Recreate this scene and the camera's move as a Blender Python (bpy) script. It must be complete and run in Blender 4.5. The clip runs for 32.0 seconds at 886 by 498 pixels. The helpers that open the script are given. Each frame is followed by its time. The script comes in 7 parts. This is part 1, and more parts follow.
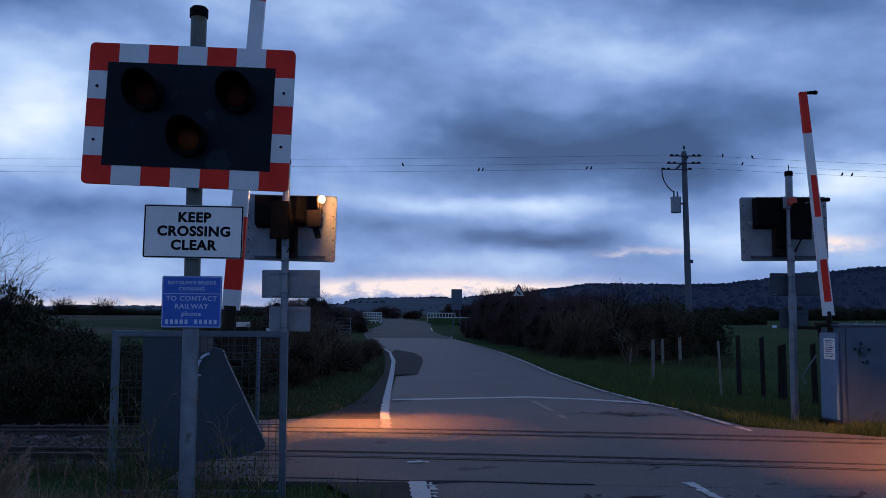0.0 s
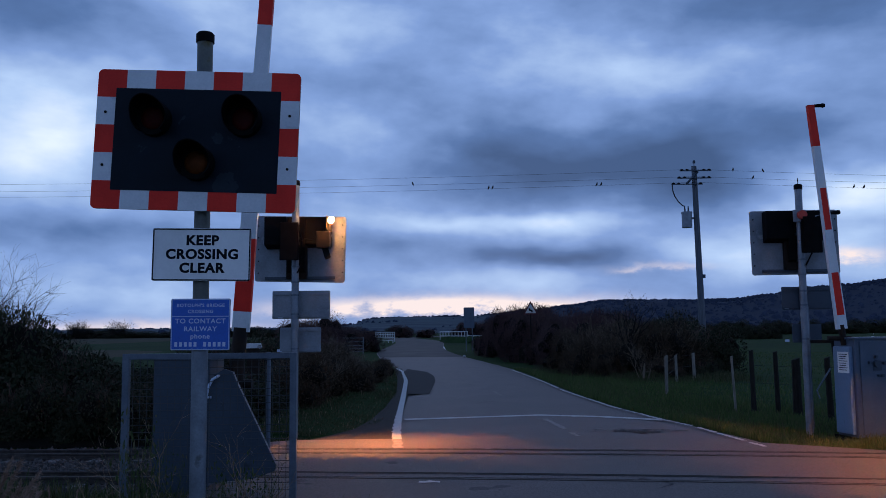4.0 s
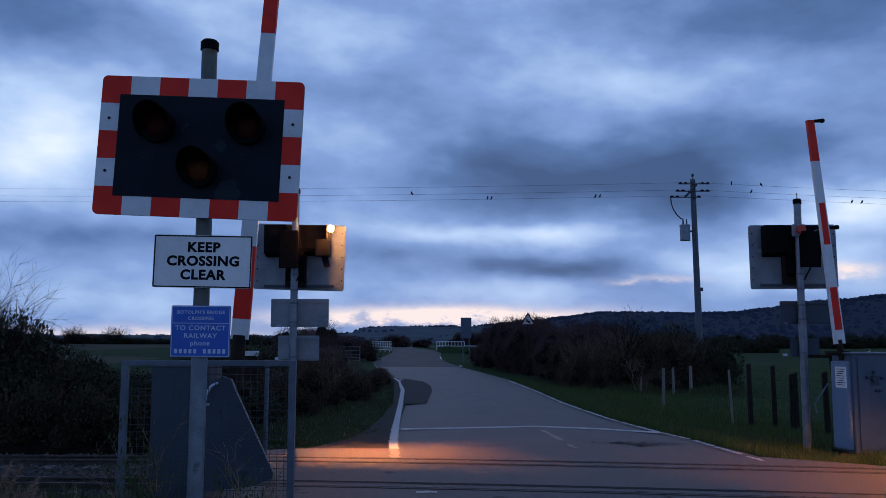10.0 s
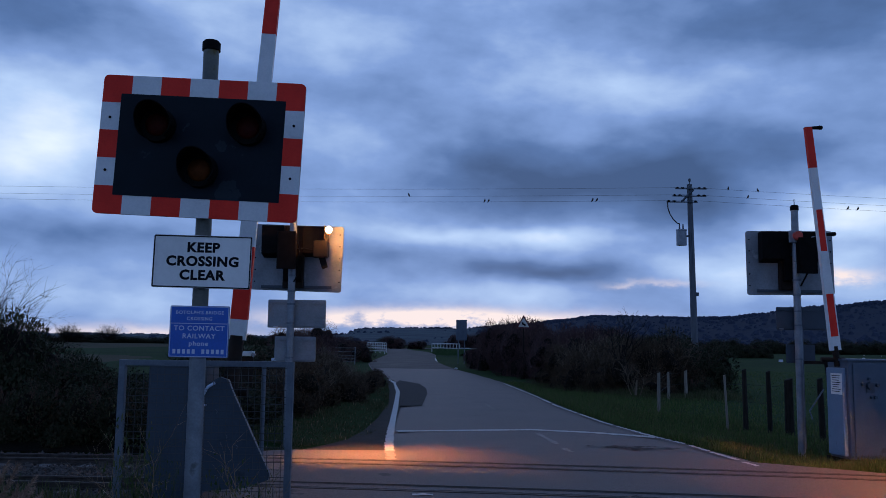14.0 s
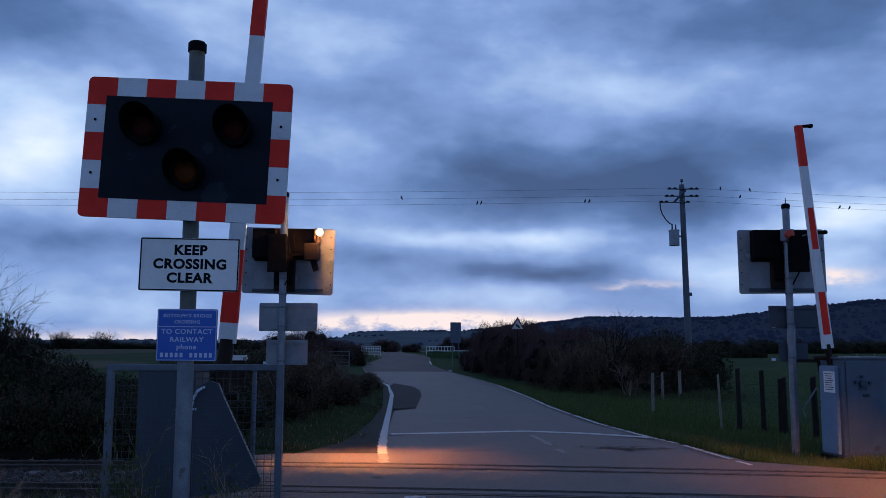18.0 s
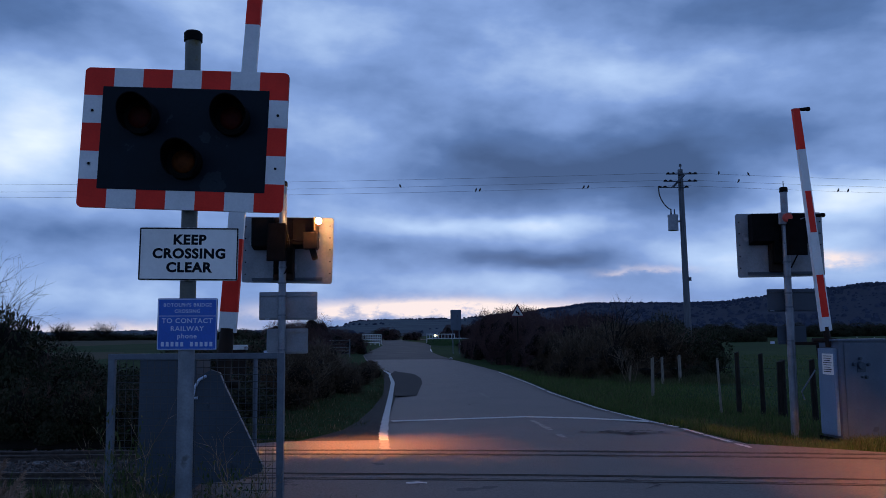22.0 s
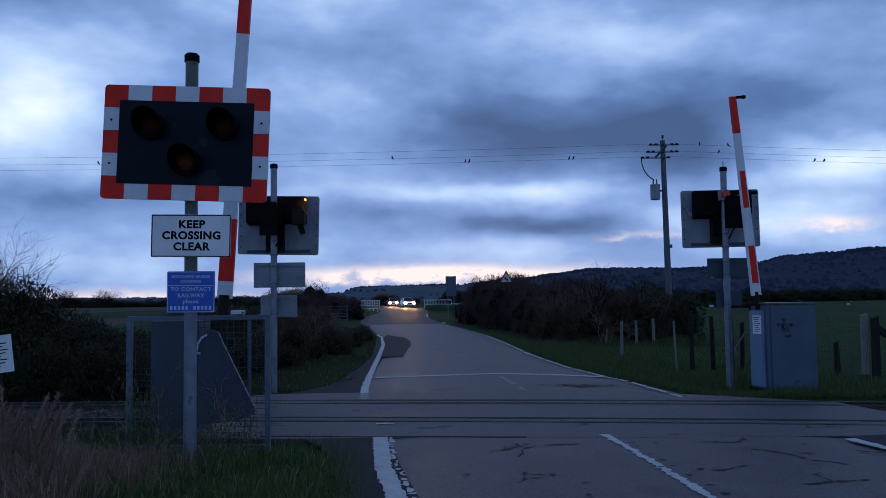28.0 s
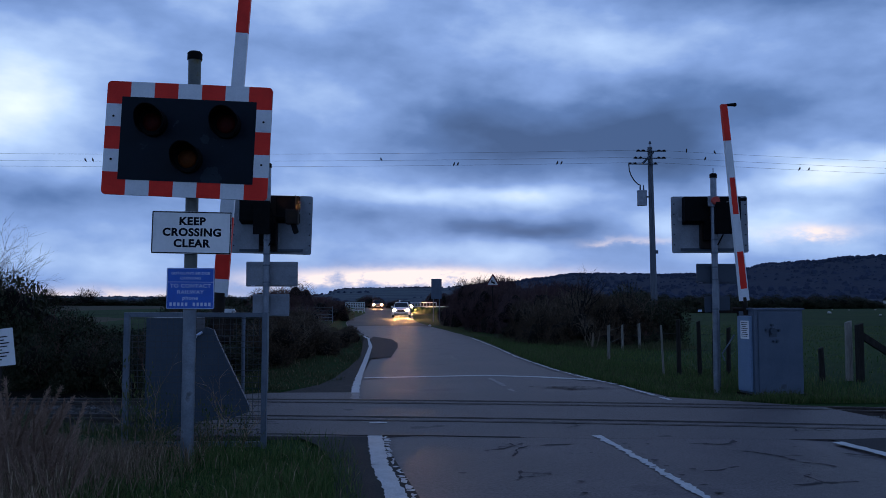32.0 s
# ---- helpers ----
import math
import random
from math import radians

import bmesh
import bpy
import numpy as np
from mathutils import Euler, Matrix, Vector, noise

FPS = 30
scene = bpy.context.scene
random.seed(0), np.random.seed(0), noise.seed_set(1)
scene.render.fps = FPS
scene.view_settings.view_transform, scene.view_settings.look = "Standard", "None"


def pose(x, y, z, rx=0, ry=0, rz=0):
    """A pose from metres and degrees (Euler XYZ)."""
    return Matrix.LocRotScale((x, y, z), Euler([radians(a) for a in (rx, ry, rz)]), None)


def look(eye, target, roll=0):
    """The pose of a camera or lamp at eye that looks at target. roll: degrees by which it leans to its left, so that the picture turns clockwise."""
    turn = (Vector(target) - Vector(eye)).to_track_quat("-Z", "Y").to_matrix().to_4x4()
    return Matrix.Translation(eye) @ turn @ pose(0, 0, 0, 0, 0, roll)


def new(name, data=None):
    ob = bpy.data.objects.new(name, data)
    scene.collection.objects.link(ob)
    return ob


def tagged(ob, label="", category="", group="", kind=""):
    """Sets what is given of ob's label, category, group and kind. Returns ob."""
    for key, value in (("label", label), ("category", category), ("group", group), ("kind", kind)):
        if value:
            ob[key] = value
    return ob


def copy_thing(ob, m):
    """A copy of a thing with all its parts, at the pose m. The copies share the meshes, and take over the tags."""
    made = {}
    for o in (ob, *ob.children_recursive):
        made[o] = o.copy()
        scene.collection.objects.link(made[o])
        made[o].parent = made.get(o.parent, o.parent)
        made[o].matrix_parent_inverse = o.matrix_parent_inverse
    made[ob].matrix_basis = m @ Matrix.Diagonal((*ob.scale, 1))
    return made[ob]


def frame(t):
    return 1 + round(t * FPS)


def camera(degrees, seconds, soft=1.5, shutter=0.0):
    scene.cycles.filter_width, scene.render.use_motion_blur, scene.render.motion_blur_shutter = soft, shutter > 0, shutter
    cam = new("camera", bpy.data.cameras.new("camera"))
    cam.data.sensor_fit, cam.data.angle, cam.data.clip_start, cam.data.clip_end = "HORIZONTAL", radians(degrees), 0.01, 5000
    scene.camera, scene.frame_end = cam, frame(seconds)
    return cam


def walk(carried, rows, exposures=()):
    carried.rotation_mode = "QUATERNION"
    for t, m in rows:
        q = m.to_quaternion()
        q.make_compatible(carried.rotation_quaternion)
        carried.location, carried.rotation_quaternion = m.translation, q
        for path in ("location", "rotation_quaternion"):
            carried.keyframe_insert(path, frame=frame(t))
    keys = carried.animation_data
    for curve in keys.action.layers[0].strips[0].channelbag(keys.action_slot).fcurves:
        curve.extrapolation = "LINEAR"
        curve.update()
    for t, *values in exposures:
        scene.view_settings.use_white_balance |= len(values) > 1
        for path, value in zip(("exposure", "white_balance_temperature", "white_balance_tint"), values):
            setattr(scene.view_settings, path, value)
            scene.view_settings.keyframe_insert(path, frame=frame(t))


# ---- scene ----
cam = camera(55.008, 32.0, soft=0.85)

# seconds, x, y, z, heading, tilt, lean
PATH = (
    (0.0, -0.000, 0.000, 1.569, 0.000, 4.227, 0.256),
    (0.5, 0.009, 0.001, 1.571, -0.124, 4.298, 0.210),
    (1.0, 0.023, -0.019, 1.570, -0.244, 4.463, -0.198),
    (1.5, 0.022, -0.013, 1.570, -0.374, 4.737, -0.288),
    (2.0, 0.031, -0.005, 1.572, -0.476, 4.897, -0.354),
    (2.5, 0.027, -0.029, 1.571, -0.609, 5.009, -0.478),
    (3.0, 0.037, -0.029, 1.572, -0.709, 5.218, -0.528),
    (3.5, 0.041, -0.021, 1.573, -0.789, 5.351, -0.590),
    (5.5, 0.030, -0.011, 1.573, -0.776, 5.792, -0.312),
    (6.0, 0.022, -0.007, 1.569, -0.703, 5.864, -0.287),
    (6.5, 0.026, -0.008, 1.568, -0.612, 5.945, -0.175),
    (7.0, 0.028, -0.010, 1.567, -0.520, 5.923, -0.113),
    (7.5, 0.030, -0.015, 1.568, -0.545, 5.944, -0.059),
    (8.0, 0.021, -0.020, 1.568, -0.549, 5.985, 0.066),
    (8.5, 0.013, -0.027, 1.570, -0.569, 6.055, 0.093),
    (9.0, 0.006, -0.036, 1.566, -0.572, 6.111, 0.181),
    (9.5, 0.001, -0.033, 1.567, -0.639, 6.085, 0.184),
    (10.0, 0.014, -0.027, 1.573, -0.639, 6.130, 0.165),
    (10.5, 0.025, -0.021, 1.569, -0.729, 6.152, 0.156),
    (11.0, 0.035, -0.019, 1.568, -0.731, 6.149, 0.227),
    (11.5, 0.039, -0.015, 1.565, -0.733, 6.127, 0.297),
    (12.0, 0.039, -0.011, 1.564, -0.729, 6.145, 0.219),
    (12.5, 0.033, -0.014, 1.565, -0.654, 6.108, 0.249),
    (13.0, 0.025, -0.018, 1.568, -0.564, 6.147, 0.357),
    (13.5, 0.005, -0.026, 1.573, -0.466, 6.159, 0.577),
    (14.0, -0.014, -0.036, 1.580, -0.367, 6.262, 0.762),
    (14.5, -0.007, -0.020, 1.579, -0.363, 6.307, 0.774),
    (16.5, 0.013, 0.021, 1.571, -0.162, 6.548, 0.296),
    (17.0, 0.013, 0.027, 1.572, -0.079, 6.469, 0.200),
    (17.5, 0.021, 0.029, 1.566, 0.010, 6.505, 0.101),
    (18.0, 0.021, 0.008, 1.566, 0.048, 6.455, 0.204),
    (18.5, 0.015, -0.005, 1.567, 0.181, 6.290, 0.150),
    (19.0, 0.011, -0.018, 1.568, 0.279, 6.156, 0.001),
    (19.5, 0.007, -0.019, 1.567, 0.240, 6.048, -0.010),
    (20.0, 0.006, -0.019, 1.566, 0.229, 5.935, -0.003),
    (20.5, 0.014, -0.019, 1.563, 0.291, 5.829, -0.145),
    (21.0, 0.019, -0.022, 1.559, 0.228, 5.799, -0.355),
    (21.5, 0.024, -0.020, 1.555, 0.107, 5.710, -0.434),
    (22.0, 0.031, -0.016, 1.554, 0.083, 5.637, -0.461),
    (22.5, 0.038, -0.015, 1.553, 0.125, 5.522, -0.529),
    (23.0, 0.043, -0.011, 1.552, 0.120, 5.496, -0.595),
    (23.5, 0.073, -0.048, 1.547, 0.128, 5.329, -0.453),
    (24.0, 0.102, -0.102, 1.543, 0.156, 5.223, -0.105),
    (24.5, 0.109, -0.243, 1.543, 0.178, 5.057, 0.173),
    (25.0, 0.161, -0.452, 1.530, 0.255, 4.775, 0.257),
    (25.5, 0.286, -0.627, 1.529, 0.182, 4.481, 0.105),
    (27.5, 0.454, -1.459, 1.525, -0.029, 3.398, -0.683),
    (28.0, 0.495, -1.630, 1.542, 0.010, 3.355, -0.676),
    (28.5, 0.457, -1.669, 1.545, -0.040, 3.484, -0.449),
    (29.0, 0.430, -1.703, 1.534, 0.268, 3.451, -0.012),
    (29.5, 0.379, -1.715, 1.529, 0.941, 3.628, 0.339),
    (30.0, 0.351, -1.710, 1.526, 1.420, 3.615, 0.595),
    (30.5, 0.336, -1.701, 1.522, 1.388, 3.650, 0.557),
    (31.0, 0.337, -1.703, 1.518, 1.145, 3.637, 0.403),
    (31.5, 0.344, -1.710, 1.519, 1.060, 3.674, 0.086),
    (32.0, 0.355, -1.713, 1.514, 1.059, 3.548, 0.097),
)


def cam_row(t, x, y, z, yaw, pitch, roll):
    a, b = radians(yaw), radians(pitch)
    d = Vector((math.sin(a) * math.cos(b), math.cos(a) * math.cos(b), math.sin(b)))
    return t, look((x, y, z), Vector((x, y, z)) + d, roll)


walk(cam, [cam_row(*r) for r in PATH], exposures=((0.0, 0.0), (23.0, 0.0), (24.8, 0.13), (27.8, 0.12), (32.0, 0.12)))


# ---- world: dusk under broken cloud ----
def make_world():
    w = bpy.data.worlds.new("dusk_sky")
    scene.world = w
    w.use_nodes = True
    nt = w.node_tree
    nt.nodes.clear()
    N, L = nt.nodes.new, nt.links.new

    def val(a, sock):
        if isinstance(a, (int, float)):
            sock.default_value = a
        else:
            L(a, sock)

    def m(op, a, b=0.0, c=None):
        n = N("ShaderNodeMath")
        n.operation = op
        val(a, n.inputs[0])
        val(b, n.inputs[1])
        if c is not None:
            val(c, n.inputs[2])
        return n.outputs[0]

    tc = N("ShaderNodeTexCoord")
    sep = N("ShaderNodeSeparateXYZ")
    L(tc.outputs["Generated"], sep.inputs[0])
    x, y, z = sep.outputs
    az0 = m("MULTIPLY", m("ARCTAN2", x, y), 57.2958)
    el0 = m("MULTIPLY", m("ARCSINE", z), 57.2958)
    # ragged edges: the directions are bent by noise that is wide and flat
    comb = N("ShaderNodeCombineXYZ")
    L(m("MULTIPLY", az0, 0.09), comb.inputs[0])
    L(m("MULTIPLY", el0, 0.17), comb.inputs[1])

    def noise_tex(vec, scale, detail, rough, offset=0.0):
        mp = N("ShaderNodeMapping")
        mp.inputs["Location"].default_value = (offset, offset * 0.7, offset * 1.3)
        L(vec, mp.inputs[0])
        n = N("ShaderNodeTexNoise")
        n.inputs["Scale"].default_value = scale
        n.inputs["Detail"].default_value = detail
        n.inputs["Roughness"].default_value = rough
        L(mp.outputs[0], n.inputs["Vector"])
        return n.outputs["Fac"]

    v = comb.outputs[0]
    n1 = noise_tex(v, 1.0, 4, 0.5, 3.1)
    n2 = noise_tex(v, 1.1, 4, 0.5, 11.7)
    n3 = noise_tex(v, 1.35, 5, 0.47, 5.3)
    n4 = noise_tex(v, 5.0, 5, 0.6, 9.9)
    az = m("MULTIPLY_ADD", m("SUBTRACT", n1, 0.5), 9.0, az0)
    el = m("MULTIPLY_ADD", m("SUBTRACT", n2, 0.5), 3.4, el0)
    el_low = m("MULTIPLY_ADD", m("SUBTRACT", n2, 0.5), 0.9, m("MULTIPLY_ADD", m("SUBTRACT", n4, 0.5), 1.5, el0))

    def bank(a, e, wa, we, amp, ev=el):
        da = m("DIVIDE", m("SUBTRACT", az, a), wa)
        de = m("DIVIDE", m("SUBTRACT", ev, e), we)
        s = m("ADD", m("MULTIPLY", da, da), m("MULTIPLY", de, de))
        return m("MULTIPLY", m("EXPONENT", m("MULTIPLY", s, -1.0)), amp)

    # long soft streaks, billows within them, fine wisps
    flat = N("ShaderNodeCombineXYZ")
    L(m("MULTIPLY", az, 0.045), flat.inputs[0])
    L(m("MULTIPLY_ADD", az, 0.035, m("MULTIPLY", el, 0.24)), flat.inputs[1])
    n5 = noise_tex(flat.outputs[0], 1.0, 5, 0.55, 21.4)
    n6 = noise_tex(v, 2.4, 4, 0.5, 15.2)
    total = m("MULTIPLY_ADD", m("SUBTRACT", n3, 0.5), 0.46, 0.475)
    total = m("MULTIPLY_ADD", m("SUBTRACT", n5, 0.5), 0.28, total)
    total = m("MULTIPLY_ADD", m("SUBTRACT", n6, 0.5), 0.34, total)
    total = m("MULTIPLY_ADD", m("SUBTRACT", n4, 0.5), 0.06, total)
    for b in CLOUD_BANKS:
        total = m("ADD", total, bank(*b))
    # unseen sky overhead is made darker, to dim the light on the ground
    lid = N("ShaderNodeMapRange")
    lid.interpolation_type = "SMOOTHSTEP"
    lid.inputs[1].default_value, lid.inputs[2].default_value = 20.0, 60.0
    lid.inputs[3].default_value, lid.inputs[4].default_value = 0.0, -0.40
    L(el0, lid.inputs[0])
    total = m("ADD", total, lid.outputs[0])
    ramp = N("ShaderNodeValToRGB")
    L(total, ramp.inputs[0])
    stops = ((0.0, (0.056, 0.110, 0.250)), (0.25, (0.100, 0.188, 0.415)), (0.5, (0.224, 0.358, 0.695)),
             (0.75, (0.47, 0.64, 0.95)), (1.0, (0.84, 0.95, 1.10)))
    while len(ramp.color_ramp.elements) < len(stops):
        ramp.color_ramp.elements.new(0.5)
    for e, (p, c) in zip(ramp.color_ramp.elements, stops):
        e.position, e.color = p, (*c, 1)
    warm = 0.0
    for b in WARM_BANKS:
        g = bank(*b, el_low)
        warm = g if warm == 0.0 else m("ADD", warm, g)
    warm = m("MINIMUM", m("MULTIPLY", warm, m("MULTIPLY_ADD", n4, 3.6, -0.85)), 1.0)
    warm = m("MAXIMUM", warm, 0.0)
    mix = N("ShaderNodeMix")
    mix.data_type = "RGBA"
    L(warm, mix.inputs["Factor"])
    L(ramp.outputs[0], mix.inputs[6])
    mix.inputs[7].default_value = (0.96, 0.83, 0.83, 1)
    sky = N("ShaderNodeTexSky")
    sky.sky_type, sky.sun_disc = "NISHITA", False
    sky.sun_elevation, sky.sun_rotation = radians(6.0), radians(4)
    b1, b2, add, out = N("ShaderNodeBackground"), N("ShaderNodeBackground"), N("ShaderNodeAddShader"), N("ShaderNodeOutputWorld")
    L(mix.outputs[2], b1.inputs[0])
    b1.inputs[1].default_value = 1.0
    L(sky.outputs[0], b2.inputs[0])
    b2.inputs[1].default_value = 0.0004
    L(b1.outputs[0], add.inputs[0])
    L(b2.outputs[0], add.inputs[1])
    L(add.outputs[0], out.inputs[0])


# heading, elevation, widths in degrees, strength
CLOUD_BANKS = (
    (-26.5, 12.6, 4.4, 3.0, 0.46), (-29, 9.5, 4, 1.5, 0.22), (-28, 20.5, 5, 2.8, -0.36), (-17, 20.0, 5, 3.0, 0.14), (-24, 6.2, 6, 1.2, -0.16), (-23, 2.4, 8, 1.5, 0.14),
    (-9, 20.5, 4.5, 3.0, 0.10), (-8, 13.5, 3.5, 3.0, 0.05), (2.4, 12.4, 4.4, 2.3, -0.36), (9.5, 11.2, 6.5, 2.2, -0.46), (15.6, 9.8, 3.8, 1.8, -0.46),
    (20, 21.0, 9, 2.2, -0.20), (26, 19.5, 6, 3.0, -0.22), (16.5, 12.4, 5, 1.8, -0.24), (13, 17.0, 11, 2.0, 0.20), (24, 12.0, 5, 1.4, -0.22), (23.4, 8.6, 3.2, 1.3, 0.46), (27.5, 8.0, 3, 1.4, 0.30),
    (2, 7.3, 9, 0.8, 0.26), (7, 7.5, 4, 0.7, 0.14), (6.5, 5.0, 4.5, 0.7, -0.40), (-6, 6.2, 5, 1.2, -0.18), (0, 3.2, 10, 0.8, 0.14), (15, 5.0, 4, 1.1, 0.12), (22, 4.4, 6, 1.8, 0.34))
WARM_BANKS = ((-0.8, 1.62, 8.2, 0.56, 1.85), (-21.5, 0.35, 8, 0.5, 0.85), (24.8, 4.3, 2.4, 0.42, 1.2), (14, 4.0, 2.5, 0.25, 0.4))
make_world()

# the last light, very soft, from the bright gap over the hills
sun = bpy.data.lights.new("dusk_sun", "SUN")
sun.energy, sun.angle, sun.color = 0.04, radians(40), (1.0, 0.88, 0.84)
sun_ob = new("dusk_sun", sun)
sun_ob.matrix_world = look((0, 0, 0), (-0.1, -1, -0.35))


# ---- materials ----
def principled(name, color, rough=0.6, metal=0.0, emit=None, strength=0.0, spec=0.5):
    mt = bpy.data.materials.new(name)
    mt.use_nodes = True
    b = mt.node_tree.nodes["Principled BSDF"]
    b.inputs["Base Color"].default_value = (*color, 1)
    b.inputs["Roughness"].default_value = rough
    b.inputs["Metallic"].default_value = metal
    b.inputs["Specular IOR Level"].default_value = spec
    if emit:
        b.inputs["Emission Color"].default_value = (*emit, 1)
        b.inputs["Emission Strength"].default_value = strength
    return mt


def surface(name, c1, c2, scale, rough=0.7, metal=0.0, bump=0.2, fine=None, c3=None, spread=0.0, stretch=(1, 1, 1), spec=0.5, dist=0.01, grain=0.25, worn=0.72):
    """Two-scale mottled surface: broad stains between c1 and c2, fine grain, optional third stain colour, random shift per piece."""
    mt = principled(name, c1, rough, metal, spec=spec)
    nt = mt.node_tree
    N, L = nt.nodes.new, nt.links.new
    b = nt.nodes["Principled BSDF"]
    tc = N("ShaderNodeTexCoord")
    mp = N("ShaderNodeMapping")
    mp.inputs["Scale"].default_value = stretch
    L(tc.outputs["Object"], mp.inputs[0])
    n1, n2 = N("ShaderNodeTexNoise"), N("ShaderNodeTexNoise")
    n1.inputs["Scale"].default_value, n1.inputs["Detail"].default_value = scale, 6
    n2.inputs["Scale"].default_value, n2.inputs["Detail"].default_value = fine or scale * 14, 4
    for n in (n1, n2):
        L(mp.outputs[0], n.inputs["Vector"])
    r = N("ShaderNodeValToRGB")
    r.color_ramp.elements[0].position, r.color_ramp.elements[1].position = 0.34, 0.66
    r.color_ramp.elements[0].color, r.color_ramp.elements[1].color = (*c1, 1), (*c2, 1)
    if c3:
        e = r.color_ramp.elements.new(worn)
        e.color = (*c3, 1)
    L(n1.outputs["Fac"], r.inputs[0])
    mx = N("ShaderNodeMix")
    mx.data_type, mx.blend_type = "RGBA", "OVERLAY"
    mx.inputs["Factor"].default_value = grain
    L(r.outputs[0], mx.inputs[6])
    L(n2.outputs["Fac"], mx.inputs[7])
    last = mx.outputs[2]
    if spread:
        oi = N("ShaderNodeObjectInfo")
        hs = N("ShaderNodeHueSaturation")
        mr = N("ShaderNodeMapRange")
        mr.inputs[3].default_value, mr.inputs[4].default_value = 1 - spread, 1 + spread
        L(oi.outputs["Random"], mr.inputs[0])
        L(mr.outputs[0], hs.inputs["Value"])
        L(last, hs.inputs["Color"])
        last = hs.outputs[0]
    L(last, b.inputs["Base Color"])
    rr = N("ShaderNodeMapRange")
    rr.inputs[3].default_value, rr.inputs[4].default_value = max(rough - 0.12, 0.02), min(rough + 0.12, 1)
    L(n1.outputs["Fac"], rr.inputs[0])
    L(rr.outputs[0], b.inputs["Roughness"])
    if bump:
        bp = N("ShaderNodeBump")
        bp.inputs["Strength"].default_value, bp.inputs["Distance"].default_value = bump, dist
        L(n2.outputs["Fac"], bp.inputs["Height"])
        L(bp.outputs[0], b.inputs["Normal"])
    return mt


def leafy(name, c1, c2, c3, rough=0.75):
    """Foliage whose leaves differ one from the next."""
    mt = principled(name, c1, rough, spec=0.1)
    nt = mt.node_tree
    g, r = nt.nodes.new("ShaderNodeNewGeometry"), nt.nodes.new("ShaderNodeValToRGB")
    r.color_ramp.elements[0].color, r.color_ramp.elements[1].color = (*c1, 1), (*c3, 1)
    r.color_ramp.elements.new(0.5).color = (*c2, 1)
    nt.links.new(g.outputs["Random Per Island"], r.inputs[0])
    nt.links.new(r.outputs[0], nt.nodes["Principled BSDF"].inputs["Base Color"])
    return mt


GALV = surface("galvanised_steel", (0.15, 0.175, 0.21), (0.23, 0.26, 0.30), 6, 0.42, 0.55, 0.1, 60, c3=(0.12, 0.13, 0.14))
GALV_STAINED = surface("algae_stained_steel", (0.075, 0.086, 0.088), (0.125, 0.128, 0.112), 5, 0.5, 0.45, 0.15, 60, c3=(0.11, 0.085, 0.03))
GALV_DARK = surface("weathered_galvanised_steel", (0.085, 0.11, 0.145), (0.135, 0.165, 0.205), 5, 0.5, 0.4, 0.15, 60)
BLACK = surface("black_painted_metal", (0.003, 0.003, 0.0035), (0.007, 0.007, 0.008), 8, 0.7, 0, 0.1, spec=0.08)
BOARD_BLACK = surface("faded_black_board", (0.002, 0.0065, 0.0125), (0.0045, 0.0105, 0.019), 3.5, 0.55, 0, 0.05, 40, c3=(0.017, 0.027, 0.038), spec=0.14, worn=0.67)
RED = surface("red_retroreflective_film", (0.82, 0.032, 0.018), (0.70, 0.027, 0.016), 5, 0.5, 0, 0.05, spec=0.2)
WHITE = surface("white_retroreflective_film", (0.68, 0.70, 0.73), (0.61, 0.63, 0.66), 4, 0.42, 0, 0.05, c3=(0.52, 0.53, 0.53))
SIGN_WHITE = surface("white_sign_face", (0.80, 0.80, 0.80), (0.72, 0.72, 0.72), 3, 0.4, 0, 0.03)
SIGN_BLUE = surface("blue_sign_face", (0.008, 0.092, 0.46), (0.010, 0.105, 0.52), 4, 0.35, 0, 0.03)
INK = principled("black_lettering", (0.006, 0.006, 0.009), 0.6, spec=0.12)
INK_WHITE = principled("white_lettering", (0.50, 0.58, 0.72), 0.5)
SIGN_BACK = surface("grey_aluminium_sign_back", (0.25, 0.275, 0.31), (0.175, 0.195, 0.225), 3, 0.55, 0.2, 0.05, c3=(0.31, 0.33, 0.36))
GREY_PAINT = surface("grey_painted_steel", (0.052, 0.078, 0.118), (0.070, 0.098, 0.142), 3, 0.42, 0, 0.08, 50, c3=(0.044, 0.056, 0.078))
GREY_DARK = surface("dark_grey_paint_and_sign_shade", (0.026, 0.042, 0.066), (0.038, 0.057, 0.084), 3, 0.5, 0, 0.1, 50, c3=(0.022, 0.030, 0.042))
MESH_STEEL = surface("dull_welded_mesh", (0.040, 0.046, 0.052), (0.062, 0.066, 0.070), 9, 0.7, 0.1, 0.1)
RAIL_STEEL = surface("worn_rail_steel", (0.040, 0.031, 0.027), (0.078, 0.063, 0.056), 12, 0.55, 0.3, 0.2, spec=0.3)
ASPHALT = surface("damp_worn_asphalt", (0.050, 0.043, 0.049), (0.082, 0.069, 0.075), 0.6, 0.54, 0, 0.9, 40, c3=(0.105, 0.088, 0.092), spec=0.18, grain=0.8, dist=0.010, worn=0.62)
ASPHALT_DECK = surface("patched_crossing_asphalt", (0.068, 0.056, 0.058), (0.108, 0.090, 0.089), 0.9, 0.62, 0, 0.9, 36, c3=(0.046, 0.040, 0.042), spec=0.3, grain=0.8, dist=0.010, worn=0.66)
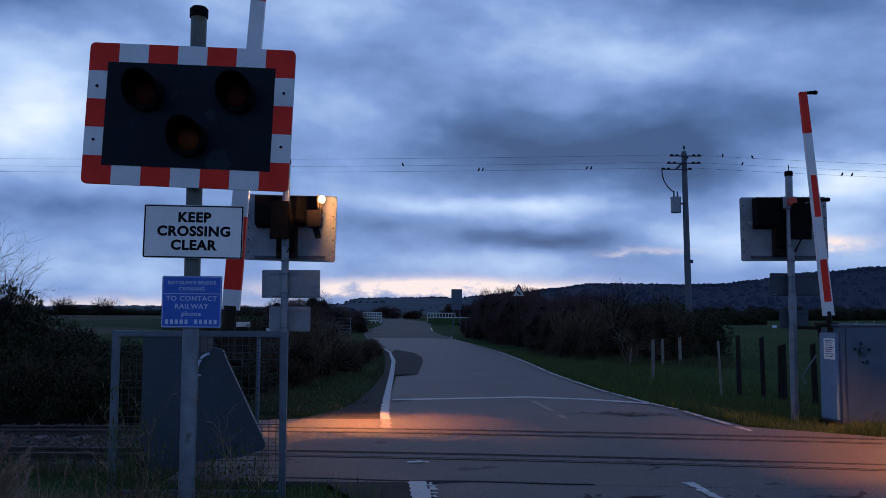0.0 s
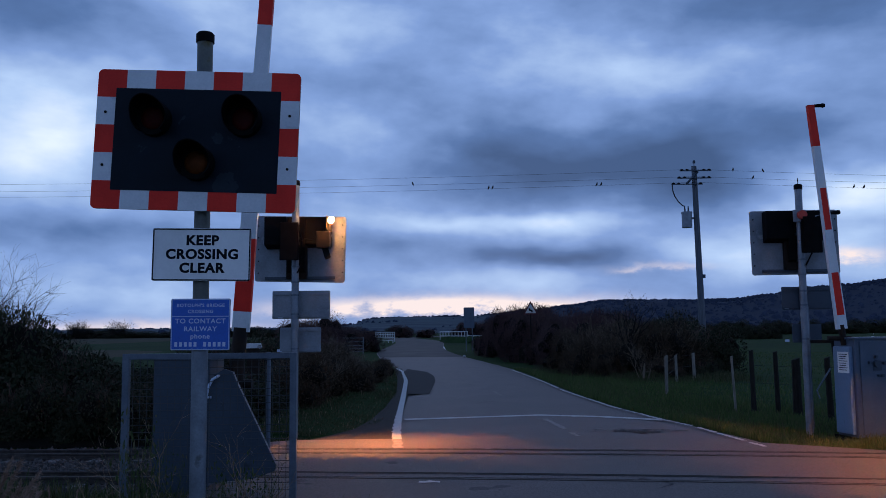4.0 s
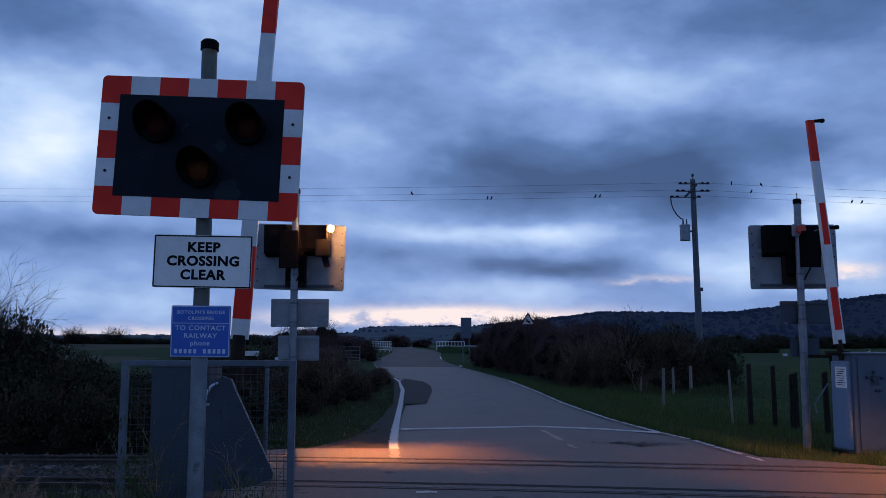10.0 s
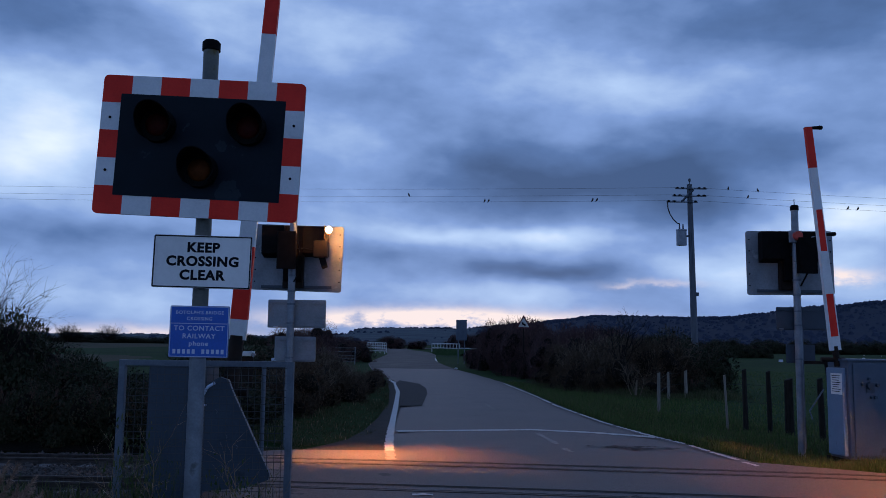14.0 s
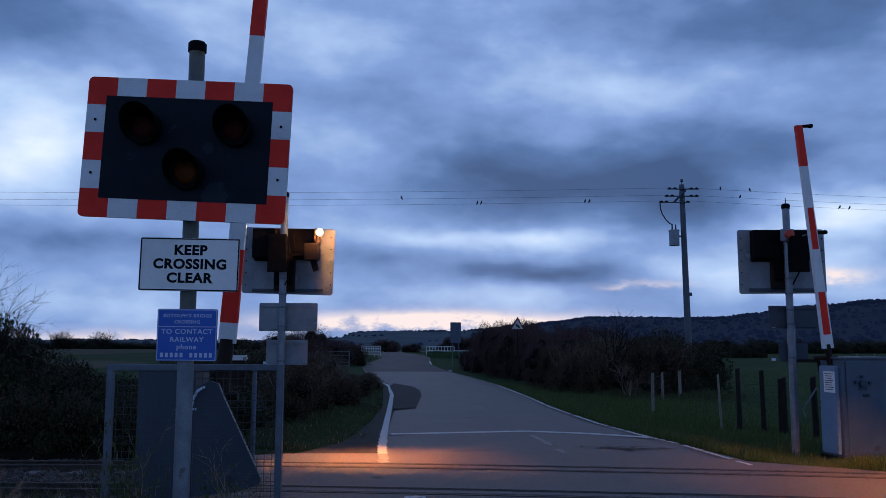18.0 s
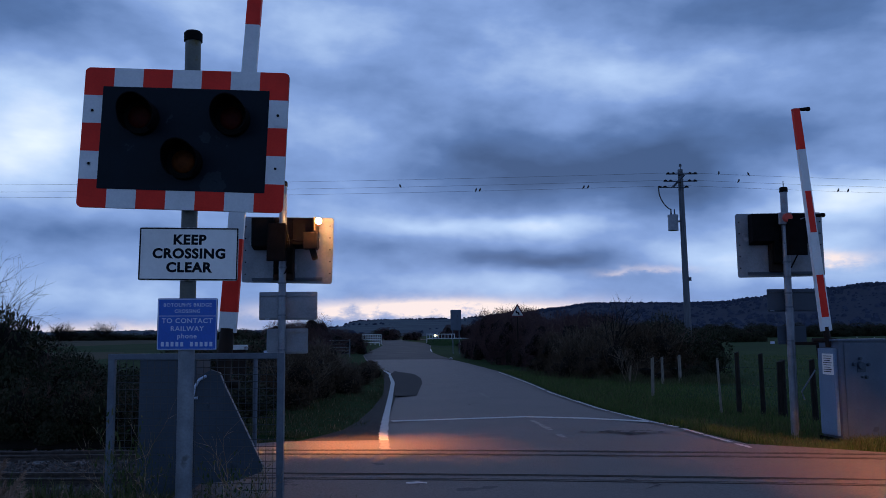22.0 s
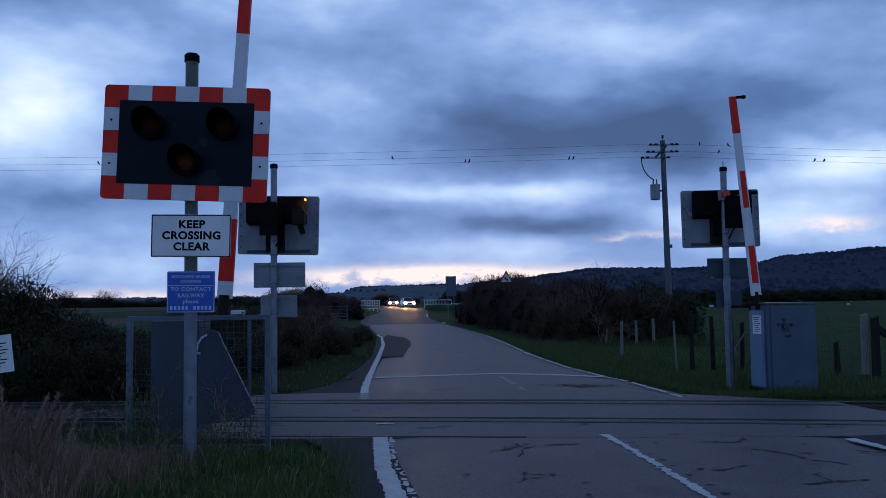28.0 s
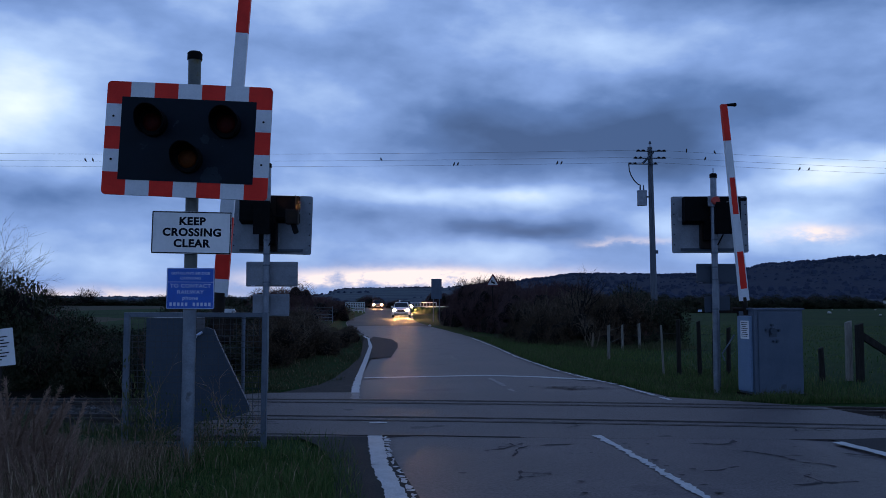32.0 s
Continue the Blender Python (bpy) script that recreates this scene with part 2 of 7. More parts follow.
SHOULDER = surface("dirty_tarmac_shoulder", (0.020, 0.020, 0.020), (0.040, 0.037, 0.034), 2.2, 0.85, 0, 0.7, 50, c3=(0.055, 0.05, 0.044), dist=0.008, grain=0.6, spec=0.15)
ASPHALT_NEW = surface("fresh_dark_asphalt", (0.016, 0.016, 0.019), (0.025, 0.025, 0.029), 1.5, 0.8, 0, 0.5, 70, dist=0.006, spec=0.15)
CRACK = surface("cracked_tar_seam", (0.030, 0.027, 0.028), (0.044, 0.039, 0.040), 3, 0.85, 0, 0.3, spec=0.15)
TAR = surface("dull_tar_in_the_asphalt", (0.033, 0.030, 0.034), (0.048, 0.043, 0.047), 3, 0.8, 0, 0.4, spec=0.15)
LINE_WHITE = surface("worn_white_road_paint", (0.50, 0.50, 0.50), (0.43, 0.43, 0.425), 5, 0.65, 0, 0.4, 60, c3=(0.27, 0.26, 0.255), grain=0.45, worn=0.75)
GRASS_DULL = leafy("dull_winter_grass", (0.040, 0.056, 0.018), (0.066, 0.076, 0.032), (0.130, 0.112, 0.066))
LINE_FADED = surface("almost_gone_road_paint", (0.15, 0.14, 0.135), (0.10, 0.092, 0.088), 7, 0.7, 0, 0.5, 60, c3=(0.06, 0.052, 0.05), grain=0.7)
ASPHALT_BLUE = surface("resurfaced_bluish_asphalt", (0.016, 0.018, 0.025), (0.023, 0.025, 0.033), 0.5, 0.52, 0, 0.3, 40, spec=0.03, grain=0.6)
LINE_WORN = surface("dirty_worn_road_paint", (0.22, 0.21, 0.205), (0.15, 0.14, 0.135), 9, 0.65, 0, 0.5, 60, c3=(0.08, 0.072, 0.07), grain=0.7)
RED_DARK = surface("dirty_red_sign_border", (0.10, 0.008, 0.010), (0.07, 0.006, 0.008), 6, 0.6)
RUSTY_BLACK = surface("rust_streaked_black_steel", (0.010, 0.007, 0.006), (0.026, 0.015, 0.010), 6, 0.7, 0, 0.3, 40, c3=(0.055, 0.030, 0.018), spec=0.2)
BALLAST = surface("grey_brown_ballast", (0.030, 0.025, 0.022), (0.125, 0.110, 0.104), 14, 0.9, 0, 0.5, c3=(0.21, 0.19, 0.18), worn=0.70)
SLEEPER = surface("weathered_grey_timber", (0.085, 0.083, 0.082), (0.150, 0.145, 0.140), 6, 0.85, 0, 0.5, c3=(0.045, 0.040, 0.036), stretch=(1, 6, 6), spread=0.3)
GROUND = surface("rough_pasture", (0.012, 0.034, 0.008), (0.026, 0.056, 0.013), 0.09, 0.95, 0, 0.8, 6, c3=(0.042, 0.060, 0.020), dist=0.05, grain=0.5, spec=0.06)
# near-black ground under the hedge, and the shadow painted on the cabinet plinth
NEAR_BLACK = surface("near_black_matt", (0.006, 0.0055, 0.0045), (0.013, 0.011, 0.008), 4, 0.95, 0, 0.9, 30, dist=0.03, spec=0.05)
LEAF_RED = leafy("purplish_winter_twigs", (0.088, 0.046, 0.046), (0.052, 0.032, 0.034), (0.118, 0.064, 0.060))
FAR_FIELD = surface("far_reedy_field", (0.040, 0.044, 0.022), (0.068, 0.056, 0.034), 0.05, 0.95, 0, 0.6, 3, c3=(0.030, 0.044, 0.020), dist=0.1, spec=0.08)
# the haze of distance is put into the hills' bluish base colours
HILL = surface("haze_blue_hillside", (0.021, 0.030, 0.052), (0.026, 0.037, 0.061), 0.006, 0.95, 0, 0.2, 0.12, c3=(0.036, 0.050, 0.072), dist=2.0, spec=0.05)
HILL_WOOD = surface("haze_blue_hill_woods", (0.036, 0.046, 0.074), (0.046, 0.058, 0.090), 0.02, 0.95, 0, 0.2, 0.2, dist=1.0, spec=0.05)
WOOD_POST = surface("weathered_fence_wood", (0.14, 0.125, 0.105), (0.22, 0.20, 0.17), 5, 0.9, 0, 0.5, stretch=(6, 6, 1), spread=0.25)
WOOD_DARK = surface("dark_fence_wood", (0.016, 0.014, 0.012), (0.032, 0.028, 0.024), 5, 0.9, 0, 0.5, spec=0.15, stretch=(6, 6, 1), spread=0.2)
POLE_WOOD = surface("utility_pole_wood", (0.075, 0.088, 0.110), (0.120, 0.136, 0.162), 3, 0.85, 0, 0.5, stretch=(8, 8, 0.6))
BARK = surface("dark_grey_bark", (0.012, 0.010, 0.009), (0.026, 0.022, 0.019), 8, 0.9, 0, 0.6, stretch=(3, 3, 0.7), spec=0.05)
TWIG_PALE = leafy("pale_bare_twigs", (0.14, 0.105, 0.078), (0.20, 0.155, 0.115), (0.075, 0.056, 0.043))
TWIG_RED = leafy("reddish_bare_twigs", (0.105, 0.054, 0.046), (0.145, 0.082, 0.066), (0.060, 0.038, 0.034))
LEAF_DARK = leafy("dark_ivy_and_bramble_leaves", (0.017, 0.024, 0.012), (0.030, 0.035, 0.017), (0.054, 0.042, 0.026))
LEAF_BROWN = leafy("brown_winter_leaves", (0.074, 0.046, 0.030), (0.046, 0.034, 0.022), (0.112, 0.070, 0.044))
GRASS = leafy("rough_winter_grass", (0.044, 0.086, 0.020), (0.075, 0.125, 0.034), (0.155, 0.165, 0.068))
GRASS_DRY = leafy("dead_straw_grass", (0.29, 0.195, 0.125), (0.135, 0.090, 0.060), (0.48, 0.35, 0.24))
PLUME = leafy("pinkish_brown_seed_heads", (0.30, 0.190, 0.140), (0.19, 0.120, 0.090), (0.40, 0.27, 0.20))
# blue of the far fields is distance haze put into the colour
HILL_FIELD = surface("haze_blue_fields", (0.038, 0.056, 0.080), (0.056, 0.080, 0.104), 0.008, 0.95, 0, 0.2, 0.10, c3=(0.084, 0.112, 0.126), dist=2.0, spec=0.05, worn=0.60, stretch=(1, 2.5, 1))
WEED = leafy("weed_stems_and_leaves", (0.040, 0.066, 0.020), (0.070, 0.090, 0.032), (0.15, 0.13, 0.070))
WIRE = principled("dark_cable", (0.02, 0.02, 0.022), 0.6)
WHITE_PAINT = surface("white_painted_timber", (0.62, 0.63, 0.64), (0.50, 0.51, 0.52), 3, 0.6, 0, 0.2)
CREAM_PAINT = surface("off_white_render", (0.55, 0.54, 0.52), (0.47, 0.46, 0.44), 2, 0.7, 0, 0.2)
LENS_RED = surface("dark_red_lens", (0.035, 0.003, 0.002), (0.055, 0.004, 0.003), 30, 0.5, 0, 0.3, spec=0.1)
LENS_AMBER = surface("dark_amber_lens", (0.055, 0.013, 0.002), (0.13, 0.034, 0.006), 14, 0.5, 0, 0.3, spec=0.1)
RED_CAP = surface("faded_red_plastic", (0.62, 0.07, 0.045), (0.50, 0.055, 0.04), 8, 0.45)
RUBBER = principled("black_rubber", (0.012, 0.012, 0.012), 0.7)
GLASS_DARK = principled("dark_car_glass", (0.010, 0.012, 0.016), 0.06)
CAR_WHITE = surface("white_car_paint", (0.78, 0.78, 0.79), (0.74, 0.74, 0.75), 2, 0.25, 0, 0)
CAR_SILVER = surface("silver_car_paint", (0.34, 0.35, 0.36), (0.30, 0.31, 0.32), 2, 0.28, 0.5, 0)
CAR_DARK = surface("dark_car_paint", (0.03, 0.032, 0.038), (0.04, 0.042, 0.05), 2, 0.25, 0.2, 0)
CHROME = principled("chrome", (0.55, 0.55, 0.56), 0.15, 1.0)
HEADLIGHT = principled("lit_headlight", (0.8, 0.8, 0.8), 0.3, emit=(1.0, 0.52, 0.19), strength=3600)
GREY_SIDE_LIT = surface("grey_steel_with_side_light", (0.13, 0.20, 0.30), (0.16, 0.235, 0.34), 3, 0.45, 0, 0.08, 50, c3=(0.105, 0.15, 0.21))
FLOOD_GLOW = principled("glowing_flood_bulb", (0.9, 0.7, 0.4), 0.3, emit=(1.0, 0.42, 0.13), strength=560)
FLOOD_FACE = principled("glowing_flood_face", (0.9, 0.7, 0.4), 0.3, emit=(1.0, 0.35, 0.085), strength=44000)
EMBER = principled("cooling_red_lamp_glass", (0.25, 0.02, 0.01), 0.4, emit=(1.0, 0.22, 0.04), strength=5.0)
LAMP_GLASS = principled("dull_red_lamp_glass", (0.05, 0.012, 0.008), 0.4)
BIRD = principled("dark_plumage", (0.012, 0.012, 0.013), 0.7)
FLEECE = surface("pale_fleece", (0.55, 0.53, 0.48), (0.45, 0.43, 0.38), 20, 0.95, 0, 0.6)


# ---- mesh helpers ----
def bm_box(bm, c, s, m=None):
    """An upright box of centre c and size s, bent by m if given."""
    r = bmesh.ops.create_cube(bm, size=1.0, matrix=(m or Matrix()) @ Matrix.LocRotScale(c, None, s))
    return r["verts"]


def bm_tube(bm, a, b, r0, r1=None, seg=10, caps=True):
    a, b = Vector(a), Vector(b)
    d = b - a
    q = d.to_track_quat("Z", "Y").to_matrix().to_4x4()
    bmesh.ops.create_cone(bm, cap_ends=caps, segments=seg, radius1=r0, radius2=r0 if r1 is None else r1, depth=d.length,
                          matrix=Matrix.Translation((a + b) / 2) @ q)


def bm_plate(bm, w, h, t, r, m=None, seg=5):
    """A plate in the x-z plane with rounded corners, front at y = -t/2."""
    pts = []
    for sx, sz, a0 in ((1, 1, 0), (-1, 1, 90), (-1, -1, 180), (1, -1, 270)):
        for k in range(seg + 1):
            a = radians(a0 + 90 * k / seg)
            pts.append((sx * (w / 2 - r) + r * math.cos(a), sz * (h / 2 - r) + r * math.sin(a)))
    m = m or Matrix()
    f = [bm.verts.new(m @ Vector((x, -t / 2, z))) for x, z in pts]
    k = [bm.verts.new(m @ Vector((x, t / 2, z))) for x, z in pts]
    bm.faces.new(f)
    bm.faces.new(k[::-1])
    n = len(pts)
    for i in range(n):
        bm.faces.new((f[i], k[i], k[(i + 1) % n], f[(i + 1) % n]))


def bm_path(bm, pts, r, seg=6):
    """One continuous round tube along points."""
    pts = [Vector(q) for q in pts]
    rings, u = [], None
    for i, q in enumerate(pts):
        d = (pts[min(i + 1, len(pts) - 1)] - pts[max(i - 1, 0)]).normalized()
        u = (u - d * u.dot(d)).normalized() if u else d.orthogonal().normalized()
        w = d.cross(u)
        rings.append([bm.verts.new(q + u * (r * math.cos(6.2832 * k / seg)) + w * (r * math.sin(6.2832 * k / seg))) for k in range(seg)])
    for a, b in zip(rings[:-1], rings[1:]):
        for k in range(seg):
            bm.faces.new((a[k], a[(k + 1) % seg], b[(k + 1) % seg], b[k]))
    bm.faces.new(rings[0][::-1])
    bm.faces.new(rings[-1])


def finish(name, bm, material, bevel=0.0):
    if bevel:
        sharp = [e for e in bm.edges if len(e.link_faces) == 2 and e.calc_face_angle() > 0.6]
        bmesh.ops.bevel(bm, geom=sharp, offset=bevel, segments=2, profile=0.7, affect="EDGES")
    bmesh.ops.recalc_face_normals(bm, faces=bm.faces)
    me = bpy.data.meshes.new(name)
    bm.to_mesh(me)
    bm.free()
    me.materials.append(material)
    return me


def smooth(me, angle=40):
    me.shade_smooth()
    me.set_sharp_from_angle(angle=radians(angle))
    return me


def part(name, bm, material, parent, label="", bevel=0.0, round_it=False, m=None):
    """Links a bmesh as one mesh object under a thing or under a part."""
    me = finish(name, bm, material, bevel)
    if round_it:
        smooth(me)
    return piece(name, me, parent, m, label)


def piece(name, me, parent, m=None, label=""):
    ob = new(name, me)
    ob.parent = parent
    if m is not None:
        ob.matrix_basis = m
    return tagged(ob, label)


def thing(name, m, label, category, group="", kind=""):
    ob = new(name)
    ob.empty_display_size = 0.1
    ob.matrix_basis = m
    return tagged(ob, label, category, group, kind)


def solo(name, bm, material, label="", category="", group="", kind="", m=None, round_it=False, bevel=0.0):
    me = finish(name, bm, material, bevel)
    if round_it:
        smooth(me)
    ob = new(name, me)
    if m is not None:
        ob.matrix_basis = m
    return tagged(ob, label, category, group, kind)


def sheet(name, verts, faces, material, label="", category="", kind="structure"):
    me = bpy.data.meshes.new(name)
    me.from_pydata(verts, [], faces)
    me.materials.append(material)
    me.update()
    return tagged(new(name, me), label, category, "", kind)


def words(text, height, material, parent, m, spacing=1.0, label="", wide=1.0, bold=0.060):
    """Flat raised lettering, centred; height is that of the capitals."""
    cu = bpy.data.curves.new("letters", "FONT")
    cu.body, cu.size, cu.align_x, cu.align_y, cu.extrude = text, height / 0.70, "CENTER", "CENTER", 0.0006
    cu.space_character = spacing
    cu.offset = height * bold
    cu.resolution_u = 4
    tmp = bpy.data.objects.new("tmp", cu)
    me = bpy.data.meshes.new_from_object(tmp)
    bpy.data.objects.remove(tmp)
    bpy.data.curves.remove(cu)
    me.transform(Matrix.Rotation(radians(90), 4, "X") @ Matrix.Diagonal((wide, 1, 1, 1)))
    # one part for each letter: pieces that overlap across belong together
    spans = []
    for f in me.polygons:
        xs = [me.vertices[k].co.x for k in f.vertices]
        spans.append((min(xs), max(xs), f.index))
    runs = []
    for x0, x1, k in sorted(spans):
        if runs and x0 < runs[-1][0] - 1e-4:
            runs[-1][0] = max(runs[-1][0], x1)
            runs[-1][1].append(k)
        else:
            runs.append([x1, [k]])
    for _, ks in runs:
        used = sorted({v for k in ks for v in me.polygons[k].vertices})
        slot = {v: i for i, v in enumerate(used)}
        one = bpy.data.meshes.new("letter")
        one.from_pydata([tuple(me.vertices[v].co) for v in used], [], [[slot[v] for v in me.polygons[k].vertices] for k in ks])
        one.materials.append(material)
        piece("letter", one, parent, m, label)
    bpy.data.meshes.remove(me)


def at(x, y, z=0.0, rz=0.0):
    return pose(x, y, z, 0, 0, rz)


def smoothstep(a, b, x):
    t = min(max((x - a) / (b - a), 0), 1)
    return t * t * (3 - 2 * t)


def track_y(x, far):
    """Centre line of the two narrow tracks, which bend gently."""
    return 11.28 - 0.085 * x - 0.008 * x * x if far else 9.40 - 0.095 * x - 0.007 * x * x


ROAD = ((10, -70, 2.5), (4.6, -28, 2.5), (3.1, -8, 2.5), (2.55, 0, 2.5), (2.38, 5, 2.47), (2.26, 8, 2.47), (1.75, 11.6, 2.5), (1.43, 14, 2.42),
        (1.05, 17.5, 2.18), (0.80, 22, 2.05), (0.58, 26, 2.12), (0.05, 34.5, 2.2), (-1.15, 44, 2.45), (-2.4, 55, 2.5), (-3.1, 63, 2.6),
        (-3.7, 75, 2.6), (-3.9, 87, 2.6), (-4.1, 97, 2.6), (-5.0, 107, 2.6), (-6.2, 117, 2.6), (-7.6, 128, 2.6), (-9.1, 139, 2.6),
        (-9.6, 148, 2.6), (-8.6, 158, 2.6), (-6.0, 170, 2.6), (1.0, 192, 2.6), (14, 225, 2.6))


def spline(rows, y):
    ys = [r[1] for r in rows]
    i = min(max(int(np.searchsorted(ys, y)) - 1, 0), len(rows) - 2)
    a, b = rows[i], rows[i + 1]
    p, q = rows[max(i - 1, 0)], rows[min(i + 2, len(rows) - 1)]
    t, h = (y - a[1]) / (b[1] - a[1]), b[1] - a[1]
    out = []
    for k in (0, 2):
        ma = (b[k] - p[k]) / max(b[1] - p[1], 1e-6) * h
        mb = (q[k] - a[k]) / max(q[1] - a[1], 1e-6) * h
        out.append((2 * t**3 - 3 * t * t + 1) * a[k] + (t**3 - 2 * t * t + t) * ma + (3 * t * t - 2 * t**3) * b[k] + (t**3 - t * t) * mb)
    return out


def road_z(y):
    return 0.32 * smoothstep(74, 112, y)


def ground_z(x, y):
    """Lie of the land: level with the road, low verges beside it, a hollow off the tracks' sides."""
    c, h = spline(ROAD, y) if -70 < y < 225 else (0, 0)
    d = abs(x - c) - h if -70 < y < 225 else 20
    z = road_z(y) - 0.035
    if x < c:
        z += 0.10 * smoothstep(0.5, 2.0, d) * (1 - smoothstep(4, 10, d)) if y > 13 else 0.0
    else:
        z -= 0.09 * smoothstep(0.2, 1.4, d) * smoothstep(11.2, 12.4, y)
        z += 0.62 * smoothstep(0.4, 2.5, d) * math.exp(-((x - 1.5) / 6) ** 2 - ((y - 101) / 5) ** 2)
    z += 0.05 * noise.noise((x * 0.35, y * 0.35, 0.0)) * smoothstep(0.2, 1.5, d)
    z -= 0.35 * smoothstep(8, 30, d)
    ty = track_y(max(min(x, 14), -14), False), track_y(max(min(x, 14), -14), True)
    if ty[0] - 1.2 < y < ty[1] + 1.2:
        z = min(z, -0.10)
    return z


# ---- the large structure ----
def make_ground():
    def axis(lo, hi, near):
        out, s, v = [], near, 0.0
        while v < hi:
            out.append(v)
            v += s
            if v > 45:
                s *= 1.22
        out.append(hi)
        s, v = near, -near
        while v > lo:
            out.append(v)
            v -= s
            if v < -45:
                s *= 1.22
        out.append(lo)
        return sorted(out)

    xs, ys = axis(-3200, 3200, 0.9), axis(-800, 3200, 0.9)
    verts = [(x, y, ground_z(x, y) if abs(x) < 60 and y < 230 else -0.4) for y in ys for x in xs]
    n = len(xs)
    faces = [(j * n + i, j * n + i + 1, (j + 1) * n + i + 1, (j + 1) * n + i) for j in range(len(ys) - 1) for i in range(n - 1)]
    sheet("ground", verts, faces, GROUND, "dark green rough pasture and verge ground", "ground")


def strip(name, rows, material, label, category, kind="structure"):
    """A band over (left, right, y, z) rows."""
    verts = [v for l, r, y, z in rows for v in ((l, y, z), (r, y, z))]
    faces = [(2 * i, 2 * i + 1, 2 * i + 3, 2 * i + 2) for i in range(len(rows) - 1)]
    return sheet(name, verts, faces, material, label, category, kind)


def make_road():
    verts, faces, cols = [], [], 9
    ys = [-70 + 0.7 * i for i in range(int(295 / 0.7) + 1)]
    for y in ys:
        c, h = spline(ROAD, y)
        for k in range(cols):
            u = 2 * k / (cols - 1) - 1
            e = 0.12 * noise.noise((u * 3, y * 0.6, 4)) if abs(u) == 1 else 0
            rim = 0.22 if y < 11.6 else 0.06 if u < 0 else 0.12
            verts.append((c + u * (h + rim + e * (1 if y < 11.6 else 0.5)), y, road_z(y) + 0.012 * (1 - u * u) * smoothstep(15, 25, y) - (0.03 if abs(u) == 1 else 0.0)))
    for j in range(len(ys) - 1):
        for k in range(cols - 1):
            a = j * cols + k
            faces.append((a, a + 1, a + cols + 1, a + cols))
    sheet("road", verts, faces, ASPHALT, "damp grey worn asphalt country road", "road")
    # crossing deck of patched asphalt, wider than the road
    bm = bmesh.new()
    outline = ((-2.55, 8.05), (-1.0, 7.98), (0.2, 8.0), (2.5, 7.8), (5.0, 7.75), (6.2, 7.95), (6.35, 9.0), (6.1, 10.6), (5.3, 11.2), (4.2, 11.9),
               (2.0, 12.45), (0.0, 12.6), (-0.7, 12.62), (-2.3, 12.56), (-2.75, 12.3), (-2.7, 10.0))
    bm.faces.new([bm.verts.new((x, y, 0.0045 if y > 8.3 else 0.0012)) for x, y in outline])
    r = bmesh.ops.extrude_face_region(bm, geom=list(bm.faces))
    for v in [g for g in r["geom"] if isinstance(g, bmesh.types.BMVert)]:
        v.co.z -= 0.16
    bmesh.ops.triangulate(bm, faces=bm.faces)
    solo("crossing_deck", bm, ASPHALT_DECK, "brownish patched asphalt crossing deck between the rails", "crossing deck", kind="structure")


def make_shoulders():
    """Dirty tarmac beyond the edge lines."""
    near = [(lx, rx, y, 0.001) for y, lx, rx in ((2.0, -0.15, 0.75), (3.5, -0.25, 0.55), (5.0, -0.35, 0.30), (6.5, -0.55, 0.06), (7.4, -0.80, -0.06), (8.0, -1.10, -0.15))]
    strip("shoulder_near", near, SHOULDER, "dirty dark tarmac shoulder beside the verge", "road shoulder")
    right = [(x0, x1, y, 0.001) for y, x0, x1 in ((1.5, 5.46, 5.9), (3.5, 5.30, 6.0), (5.6, 5.13, 6.2), (6.8, 5.01, 6.5), (7.55, 4.88, 6.7), (7.95, 4.78, 6.8))]
    strip("shoulder_lane", right, ASPHALT_NEW, "dark tarmac beyond the lane's edge line", "road shoulder")
    far = []
    for y, out in ((12.6, 1.25), (13.2, 0.95), (14.0, 0.62), (15.5, 0.42), (18, 0.30), (22, 0.25), (28, 0.2), (36, 0.2)):
        c, h = spline(ROAD, y)
        far.append((c - h - out, c - h + 0.1, y, -0.004))
    strip("shoulder_far", far, SHOULDER, "dirty dark tarmac shoulder past the rails", "road shoulder")


def line_band(name, pts, width, z, label, material=None, ragged=0.015, parent=None):
    """A painted band along (x, y) points with slightly ragged edges."""
    rnd = random.Random(len(pts) * 7 + int(abs(pts[0][0]) * 100))
    dense = []
    for (x0, y0), (x1, y1) in zip(pts[:-1], pts[1:]):
        n = max(2, int(math.hypot(x1 - x0, y1 - y0) / 0.045))
        dense += [(x0 + (x1 - x0) * i / n, y0 + (y1 - y0) * i / n) for i in range(n)]
    dense.append(pts[-1])
    verts, faces = [], []
    for i, (x, y) in enumerate(dense):
        a, b = dense[max(i - 1, 0)], dense[min(i + 1, len(dense) - 1)]
        d = Vector((b[0] - a[0], b[1] - a[1])).normalized()
        w = width / 2
        for s in (-1, 1):
            e = w + rnd.uniform(-ragged, ragged)
            px, py = x - s * d.y * e, y + s * d.x * e
            c, h = spline(ROAD, py)
            u = min(1.0, abs(px - c) / (h + 0.1))
            verts.append((px, py, road_z(py) + z + 0.012 * (1 - u * u) * smoothstep(15, 25, py)))
    faces = [(2 * i, 2 * i + 1, 2 * i + 3, 2 * i + 2) for i in range(len(dense) - 1)]
    return sheet(name, verts, faces, material or LINE_WHITE, label, "road marking")


def side_line(side, y0, y1, inset=0.0):
    pts = []
    y = y0
    while y <= y1 + 1e-6:
        c, h = spline(ROAD, y)
        pts.append((c + side * (h - inset), y))
        y += 0.8
    return pts


